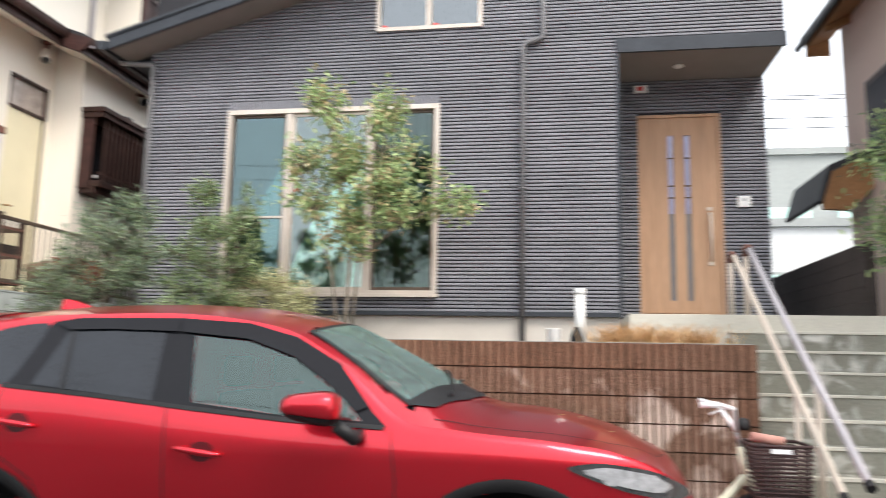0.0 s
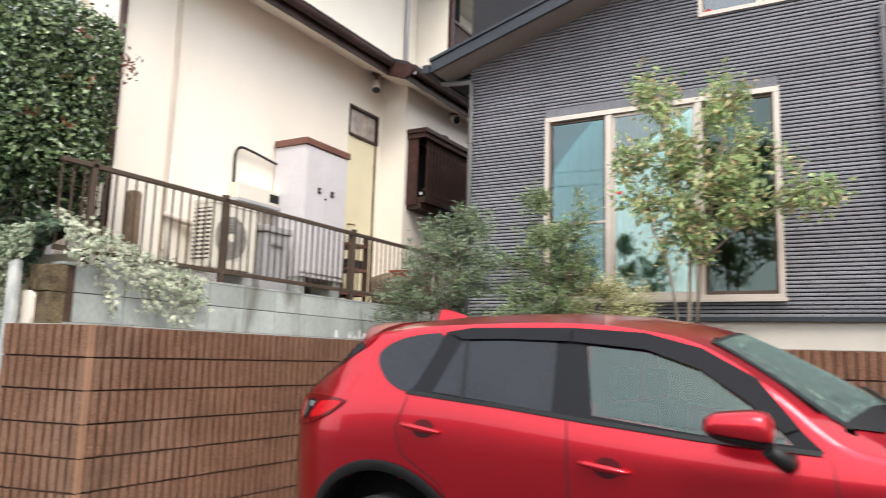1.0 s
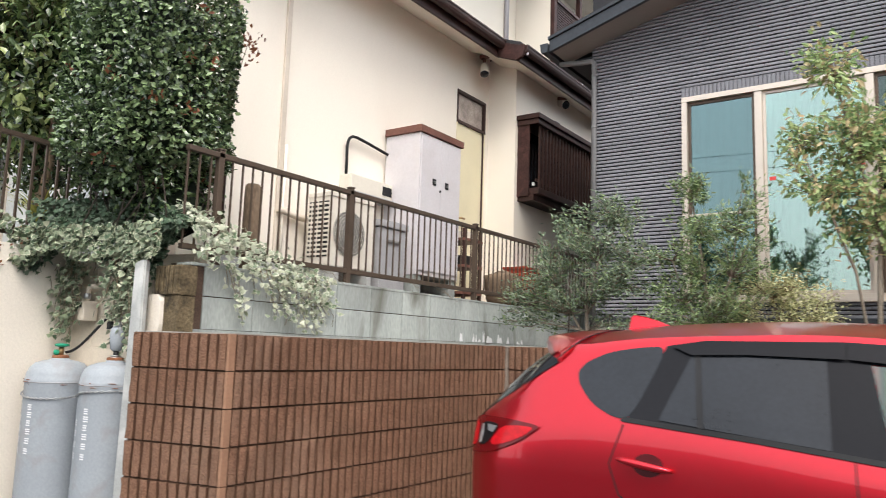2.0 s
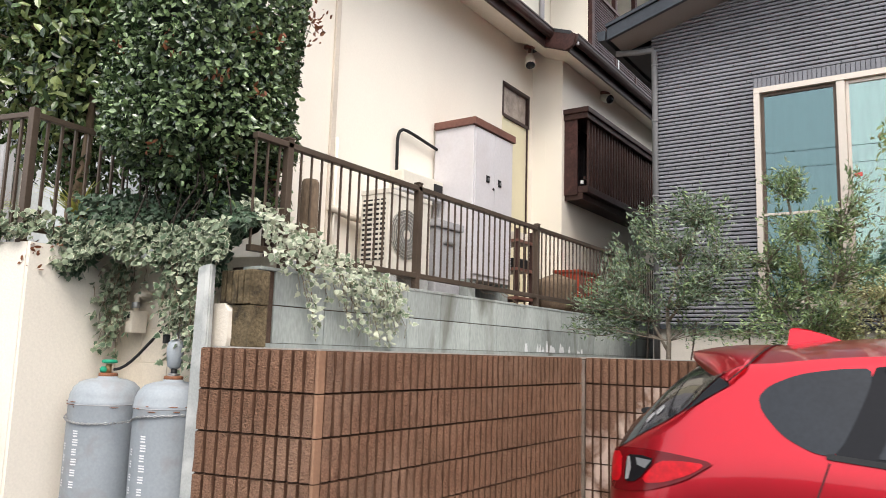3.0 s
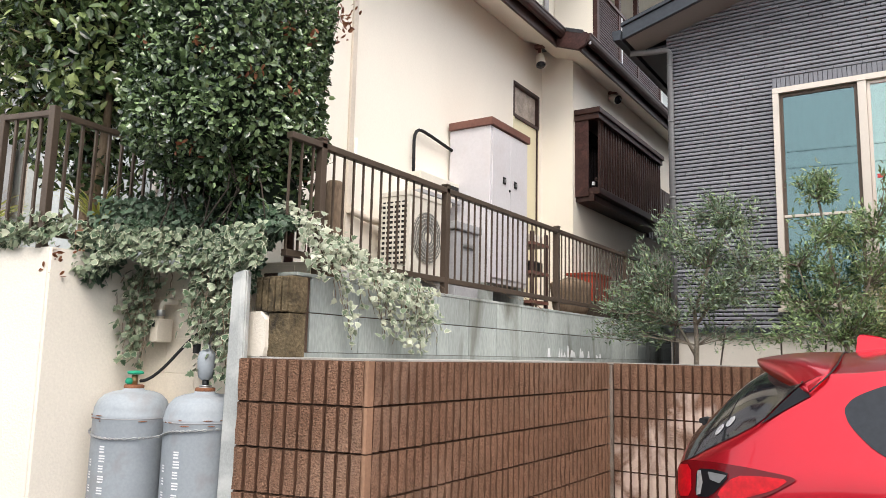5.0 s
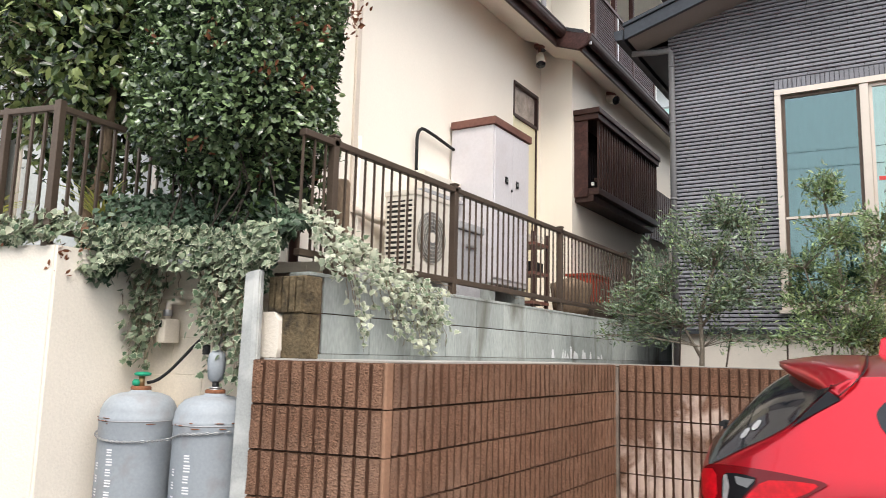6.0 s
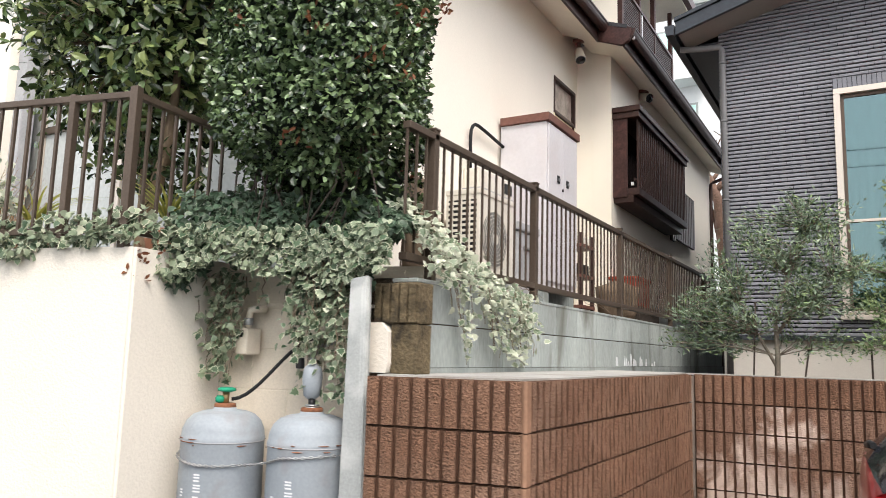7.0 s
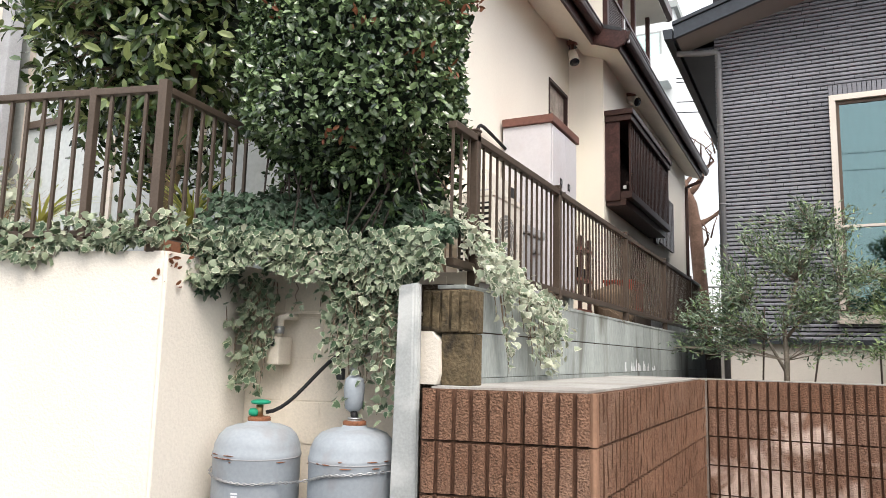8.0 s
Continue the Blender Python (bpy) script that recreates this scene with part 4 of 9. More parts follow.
for xa, xb in ((1.2395, 1.2985), (1.4255, 1.4845)):
    part("glass_strip", boxed(xa, xb, BACK_Y + 0.028, BACK_Y + 0.036, 3.10, 4.028), M["glass_door"], door)
    part("backing", boxed(xa, xb, BACK_Y + 0.044, BACK_Y + 0.05, 3.10, 4.028), M["white_paint"], door)
    part("dark_strip", boxed(xa, xb, BACK_Y + 0.024, BACK_Y + 0.04, 2.102, 3.098), M["grey_pipe"], door)
    for zz in (3.75, 3.42, 3.28):
        part("glazing_bar", boxed(xa, xb, BACK_Y + 0.018, BACK_Y + 0.0275, zz, zz + 0.014), M["black"], door)
part("handle", piped([(1.685, BACK_Y + 0.012, 3.10), (1.685, BACK_Y - 0.045, 3.09), (1.685, BACK_Y - 0.05, 2.85), (1.685, BACK_Y - 0.045, 2.56), (1.685, BACK_Y + 0.012, 2.55)], 0.016, 10), M["champagne"], door, "long pale pull handle")
part("lock", boxed(1.66, 1.71, BACK_Y + 0.002, BACK_Y + 0.012, 3.13, 3.17, bev=0.003), M["champagne"], door)
part("lock", boxed(1.66, 1.71, BACK_Y + 0.002, BACK_Y + 0.012, 2.50, 2.54, bev=0.003), M["champagne"], door)
inter = thing("intercom", "small white intercom panel beside the entrance door", "intercom", (2.05, BACK_Y, 3.2))
part("case", boxed(1.985, 2.125, BACK_Y - 0.04, BACK_Y - 0.012, 3.16, 3.285, bev=0.006), M["white_pvc"], inter)
part("lens", boxed(2.04, 2.075, BACK_Y - 0.044, BACK_Y - 0.0405, 3.225, 3.255), M["grey_plastic"], inter)
sens = thing("wall_sensor", "small white box with a red mark on the porch wall", "sensor", (0.95, BACK_Y, 4.6))
part("case", boxed(0.87, 1.02, BACK_Y - 0.05, BACK_Y - 0.012, 4.545, 4.63, bev=0.006), M["white_pvc"], sens)
part("red_mark", boxed(0.90, 0.97, BACK_Y - 0.055, BACK_Y - 0.0505, 4.565, 4.615), M["red_mark"], sens)

# ---- stairs ----
stairs = thing("stairs", "mottled concrete steps with pale nosings up to the porch", "stairs", (2.3, 6.0, 0))
for k in range(10):
    zt, yf = 1.70 - 0.172 * k, 7.18 - 0.255 * k
    if zt < 0.05:
        break
    nxt = 7.3 - 0.004 * k
    part("step", boxed(1.47 + 0.0005 * k, 3.3 - 0.0005 * k, yf, nxt, 0.03 if k > 7 else zt - 0.30, zt - 0.006), M["step"], stairs)
    part("nosing", boxed(1.472, 3.298, yf - 0.012, yf + 0.06, zt - 0.022, zt, bev=0.003), M["nosing"], stairs)
wall_r = bmesh.new()
box(wall_r, 3.3, 3.42, 4.6, 7.6, 0, 1.9)
part("side_wall", wall_r, M["plinth"], stairs)
part("return_wall", boxed(1.425, 1.468, WALL_Y + 0.18, 7.15, 0.03, TOP - 0.03), M["mortar"], stairs)


def handrail(x, z0, z1, mat, r, label):
    h = thing("handrail", label, "handrail", (x, 7.3, 1.7), "handrails on the stairs")
    part("rail", piped([(x + 0.0, 4.78, z0), (x, 7.18, z1 - 0.04), (x, 7.25, z1), (x, 7.34, z1 + 0.01)], r, 12), mat, h)
    part("end_cap", piped([(x, 4.745, z0 - 0.025), (x, 4.785, z0 + 0.003)], r * 1.15, 12), M["black"], h)
    part("bend", piped([(x, 7.20, z1 - 0.025), (x, 7.26, z1 + 0.006), (x, 7.34, z1 + 0.012), (x, 7.36, z1 - 0.06)], r * 1.2, 12), M["rust_brown"], h, "brown elbow")
    part("post", piped([(x, 7.36, z1 - 0.02), (x, 7.36, 1.84)], r, 12), M["beige_rail"], h)
    yb = 5.55
    part("post", piped([(x, yb, z0 + (z1 - z0) * (yb - 4.78) / 2.4 - 0.01), (x, yb, 0.45)], r * 0.9, 12), M["beige_rail"], h)
    return h


handrail(1.70, 0.76, 2.46, M["alu"], 0.026, "grey aluminium handrail sloping down the steps")
handrail(1.565, 0.69, 2.40, M["beige_rail"], 0.022, "beige handrail sloping down the steps")

# ---- cream house ----
cream = thing("cream_house", "older cream rendered house with dark brown eaves", "house", (-7.5, 8, 2))
Z0C = 2.0
wall = bmesh.new()
DR = (7.75, 8.41, 2.10, 4.72)
W2 = CREAM_X - 0.2
prism(wall, [(4.25, Z0C), (DR[0], Z0C), (DR[0], DR[3]), (DR[1], DR[3]), (DR[1], Z0C), (8.5, Z0C), (8.5, 5.45), (4.25, 5.45)], "x", W2, CREAM_X)
part("wall", wall, M["smooth_wall"], cream)
part("wall", boxed(W2, CREAM_X, DR[0], DR[1], Z0C, DR[2] - 0.001), M["raw_concrete"], cream)
part("wall", boxed(W2 - 8.5, W2, 4.25, 4.45, Z0C, 5.45), M["smooth_wall"], cream)
part("wall", boxed(-6.30, -6.08, 8.5, 14.3, Z0C, 5.21), M["smooth_wall"], cream)
part("wall", boxed(CREAM_X - 0.15, -6.301, 8.501, 8.7, Z0C, 5.33), M["smooth_wall"], cream)
part("wall", boxed(-10, -6.08, 14.301, 14.5, Z0C, 5.21), M["smooth_wall"], cream)
fw = part("garden_window", ring(bmesh.new(), -12.9, -6.95, 2.12, 5.25, 4.18, 4.249, 0.06), M["champagne"], cream, "wide garden window in a pale frame")
for pa, pb in ((-12.84, -10.02), (-9.96, -8.90), (-8.84, -7.95), (-7.90, -7.01)):
    part("pane", boxed(pa, pb, 4.205, 4.215, 2.18, 5.19), M["pale_pane"], fw, "pale obscured pane")
for xm in (-9.99, -8.87, -7.925):
    part("mullion", boxed(xm - 0.025, xm + 0.025, 4.185, 4.24, 2.18, 5.19), M["champagne"], fw)
part("cross_rail", boxed(-9.96, -7.01, 4.175, 4.204, 3.50, 3.56), M["bronze"], fw, "dark cross rail")
part("veranda_post", boxed(-10.14, -10.0, 3.98, 4.10, 2.0, 5.24, bev=0.01), M["grey_plastic"], cream, "grey-brown veranda post")
part("veranda_pillar", boxed(-10.55, -10.145, 3.90, 4.17, 2.0, 5.24, bev=0.01), M["soffit"], cream, "pale veranda pillar")
part("corner_post", piped([(CREAM_X + 0.03, 4.29, 2.0), (CREAM_X + 0.03, 4.29, 5.3)], 0.034, 10), M["dark_brown"], cream, "brown rainwater pipe")
part("wall_batten", boxed(CREAM_X + 0.001, CREAM_X + 0.026, 4.90, 4.955, 2.05, 5.30, bev=0.006), M["beige_rail"], cream, "pale beige cover strip")
base = bmesh.new()
box(base, CREAM_X, CREAM_X + 0.03, 4.3, 7.74, Z0C - 0.02, 2.22)
box(base, -6.08, -6.05, 8.5, 14.3, Z0C - 0.02, 2.35)
part("base", base, M["raw_concrete"], cream)
PITCHED = 0.37


def eave_z(x):
    """Underside of the lean-to roof, which falls towards the fence."""
    return 5.04 + PITCHED * (-5.80 - x)


for (ex, wx, y0, y1) in ((-6.09, -6.62, 3.9, 8.03), (-5.80, -6.32, 8.031, 14.55)):
    zz = eave_z(ex)
    ev = bmesh.new()
    prism(ev, [(ex, zz), (wx, eave_z(wx)), (wx, eave_z(wx) + 0.02), (ex, zz + 0.02)], "y", y0, y1)
    part("soffit", ev, M["soffit"], cream, "pale sloping soffit boards")
    part("fascia", boxed(ex, ex + 0.028, y0, y1 + 0.01, zz - 0.012, zz + 0.15, bev=0.004), M["dark_brown"], cream, "dark brown fascia")
    g = bmesh.new()
    n = 8
    gx, gz = ex + 0.031, zz + 0.155
    prof = [(gx + 0.055 - 0.055 * math.cos(math.pi * k / n), gz - 0.085 * math.sin(math.pi * k / n)) for k in range(n + 1)]
    prof += [(gx + 0.118, gz), (gx + 0.118, gz + 0.016), (gx, gz + 0.016)]
    prism(g, prof, "y", y0 - 0.02, y1 + 0.03)
    part("gutter", g, M["dark_brown"], cream, "dark brown half-round gutter")
    rf = bmesh.new()
    prism(rf, [(ex + 0.06, zz + 0.175), (-7.4, eave_z(-7.4) + 0.15), (-7.4, eave_z(-7.4) + 0.23), (ex + 0.06, zz + 0.215)], "y", y0 - 0.05, y1 + 0.02)
    part("lower_roof", rf, M["roof_tile"], cream, "dark lean-to roof")
hd = bmesh.new()
prism(hd, [(-6.085, eave_z(-6.085) - 0.008), (-5.80, 5.03), (-5.715, 5.075), (-5.690, 5.13), (-5.685, 5.215), (-5.76, 5.245), (-5.985, 5.325), (-6.085, 5.335)], "y", 7.985, 8.03)
bmesh.ops.bevel(hd, geom=hd.edges[:], offset=0.006, segments=2, affect='EDGES')
part("rain_head", hd, M["weathered_brown"], cream, "weathered red-brown gutter corner")
part("gutter_bracket", boxed(-5.70, -5.675, 8.05, 8.08, 5.10, 5.14, bev=0.004), M["alu"], cream, "bright gutter bracket")
part("downpipe", piped([(-5.75, 14.45, 5.07), (-5.80, 14.45, 4.98), (-6.0, 14.40, 4.90), (-6.04, 14.36, 4.86), (-6.04, 14.36, 2.1)], 0.03, 10), M["dark_brown"], cream)
up = bmesh.new()
box(up, -10.5, -7.2, 6.2, 13.6, 5.3, 8.6)
part("upper_wall", up, M["smooth_wall"], cream)
part("downpipe", piped([(-7.16, 10.05, 5.8), (-7.16, 10.05, 8.5)], 0.04, 10), M["alu"], cream)
upr = bmesh.new()
prism(upr, [(-6.22, 7.95), (-6.15, 7.98), (-6.15, 8.16), (-7.3, 8.62), (-10.8, 8.62), (-10.8, 8.5), (-7.2, 8.30)], "y", 5.8, 13.9)
part("upper_roof", upr, M["dark_brown"], cream, "dark upper eaves")
part("upper_soffit", boxed(-7.19, -6.23, 10.3, 13.8, 7.93, 7.948), M["soffit"], cream)
BXF = -6.50
bal = part("balcony", boxed(-7.19, BXF, 10.40, 13.55, 5.75, 5.90), M["dark_brown"], cream, "brown balcony closed in with lattice screens")
for yp in (10.40, 11.34, 12.25, 13.47):
    part("post", boxed(BXF - 0.07, BXF, yp, yp + 0.085, 5.901, 7.92), M["weathered_brown"], bal)
part("top_rail", boxed(BXF - 0.05, BXF + 0.012, 10.49, 13.46, 7.02, 7.07, bev=0.004), M["dark_brown"], bal)
for yp in (11.44, 13.555):
    part("screen_edge", boxed(BXF + 0.001, BXF + 0.014, yp, yp + 0.022, 5.92, 7.0), M["white_paint"], bal, "white edge of a lattice screen")
for (ya, yb, za, zb) in ((10.487, 11.338, 5.902, 7.019), (11.427, 12.248, 5.902, 7.019), (12.337, 13.468, 5.902, 7.019)):
    lat = bmesh.new()
    k = ya
    while k < yb - 0.01:
        box(lat, BXF - 0.03, BXF - 0.018, k, min(k + 0.016, yb), za, zb)
        k += 0.042
    k = za
    while k < zb - 0.01:
        box(lat, BXF - 0.0175, BXF - 0.010, ya, yb, k, k + 0.016)
        k += 0.042
    part("lattice_screen", lat, M["dark_brown"], bal)
    part("backing_board", boxed(BXF - 0.06, BXF - 0.045, ya, yb, za, zb), M["dark_fence"], bal)
part("shutter", boxed(BXF - 0.40, BXF - 0.36, 10.55, 11.30, 7.10, 7.9), M["tint_glass"], bal)
part("front_wall", boxed(-7.19, BXF - 0.072, 10.401, 10.43, 5.901, 7.92), M["smooth_wall"], bal)

# side door of the cream house
bm = bmesh.new()
y0, y1, z0, z1 = DR
box(bm, CREAM_X - 0.06, CREAM_X + 0.012, y0, y1, z1 - 0.035, z1)
box(bm, CREAM_X - 0.06, CREAM_X + 0.012, y0, y0 + 0.022, 4.30, z1 - 0.036)
box(bm, CREAM_X - 0.06, CREAM_X + 0.012, y1 - 0.03, y1, 4.30, z1 - 0.036)
box(bm, CREAM_X - 0.05, CREAM_X + 0.010, y0 + 0.031, y1 - 0.031, 4.30, 4.335)
sd = tagged(part("door_2", bm, M["dark_brown"]), "narrow pale yellow side door under a frosted transom", "door", kind="structure")
part("door_leaf", boxed(CREAM_X - 0.045, CREAM_X - 0.012, y0 + 0.032, y1 - 0.032, z0 + 0.01, 4.299, bev=0.003), M["door_yellow"], sd)
for ja, jb in ((y0, y0 + 0.03), (y1 - 0.03, y1)):
    part("jamb", boxed(CREAM_X - 0.06, CREAM_X + 0.006, ja, jb, z0, 4.299), M["door_yellow"], sd)
part("edge_strip", boxed(CREAM_X - 0.011, CREAM_X + 0.009, y1 - 0.045, y1 - 0.031, z0, 4.298), M["dark_brown"], sd)
part("transom_pane", boxed(CREAM_X - 0.04, CREAM_X - 0.03, y0 + 0.032, y1 - 0.032, 4.337, z1 - 0.037), M["frosted"], sd, "frosted glass transom")
part("knob", piped([(CREAM_X - 0.015, y0 + 0.09, 3.10), (CREAM_X + 0.05, y0 + 0.09, 3.10), (CREAM_X + 0.055, y0 + 0.16, 3.10)], 0.012, 8), M["brass"], sd)

# lattice bay
bay = thing("lattice_bay", "dark brown slatted window bay on the cream wall", "window bay", (-6.0, 9.9, 3.5))
BX0, BX1, BY0, BY1, BZ0, BZ1 = -6.08, -5.80, 8.56, 11.05, 3.54, 4.49
part("top", boxed(BX0, BX1 + 0.05, BY0 - 0.04, BY1 + 0.04, BZ1 - 0.03, BZ1 + 0.035, bev=0.008), M["lattice"], bay)
part("bottom", boxed(BX0, BX1 + 0.02, BY0 + 0.025, BY1 + 0.02, BZ0 - 0.05, BZ0 + 0.03, bev=0.006), M["lattice"], bay)
part("cornice", boxed(BX0, BX1 + 0.03, BY0 - 0.02, BY1 + 0.02, BZ1 - 0.10, BZ1 - 0.031, bev=0.006), M["lattice"], bay)
part("end_panel", boxed(BX0, BX1 - 0.11, BY0, BY0 + 0.022, BZ0 - 0.075, BZ1 - 0.101, bev=0.003), M["weathered_brown"], bay, "red-brown end board")
part("back_ledge", boxed(BX0, BX1 - 0.05, BY0 + 0.024, BY1, BZ0 - 0.13, BZ0 - 0.052), M["lattice"], bay)
part("hook", boxed(BX1 - 0.08, BX1 - 0.05, BY0 + 0.03, BY0 + 0.06, BZ0 + 0.06, BZ0 + 0.10, bev=0.004), M["white_pvc"], bay)
part("flood_lamp", boxed(BX1 - 0.14, BX1 - 0.02, 9.12, 9.26, BZ1 + 0.036, BZ1 + 0.10, bev=0.015), M["black"], bay, "small black lamp on the bay's top")
part("end_panel", boxed(BX0, BX1, BY1 - 0.02, BY1, BZ0 + 0.031, BZ1 - 0.101), M["lattice"], bay)
part("back_board", boxed(BX0 + 0.001, BX0 + 0.02, BY0 + 0.021, BY1 - 0.021, BZ0 + 0.031, BZ1 - 0.101), M["tint_glass"], bay)
n = 26
for k in range(n):
    yk = BY0 + 0.10 + k * (BY1 - BY0 - 0.18) / (n - 1)
    part("slat", boxed(BX1 - 0.03, BX1 - 0.005, yk, yk + 0.034, BZ0 + 0.031, BZ1 - 0.101), M["lattice"], bay)
part("rail", boxed(BX1 - 0.05, BX1 - 0.031, BY0 + 0.05, BY1 - 0.03, BZ0 + 0.12, BZ0 + 0.15), M["lattice"], bay)
bay2 = thing("slatted_screen", "dark brown slatted screen on the cream wall", "screen", (-6.0, 12.0, 3.3))
for k in range(13):
    part("slat", boxed(-6.03, -5.99, 11.08 + k * 0.12, 11.17 + k * 0.12, 3.40 - 0.05 * (k < 2), 4.20 + 0.10 * (k < 5)), M["lattice"], bay2)
part("rail", boxed(-6.079, -6.031, 11.08, 12.60, 3.45, 3.52), M["lattice"], bay2)
part("rail", boxed(-6.079, -6.031, 11.08, 12.60, 4.08, 4.15), M["lattice"], bay2)


def spotlamp(x, y, z, s, tilt, label):
    sp = thing("security_lamp", label, "lamp", (x, y, z))
    top_z = eave_z(x)
    part("base", boxed(x - 0.06 * s, x + 0.06 * s, y - 0.035, y + 0.035, top_z - 0.035, top_z + 0.012, bev=0.008), M["rust_brown"], sp)
    part("bracket", piped([(x, y, top_z - 0.02), (x, y, z + 0.03), (x + 0.02, y - 0.02, z)], 0.022 * s, 10), M["rust_brown"], sp, "brown lamp arm")
    bm = bmesh.new()
    lathe(bm, [(0.035, -0.10), (0.05, -0.09), (0.056, 0.0), (0.066, 0.075), (0.066, 0.085)], 20)
    turn = pose(x + 0.02, y - 0.02, z, *tilt) @ Matrix.Scale(s, 4)
    bmesh.ops.transform(bm, matrix=turn, verts=bm.verts)
    head = part("head", bm, M["ac_white"], sp, "ivory lamp head")
    bm = lathe(bmesh.new(), [(0.058, 0.086), (0.058, 0.088), (0.01, 0.089)], 20)
    bmesh.ops.transform(bm, matrix=turn, verts=bm.verts)
    part("glass", bm, M["tint_glass"], head)


spotlamp(-6.33, 8.10, 5.04, 0.95, (150, 0, 35), "ivory spot lamp on a brown arm under the eaves")
spotlamp(-6.02, 9.72, 5.02, 1.0, (115, 0, 60), "ivory spot lamp above the slatted bay")

# ---- bronze fence on the grey wall ----
FX = -5.40
fence = thing("fence", "bronze aluminium picket fence on the grey block wall", "fence", (FX, 6.0, 1.97))
part("top_rail", boxed(FX - 0.022, FX + 0.022, 3.19, 11.0, 2.685, 2.72, bev=0.004), M["bronze"], fence)
part("bottom_rail", boxed(FX - 0.02, FX + 0.02, 3.19, 11.0, 2.065, 2.10, bev=0.003), M["bronze"], fence)
posts = [3.44, 4.70, 6.54, 8.33, 10.1]
for py in posts:
    p = part("post", boxed(FX - 0.022, FX + 0.022, py - 0.022, py + 0.022, 1.96, 2.735, bev=0.004), M["bronze"], fence)
    part("cap", boxed(FX - 0.025, FX + 0.025, py - 0.025, py + 0.025, 2.7355, 2.748, bev=0.004), M["bronze"], p)
picket = to_mesh("picket", boxed(-0.0054, 0.0054, -0.0054, 0.0054, 2.099, 2.686), M["bronze"])
k = 0
yk = 3.20
while yk < 10.95:
    if all(abs(yk - py) > 0.04 for py in posts):
        ob = new("picket", picket)
        ob.parent = fence
        ob.matrix_parent_inverse = Matrix.Translation(-fence.location)
        ob.location = (FX, yk, 0)
    yk += 0.086

# ---- fence on the cream retaining wall ----
FA = Vector((-6.495, 2.55, 0))
fence2 = thing("fence", "weathered bronze picket fence over the ivy on the cream wall", "fence", (-6.5, 2.55, 2.085))


def along(p, d, w, t, z0, z1, s0, s1, bev=0.004):
    bm = bmesh.new()
    box(bm, s0, s1, -t / 2, t / 2, z0, z1, bev=bev)
    ang = math.degrees(math.atan2(d.y, d.x))
    bmesh.ops.transform(bm, matrix=pose(p.x, p.y, 0, 0, 0, ang), verts=bm.verts)
    return bm


back = Vector((-0.12, 1.0, 0)).normalized()
part("post", along(FA, cd, 0, 0.042, 2.08, 2.845, -0.021, 0.021), M["bronze"], fence2)
part("top_rail", along(FA, cd, 0, 0.035, 2.79, 2.822, 0.022, 4.0), M["bronze"], fence2)
part("bottom_rail", along(FA, cd, 0, 0.03, 2.15, 2.18, 0.031, 4.0), M["bronze"], fence2)
part("top_rail", along(FA, back, 0, 0.035, 2.79, 2.822, 0.022, 0.75), M["bronze"], fence2)
part("bottom_rail", along(FA, back, 0, 0.03, 2.15, 2.18, 0.031, 0.75), M["bronze"], fence2)
for k in range(1, 45):
    part("picket", along(FA, cd, 0, 0.014, 2.181, 2.789, k * 0.088 - 0.0075, k * 0.088 + 0.0075, 0), M["bronze"], fence2)
for k in range(1, 8):
    part("picket", along(FA, back, 0, 0.014, 2.181, 2.789, k * 0.088 - 0.0075, k * 0.088 + 0.0075, 0), M["bronze"], fence2)
for s in (0.352, 1.892, 3.5):
    part("post", along(FA, cd, 0, 0.036, 2.08, 2.83, s - 0.017, s + 0.017), M["bronze"], fence2)

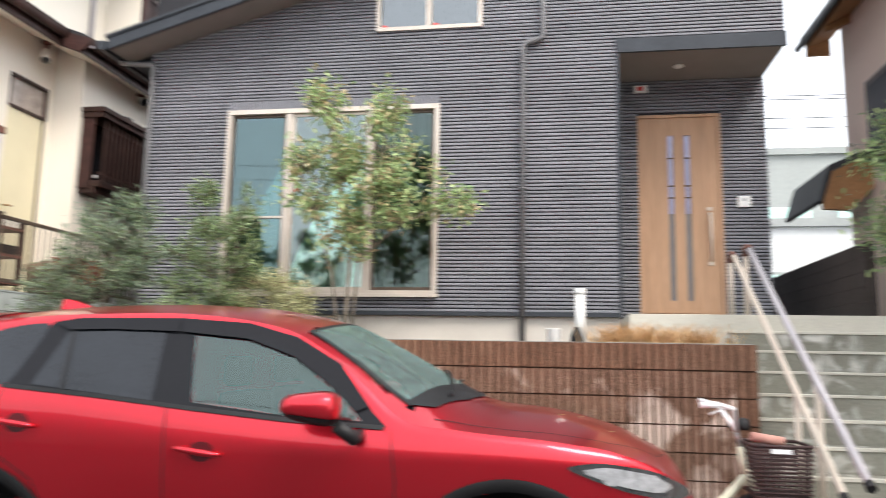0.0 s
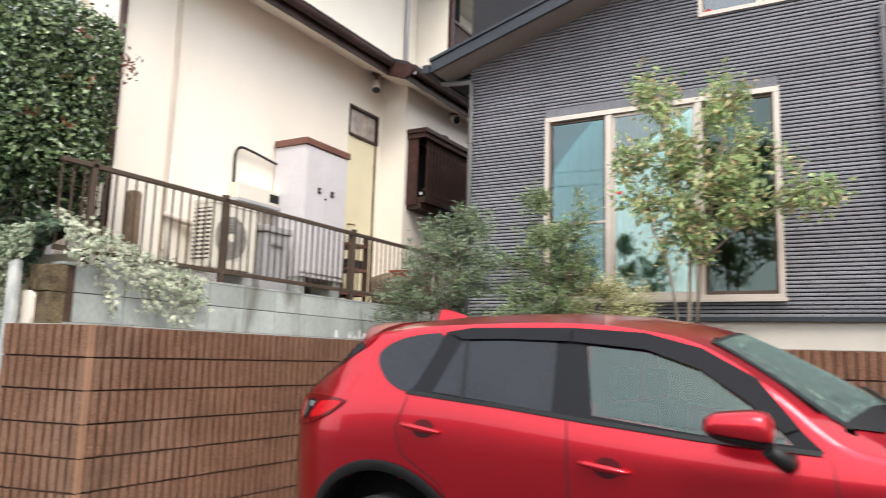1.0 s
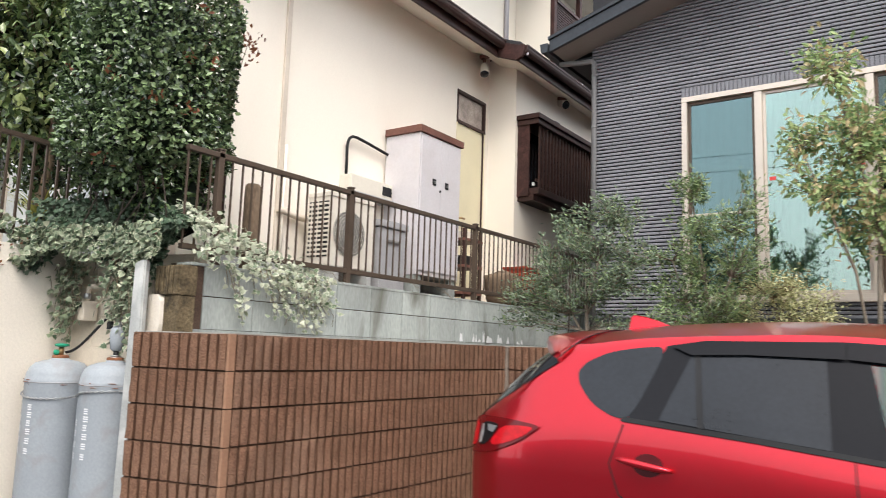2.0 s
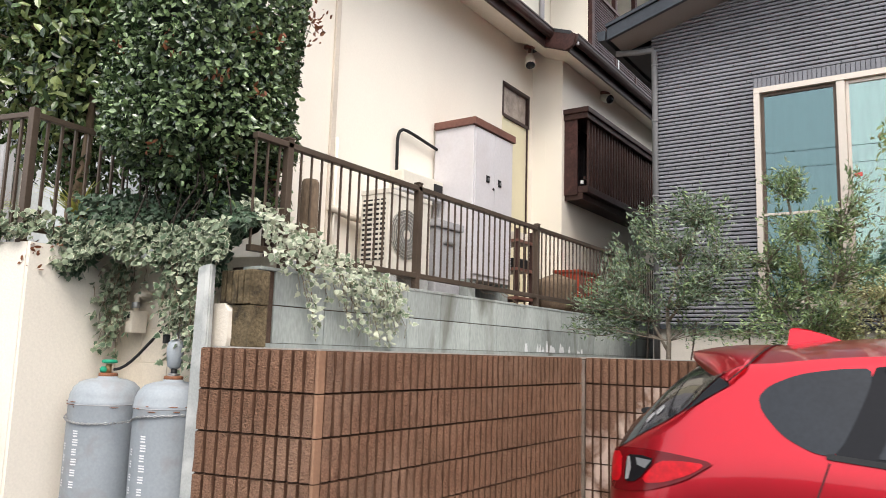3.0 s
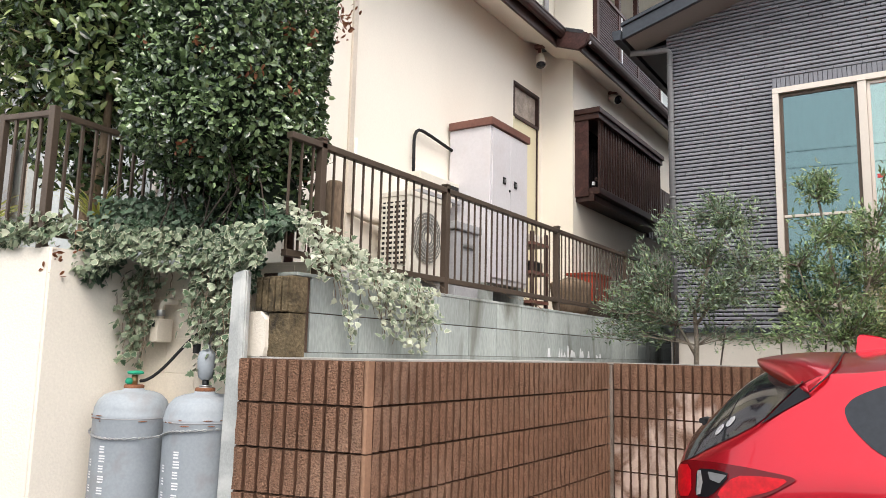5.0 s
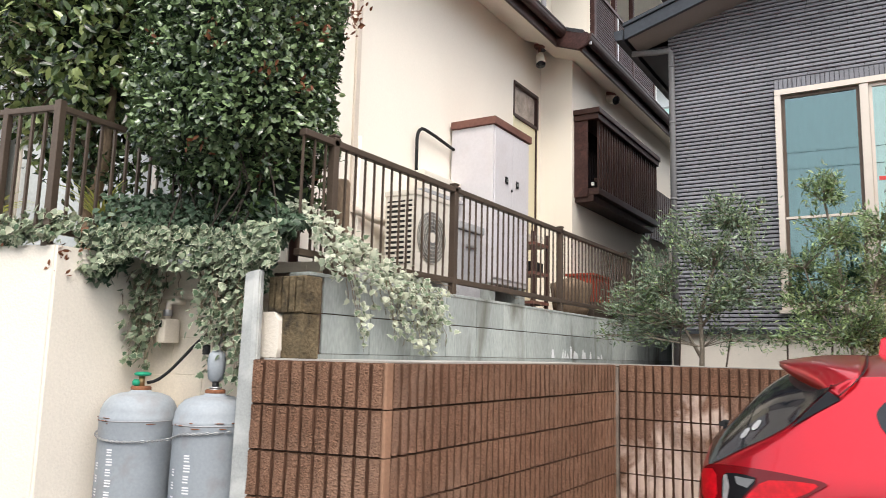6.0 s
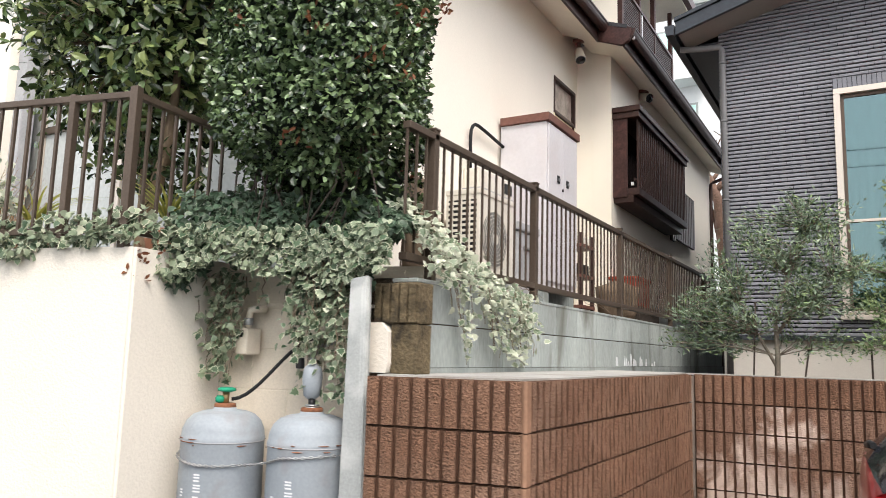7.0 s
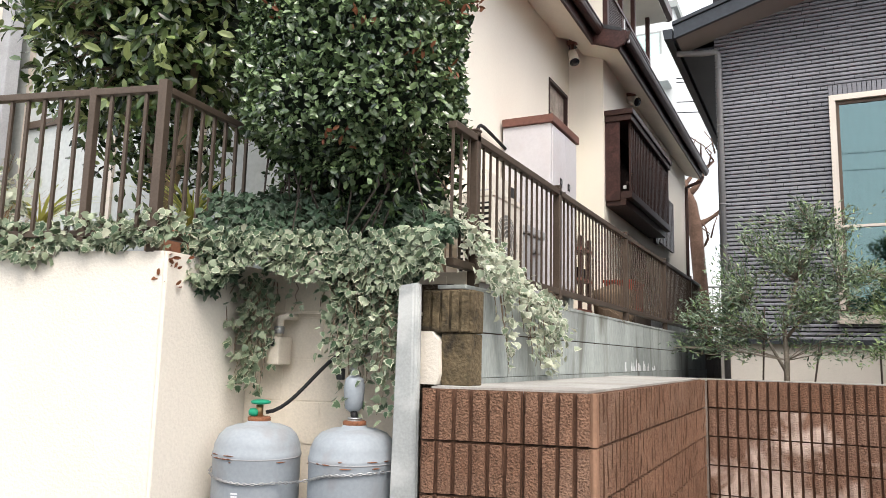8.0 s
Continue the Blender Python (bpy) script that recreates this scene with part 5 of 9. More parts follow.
# ---- gas cylinders ----
def cylinder(x, y, label):
    g = thing("gas_cylinder", label, "gas cylinder", (x, y, 0.0), "gas cylinders in the niche")
    body = lathe(bmesh.new(), [(0.15, 0.0), (0.17, 0.01), (0.17, 0.06), (0.186, 0.09), (0.188, 0.13), (0.188, 1.215), (0.191, 1.225), (0.191, 1.24), (0.187, 1.246), (0.184, 1.275), (0.168, 1.312), (0.14, 1.340), (0.10, 1.355), (0.055, 1.362), (0.05, 1.372)], 48, (x, y, 0))
    part("body", body, M["cylinder"], g)
    part("weld_seam", lathe(bmesh.new(), [(0.1905, 1.222), (0.1922, 1.226), (0.1905, 1.229)], 48, (x, y, 0)), M["grey_plastic"], g)
    marks = random.Random(int(-x * 1000))
    for _ in range(16):
        a0, da, zr = marks.uniform(0, 2 * math.pi), marks.uniform(0.05, 0.30), 1.2255 + marks.choice((0.0, 0.0, -0.012, 0.014))
        arc = [(x + 0.1925 * math.cos(a0 + da * k / 5), y + 0.1925 * math.sin(a0 + da * k / 5), zr) for k in range(6)]
        part("rust_mark", piped(arc, [0.001, 0.0022, 0.003, 0.0026, 0.002, 0.001], 5), M["rust"], g, "rust mark on the weld seam")
    part("collar", lathe(bmesh.new(), [(0.048, 1.368), (0.05, 1.372), (0.05, 1.386), (0.044, 1.39)], 20, (x, y, 0)), M["rust"], g, "rust-red neck ring")
    bars = [(0.0, 0.030, 1.06), (0.0, 0.036, 1.015), (0.0, 0.03, 0.965), (0.0, 0.036, 0.915), (0.0, 0.034, 0.86), (-0.085, 0.022, 0.99), (-0.085, 0.022, 0.93), (-0.085, 0.024, 0.865), (-0.085, 0.022, 0.80), (0.0, 0.03, 0.80)]
    for du, w, zz in bars:
        a0 = -1.42 + du / 0.188
        bm = bmesh.new()
        for r0 in (zz, zz + 0.014, zz + 0.026):
            v = [bm.verts.new((x + 0.1895 * math.cos(a0 + t * w / 0.188), y + 0.1895 * math.sin(a0 + t * w / 0.188), z_)) for t, z_ in ((0, r0), (1, r0), (1, r0 + 0.007), (0, r0 + 0.007))]
            bm.faces.new(v)
        bm2 = part("lettering", bm, M["white_paint"], g)
    return g


g1 = cylinder(-6.205, 2.955, "tall grey steel gas cylinder with a green valve")
vx, vy = -6.205, 2.955
part("valve_body", piped([(vx, vy, 1.386), (vx, vy, 1.44)], 0.016, 10), M["brass"], g1, "brass valve")
part("valve_knob", lathe(bmesh.new(), [(0.02, 1.442), (0.042, 1.446), (0.044, 1.456), (0.03, 1.462), (0.012, 1.463)], 10, (vx + 0.004, vy, 0)), M["green_paint"], g1, "green hand wheel")
part("valve_side", lathe(bmesh.new(), [(0.012, 1.39), (0.024, 1.396), (0.026, 1.412), (0.018, 1.424)], 10, (vx - 0.02, vy - 0.012, 0)), M["green_paint"], g1, "green valve cap")
g2 = cylinder(-5.775, 3.065, "tall grey steel gas cylinder beside the concrete post")
for zz in (1.385, 1.395):
    part("valve_ring", lathe(bmesh.new(), [(0.03, zz), (0.033, zz + 0.004), (0.03, zz + 0.008)], 14, (-5.775, 3.065, 0)), M["steel"], g2)
hose = bmesh.new()
pts = []
for k in range(13):
    t = k / 12
    pts.append((vx + 0.02 + 0.36 * t, vy + 0.02 + 0.16 * t, 1.408 + 0.02 * t + 0.275 * (t * t * (3 - 2 * t))))
tube(hose, pts, 0.0085, 8)
single("gas_hose", hose, M["rubber"], "black rubber gas hose from the green valve", "hose")
reg = thing("gas_regulator", "pale grey gas regulator above the second cylinder", "regulator", (-5.805, 3.07, 1.39))
part("stem", piped([(-5.775, 3.065, 1.386), (-5.785, 3.07, 1.43)], 0.016, 10), M["black"], reg)
part("bulb", lathe(bmesh.new(), [(0.018, 1.425), (0.036, 1.44), (0.043, 1.48), (0.046, 1.53), (0.040, 1.565), (0.02, 1.585), (0.012, 1.61)], 20, (-5.79, 3.075, 0)), M["cylinder"], reg)
part("cap", boxed(-5.865, -5.835, 3.04, 3.07, 1.56, 1.61, bev=0.006), M["black"], reg)
part("outlet", piped([(-5.808, 3.075, 1.60), (-5.80, 3.12, 1.66), (-5.79, 3.25, 1.70)], 0.014, 10), M["steel"], reg)
meter = thing("gas_switch", "ivory gas switch box with pipe on the niche wall", "gas box", (-6.24, 3.15, 1.62))
part("case", boxed(-6.295, -6.225, 3.085, 3.185, 1.615, 1.745, bev=0.008), M["cream_block"], meter)
part("label", boxed(-6.278, -6.25, 3.080, 3.0845, 1.70, 1.735), M["black"], meter, "small dark label")
part("pipe", piped([(-6.255, 3.12, 1.745), (-6.25, 3.12, 1.80), (-6.245, 3.12, 1.835), (-6.21, 3.125, 1.84), (-6.20, 3.18, 1.84)], 0.017, 10), M["cream_block"], meter, "ivory pipe elbow")
part("nut", lathe(bmesh.new(), [(0.022, 1.76), (0.024, 1.765), (0.024, 1.79), (0.022, 1.795)], 8, (-6.254, 3.12, 0)), M["steel"], meter)
# chain round both cylinders
chain = thing("chain", "thin galvanised chain looped in front of the cylinders", "chain", (-5.97, 2.77, 1.09))


def chain_point(s):
    # s from 0 to 1 along the front of both cylinders
    x = -6.415 + s * 0.86
    if x < -5.985:
        dx = x + 6.205
        y = 2.955 - math.sqrt(max(0.197 ** 2 - dx * dx, 0.0)) if abs(dx) < 0.197 else 2.955 - 0.03
    else:
        dx = x + 5.775
        y = 3.065 - math.sqrt(max(0.197 ** 2 - dx * dx, 0.0)) if abs(dx) < 0.197 else 3.04
    sag = 1.175 - 0.045 * math.sin(min(s * 1.35, 1.0) * math.pi) + 0.07 * max(0, s - 0.62)
    return Vector((x, min(y, 2.865 + 0.10 * (s - 0.42)) if 0.40 < s < 0.60 else y, sag))


N = 62
link = bmesh.new()
lp = [(0.011 * math.cos(a), 0.005 * math.sin(a), 0) for a in (2 * math.pi * k / 8 for k in range(8))]
tube(link, lp + [lp[0]], 0.0024, 5, caps=False)
link_me = to_mesh("link", link, M["steel"])
for k in range(N):
    p0, p1 = chain_point(k / N), chain_point((k + 1) / N)
    d = p1 - p0
    if d.length > 0.05:
        d = Vector((1, 0, 0))
    ob = new("link", link_me)
    ob.parent = chain
    ob.matrix_parent_inverse = Matrix.Translation(-chain.location)
    ob.matrix_basis = Matrix.Translation((p0 + p1) / 2) @ d.to_track_quat('X', 'Z').to_matrix().to_4x4() @ pose(0, 0, 0, 90 * (k % 2), 0, 0)

# ---- things on the terrace ----
shed = thing("storage_shed", "lilac-grey steel cupboard with a red-brown roof rim", "storage cupboard", (-6.23, 6.77, 2.2))
SX0, SX1, SY0, SY1 = -6.465, -6.01, 6.39, 7.15
part("body", boxed(SX0, SX1, SY0, SY1, 2.25, 3.74, bev=0.006), M["shed"], shed)
part("roof", boxed(SX0 - 0.0, SX1 + 0.03, SY0 - 0.025, SY1 + 0.02, 3.741, 3.815, bev=0.006), M["rust_brown"], shed, "red-brown roof rim")
part("door", boxed(SX1 + 0.001, SX1 + 0.014, SY0 + 0.02, 6.77, 2.30, 3.725, bev=0.003), M["shed"], shed)
part("door", boxed(SX1 + 0.001, SX1 + 0.014, 6.774, SY1 - 0.02, 2.30, 3.725, bev=0.003), M["shed"], shed)
for yy in (6.64, 6.87):
    h = part("handle", boxed(SX1 + 0.0145, SX1 + 0.02, yy - 0.03, yy + 0.03, 3.215, 3.285, bev=0.003), M["black"], shed, "black recessed handle")
    part("lever", boxed(SX1 + 0.0205, SX1 + 0.028, yy - 0.008, yy + 0.02, 3.235, 3.262), M["steel"], h)
part("lock", piped([(SX1 + 0.014, 6.75, 3.17), (SX1 + 0.022, 6.75, 3.17)], 0.014, 10), M["black"], shed)
for yy in (6.45, 7.08):
    part("foot", boxed(SX0 + 0.02, SX1 - 0.02, yy - 0.06, yy + 0.06, 2.0, 2.249), M["grey_block"], shed)

ac = thing("air_conditioner", "ivory outdoor air-conditioning unit with a round fan grille", "air conditioner", (-6.16, 5.42, 2.1))
AX0, AX1, AY0, AY1, AZ0, AZ1 = -6.30, -6.01, 5.13, 5.72, 2.20, 2.85
part("case", boxed(AX0, AX1, AY0, AY1, AZ0, AZ1, bev=0.012), M["ac_white"], ac)
part("top", boxed(AX0 - 0.005, AX1 + 0.008, AY0 - 0.006, AY1 + 0.006, AZ1 - 0.03, AZ1 + 0.012, bev=0.006), M["ac_white"], ac)
# Flat disc on the case; shaded depth behind the grille is its colour.
rec = lathe(bmesh.new(), [(0.0, 0), (0.205, 0.0), (0.21, 0.004)], 40)
bmesh.ops.transform(rec, matrix=pose(AX1 + 0.001, 5.37, 2.51, 0, 90, 0), verts=rec.verts)
part("fan_opening", rec, M["fan_grey"], ac, "dark round fan opening")
for r in (0.04, 0.07, 0.10, 0.13, 0.16, 0.185, 0.208):
    bm = bmesh.new()
    c = [(AX1 + 0.012, 5.37 + r * math.cos(a), 2.51 + r * math.sin(a)) for a in (2 * math.pi * k / 36 for k in range(37))]
    tube(bm, c, 0.0017, 5, caps=False)
    part("grille_ring", bm, M["ac_white"], ac)
for k in range(24):
    a = 2 * math.pi * k / 24
    part("grille_spoke", piped([(AX1 + 0.011, 5.37 + 0.04 * math.cos(a), 2.51 + 0.04 * math.sin(a)), (AX1 + 0.011, 5.37 + 0.208 * math.cos(a + 0.35), 2.51 + 0.208 * math.sin(a + 0.35))], 0.0018, 4), M["grey_plastic"], ac)
part("hub", piped([(AX1 + 0.005, 5.37, 2.51), (AX1 + 0.016, 5.37, 2.51)], 0.042, 16), M["ac_white"], ac)
part("side_inset", boxed(AX0 + 0.025, AX1 - 0.03, AY0 - 0.004, AY0 + 0.003, 2.28, 2.78), M["black"], ac, "dark side grille")
for k in range(12):
    zz = 2.295 + k * 0.041
    part("louvre", boxed(AX0 + 0.02, AX1 - 0.025, AY0 - 0.011, AY0 - 0.0045, zz, zz + 0.019), M["ac_white"], ac)
for xx in (-6.235, -6.16, -6.09):
    part("louvre_post", boxed(xx - 0.006, xx + 0.006, AY0 - 0.014, AY0 - 0.0112, 2.28, 2.79), M["ac_white"], ac)
for yy in (5.2, 5.64):
    part("foot", boxed(AX0 - 0.03, AX1 + 0.03, yy - 0.03, yy + 0.03, 2.0, 2.199, bev=0.004), M["raw_concrete"], ac)
duct = thing("pipe_cover", "ivory pipe cover box with a black insulated pipe", "pipe cover", (-6.40, 6.1, 3.1))
part("box", boxed(-6.485, -6.33, 5.72, 6.36, 3.02, 3.19, bev=0.01), M["ac_white"], duct)
part("shelf", boxed(-6.485, -6.30, 5.70, 6.36, 2.985, 3.018, bev=0.004), M["grey_plastic"], duct)
part("vent", boxed(-6.3295, -6.322, 6.20, 6.34, 3.06, 3.15), M["black"], duct)
part("pipe", piped([(-6.44, 5.76, 3.17), (-6.44, 5.755, 3.48), (-6.44, 5.765, 3.535), (-6.44, 5.79, 3.575), (-6.44, 5.83, 3.60), (-6.44, 5.89, 3.605), (-6.44, 6.05, 3.59), (-6.44, 6.39, 3.545)], 0.015, 8), M["rubber"], duct, "black insulated pipe")
cond = thing("wall_conduit", "beige pipe running low along the cream wall", "pipe", (-6.44, 5.0, 2.6))
part("pipe", piped([(-6.455, 4.97, 2.05), (-6.455, 4.97, 3.3)], 0.014, 8), M["soffit"], cond)
part("pipe", piped([(-6.44, 4.9, 2.70), (-6.44, 5.15, 2.66), (-6.40, 5.7, 2.64)], 0.03, 10), M["beige_rail"], cond, "beige taped pipe")
cab = thing("meter_cabinet", "grey plastic meter cabinet beside the cupboard", "cabinet", (-6.1, 6.03, 2.0))
part("body", boxed(-6.30, -6.03, 5.84, 6.24, 2.0, 2.66, bev=0.02), M["grey_plastic"], cab)
part("lid", boxed(-6.31, -6.01, 5.82, 6.26, 2.661, 2.73, bev=0.012), M["grey_plastic"], cab)
part("handle", boxed(-6.029, -6.01, 5.95, 6.13, 2.52, 2.545), M["steel"], cab)
rack = thing("wooden_rack", "dark wooden rack with trays beside the cupboard", "rack", (-6.2, 7.5, 2.0))
for zz in (2.12, 2.42, 2.72):
    part("shelf", boxed(-6.40, -5.98, 7.24, 7.62, zz, zz + 0.03), M["rust_brown"], rack)
for yy in (7.25, 7.58):
    for xx in (-6.40, -6.02):
        part("leg", boxed(xx, xx + 0.035, yy, yy + 0.035, 2.0, 2.86), M["dark_brown"], rack)
part("tray", boxed(-6.36, -6.02, 7.29, 7.56, 2.452, 2.56, bev=0.01), M["black"], rack)
part("tray", boxed(-6.36, -6.02, 7.29, 7.56, 2.752, 2.84, bev=0.01), M["ac_white"], rack)
crate = thing("plastic_crate", "red-orange plastic crate behind the fence", "crate", (-5.85, 8.3, 2.0))
part("stand", boxed(-6.04, -5.64, 8.02, 8.82, 2.0, 2.19, bev=0.006), M["stake"], crate)
part("bin", boxed(-6.0, -5.70, 8.15, 8.70, 2.191, 2.50, bev=0.015), M["red_plastic"], crate)
part("rim", boxed(-6.015, -5.685, 8.135, 8.715, 2.485, 2.515, bev=0.005), M["red_plastic"], crate)
for k in range(6):
    part("slot", boxed(-5.699, -5.696, 8.20 + k * 0.08, 8.24 + k * 0.08, 2.24, 2.44), M["rust_brown"], crate)
pot = thing("planter", "round brown planter behind the fence", "planter", (-5.80, 7.78, 2.0))
part("tub", lathe(bmesh.new(), [(0.15, 2.0), (0.19, 2.1), (0.215, 2.3), (0.22, 2.36), (0.19, 2.365), (0.05, 2.42), (0.01, 2.43)], 24, (-5.80, 7.78, 0)), M["bark"], pot)
stump = bmesh.new()
lathe(stump, [(0.07, 2.0), (0.065, 2.4), (0.062, 2.72), (0.05, 2.74), (0.01, 2.745)], 14, (-6.02, 4.25, 0))
single("wooden_post", stump, M["bark"], "weathered short wooden post on the terrace", "post")

# ---- right-hand neighbour ----
pink = thing("pink_house", "pinkish rendered house with brown timber eaves", "house", (5.5, 7.5, 0))
part("wall", boxed(3.75, 9.0, 3.2, 10.4, 0.0, 5.95), M["pink_wall"], pink)
ev = bmesh.new()
prism(ev, [(3.42, 5.80), (3.76, 5.94), (3.76, 6.02), (3.42, 5.88)], "y", 2.8, 10.75)
part("eave_board", ev, M["brown_soffit"], pink, "brown boarded eaves")
ev = bmesh.new()
prism(ev, [(3.36, 5.88), (6.4, 7.2), (6.4, 7.35), (3.36, 5.98)], "y", 2.7, 10.85)
part("roof", ev, M["roof_tile"], pink, "dark tiled roof")
part("gutter", piped([(3.35, 2.7, 5.86), (3.35, 10.9, 5.86)], 0.045, 8), M["black"], pink)
for yy in (4.0, 5.2, 6.4, 7.6, 8.8, 10.0):
    raf = prism(bmesh.new(), [(3.44, 5.72), (3.755, 5.84), (3.755, 5.94), (3.44, 5.80)], "y", yy, yy + 0.06)
    part("rafter", raf, M["brown_soffit"], pink)
part("gable_board", prism(bmesh.new(), [(3.42, 5.70), (3.749, 5.70), (3.749, 6.02), (3.42, 5.88)], "y", 10.751, 10.79), M["brown_soffit"], pink, "brown board closing the eaves")
w = part("window", boxed(3.70, 3.749, 8.2, 9.6, 3.85, 4.85), M["dark_brown"], pink, "brown framed window")
part("pane", boxed(3.69, 3.699, 8.28, 9.52, 3.93, 4.77), M["tint_glass"], w)
ev = bmesh.new()
prism(ev, [(3.14, 3.36), (3.27, 3.76), (3.75, 3.98), (3.75, 4.05), (3.24, 3.83), (3.10, 3.39)], "y", 9.6, 11.0)
part("porch_roof", ev, M["roof_tile"], pink, "small dark tiled lean-to roof")
ev = bmesh.new()
prism(ev, [(3.16, 3.29), (3.46, 3.27), (3.745, 3.55), (3.745, 3.97), (3.28, 3.755), (3.16, 3.38)], "y", 9.62, 9.70)
part("porch_soffit", ev, M["brown_soffit"], pink, "brown boarded lean-to end")
bf = thing("board_fence", "dark brown boarded fence beside the pink house", "fence", (3.0, 9.0, 0))
for k in range(7):
    part("board", boxed(2.86, 2.885, 7.7, 11.0, 1.6 + k * 0.14, 1.6 + k * 0.14 + 0.138, bev=0.003), M["dark_fence"], bf)
for yy in (7.7, 8.8, 9.9, 10.95):
    part("post", boxed(2.886, 2.95, yy, yy + 0.06, 0.0, 2.59, bev=0.004), M["dark_fence"], bf)
part("base", boxed(2.85, 2.96, 7.65, 11.05, 0.0, 1.595), M["far_grey"], bf)

# ---- what stands far behind ----
def far_block(name, x0, x1, y0, z1, mat, label, cols, rows, zbase=3.0, step=2.9):
    b = thing(name, label, "building", ((x0 + x1) / 2, y0 + 3, 0))
    part("wall", boxed(x0, x1, y0, y0 + 8, 0, z1), mat, b)
    part("roof", boxed(x0 - 0.15, x1 + 0.15, y0 - 0.15, y0 + 8.1, z1 + 0.001, z1 + 0.25), M["far_grey"], b)
    for r in range(rows):
        zz = zbase + r * step
        part("balcony", boxed(x0 + 0.1, x1 - 0.1, y0 - 0.9, y0 - 0.001, zz - 0.25, zz + 0.75), M["far_wall"], b)
        for c in range(cols):
            xc = x0 + (c + 0.5) * (x1 - x0) / cols
            w = part("window", boxed(xc - 0.85, xc + 0.85, y0 - 0.05, y0 - 0.002, zz + 0.1, zz + 2.0), M["far_grey"], b)
            part("pane", boxed(xc - 0.78, xc + 0.78, y0 - 0.062, y0 - 0.051, zz + 0.16, zz + 1.92), M["curtain"], w)
    return b


far_block("apartment_building", -16.0, -8.2, 27.0, 14.5, M["far_wall"], "pale apartment block far behind the houses", 3, 4)
far_block("far_building", 4.9, 12.5, 30.0, 9.5, M["far_grey"], "grey-white building far behind the neighbour's house", 3, 2, 2.6)
far_block("white_building", 5.3, 10.0, 24.0, 5.6, M["far_wall"], "white low building behind the neighbour's house", 2, 1, 2.2)
gf = thing("steel_railing", "pale grey railing far behind the cream house", "railing", (-6.3, 18, 0))
part("rail", piped([(-9, 18, 3.35), (-4.2, 18, 3.35)], 0.03, 8), M["far_grey"], gf)
for k in range(32):
    part("bar", piped([(-8.9 + k * 0.15, 18, 0.0 + 2.3), (-8.9 + k * 0.15, 18, 3.33)], 0.014, 5), M["far_grey"], gf)
part("kerb", boxed(-9.2, -4.0, 17.9, 18.2, 0.0, 2.31), M["far_wall"], gf)
for k, zz in enumerate((5.15, 5.55, 6.3, 6.45)):
    c = bmesh.new()
    pts = [(-9.0 + 2.28 * j, 27.2 + 0.3 * j, zz + 5.2 + 0.012 * (j - 5) ** 2) for j in range(11)]
    tube(c, pts, 0.016, 5)
    single("power_cable", c, M["black"], "thin black overhead cable behind the houses", "cable", "overhead cables")
for yy, zz in ((-3.4, 6.1), (-3.4, 6.5)):
    c = tube(bmesh.new(), [(-14 + 2.8 * j, yy, zz + 0.018 * (j - 5) ** 2) for j in range(11)], 0.008, 5)
    single("power_cable", c, M["black"], "thin black overhead cable along the road", "cable", "overhead cables")
for px in (-14.0, 14.0):
    single("utility_pole", piped([(px, -3.4, 0), (px, -3.4, 8.2)], [0.16, 0.12], 14), M["far_grey"], "grey concrete pole carrying the road's cables", "pole", "utility poles")
pole = piped([(13.8, 30.2, 0), (13.8, 30.2, 12.6)], [0.17, 0.12], 14)
single("utility_pole", pole, M["far_grey"], "grey concrete pole carrying the overhead cables", "pole")

# ---- things on the bed ----
vent = thing("vent_pipe", "white plastic vent pipe with a black tap in the bed", "vent pipe", (0.18, 7.3, 1.5))
part("pipe", piped([(0.185, 7.3, 1.50), (0.185, 7.3, 2.05)], 0.048, 20), M["white_pvc"], vent)
part("cap", lathe(bmesh.new(), [(0.052, 2.03), (0.056, 2.035), (0.056, 2.075), (0.045, 2.085), (0.01, 2.088)], 20, (0.185, 7.3, 0)), M["white_pvc"], vent)
part("tap", lathe(bmesh.new(), [(0.05, 1.50), (0.065, 1.56), (0.055, 1.64), (0.03, 1.70), (0.02, 1.72)], 12, (0.15, 7.22, 0)), M["black"], vent, "black tap")
buc = thing("bucket", "small white plastic bucket in the bed", "bucket", (-0.06, 7.2, 1.5))
part("pail", lathe(bmesh.new(), [(0.05, 1.50), (0.055, 1.51), (0.065, 1.69), (0.068, 1.70), (0.062, 1.70), (0.055, 1.55)], 18, (-0.06, 7.2, 0)), M["white_pvc"], buc)

# ---- bicycle ----
bike = thing("bicycle", "cream city bicycle with a brown basket and white handlebar", "bicycle", (1.0, 4.95, 0.0))
BW = 0.33
HX, HY = 1.06, 4.95                      # steering head


def wheel(x, y, parent):
    w = bmesh.new()
    c = [(x + BW * math.cos(a), y, BW + BW * math.sin(a)) for a in (2 * math.pi * k / 36 for k in range(37))]
    tube(w, c, 0.018, 8, caps=False)
    w = part("wheel", w, M["rubber"], parent, "black bicycle tyre")
    bm = bmesh.new()
    c = [(x + 0.3 * math.cos(a), y, BW + 0.3 * math.sin(a)) for a in (2 * math.pi * k / 36 for k in range(37))]
    tube(bm, c, 0.01, 6, caps=False)
    part("rim", bm, M["steel"], w)
    for k in range(16):
        a = 2 * math.pi * k / 16
        part("spoke", piped([(x, y, BW), (x + 0.3 * math.cos(a), y, BW + 0.3 * math.sin(a))], 0.002, 4), M["steel"], w)
    part("hub", piped([(x, y - 0.05, BW), (x, y + 0.05, BW)], 0.022, 10), M["steel"], w)


bm = bmesh.new()
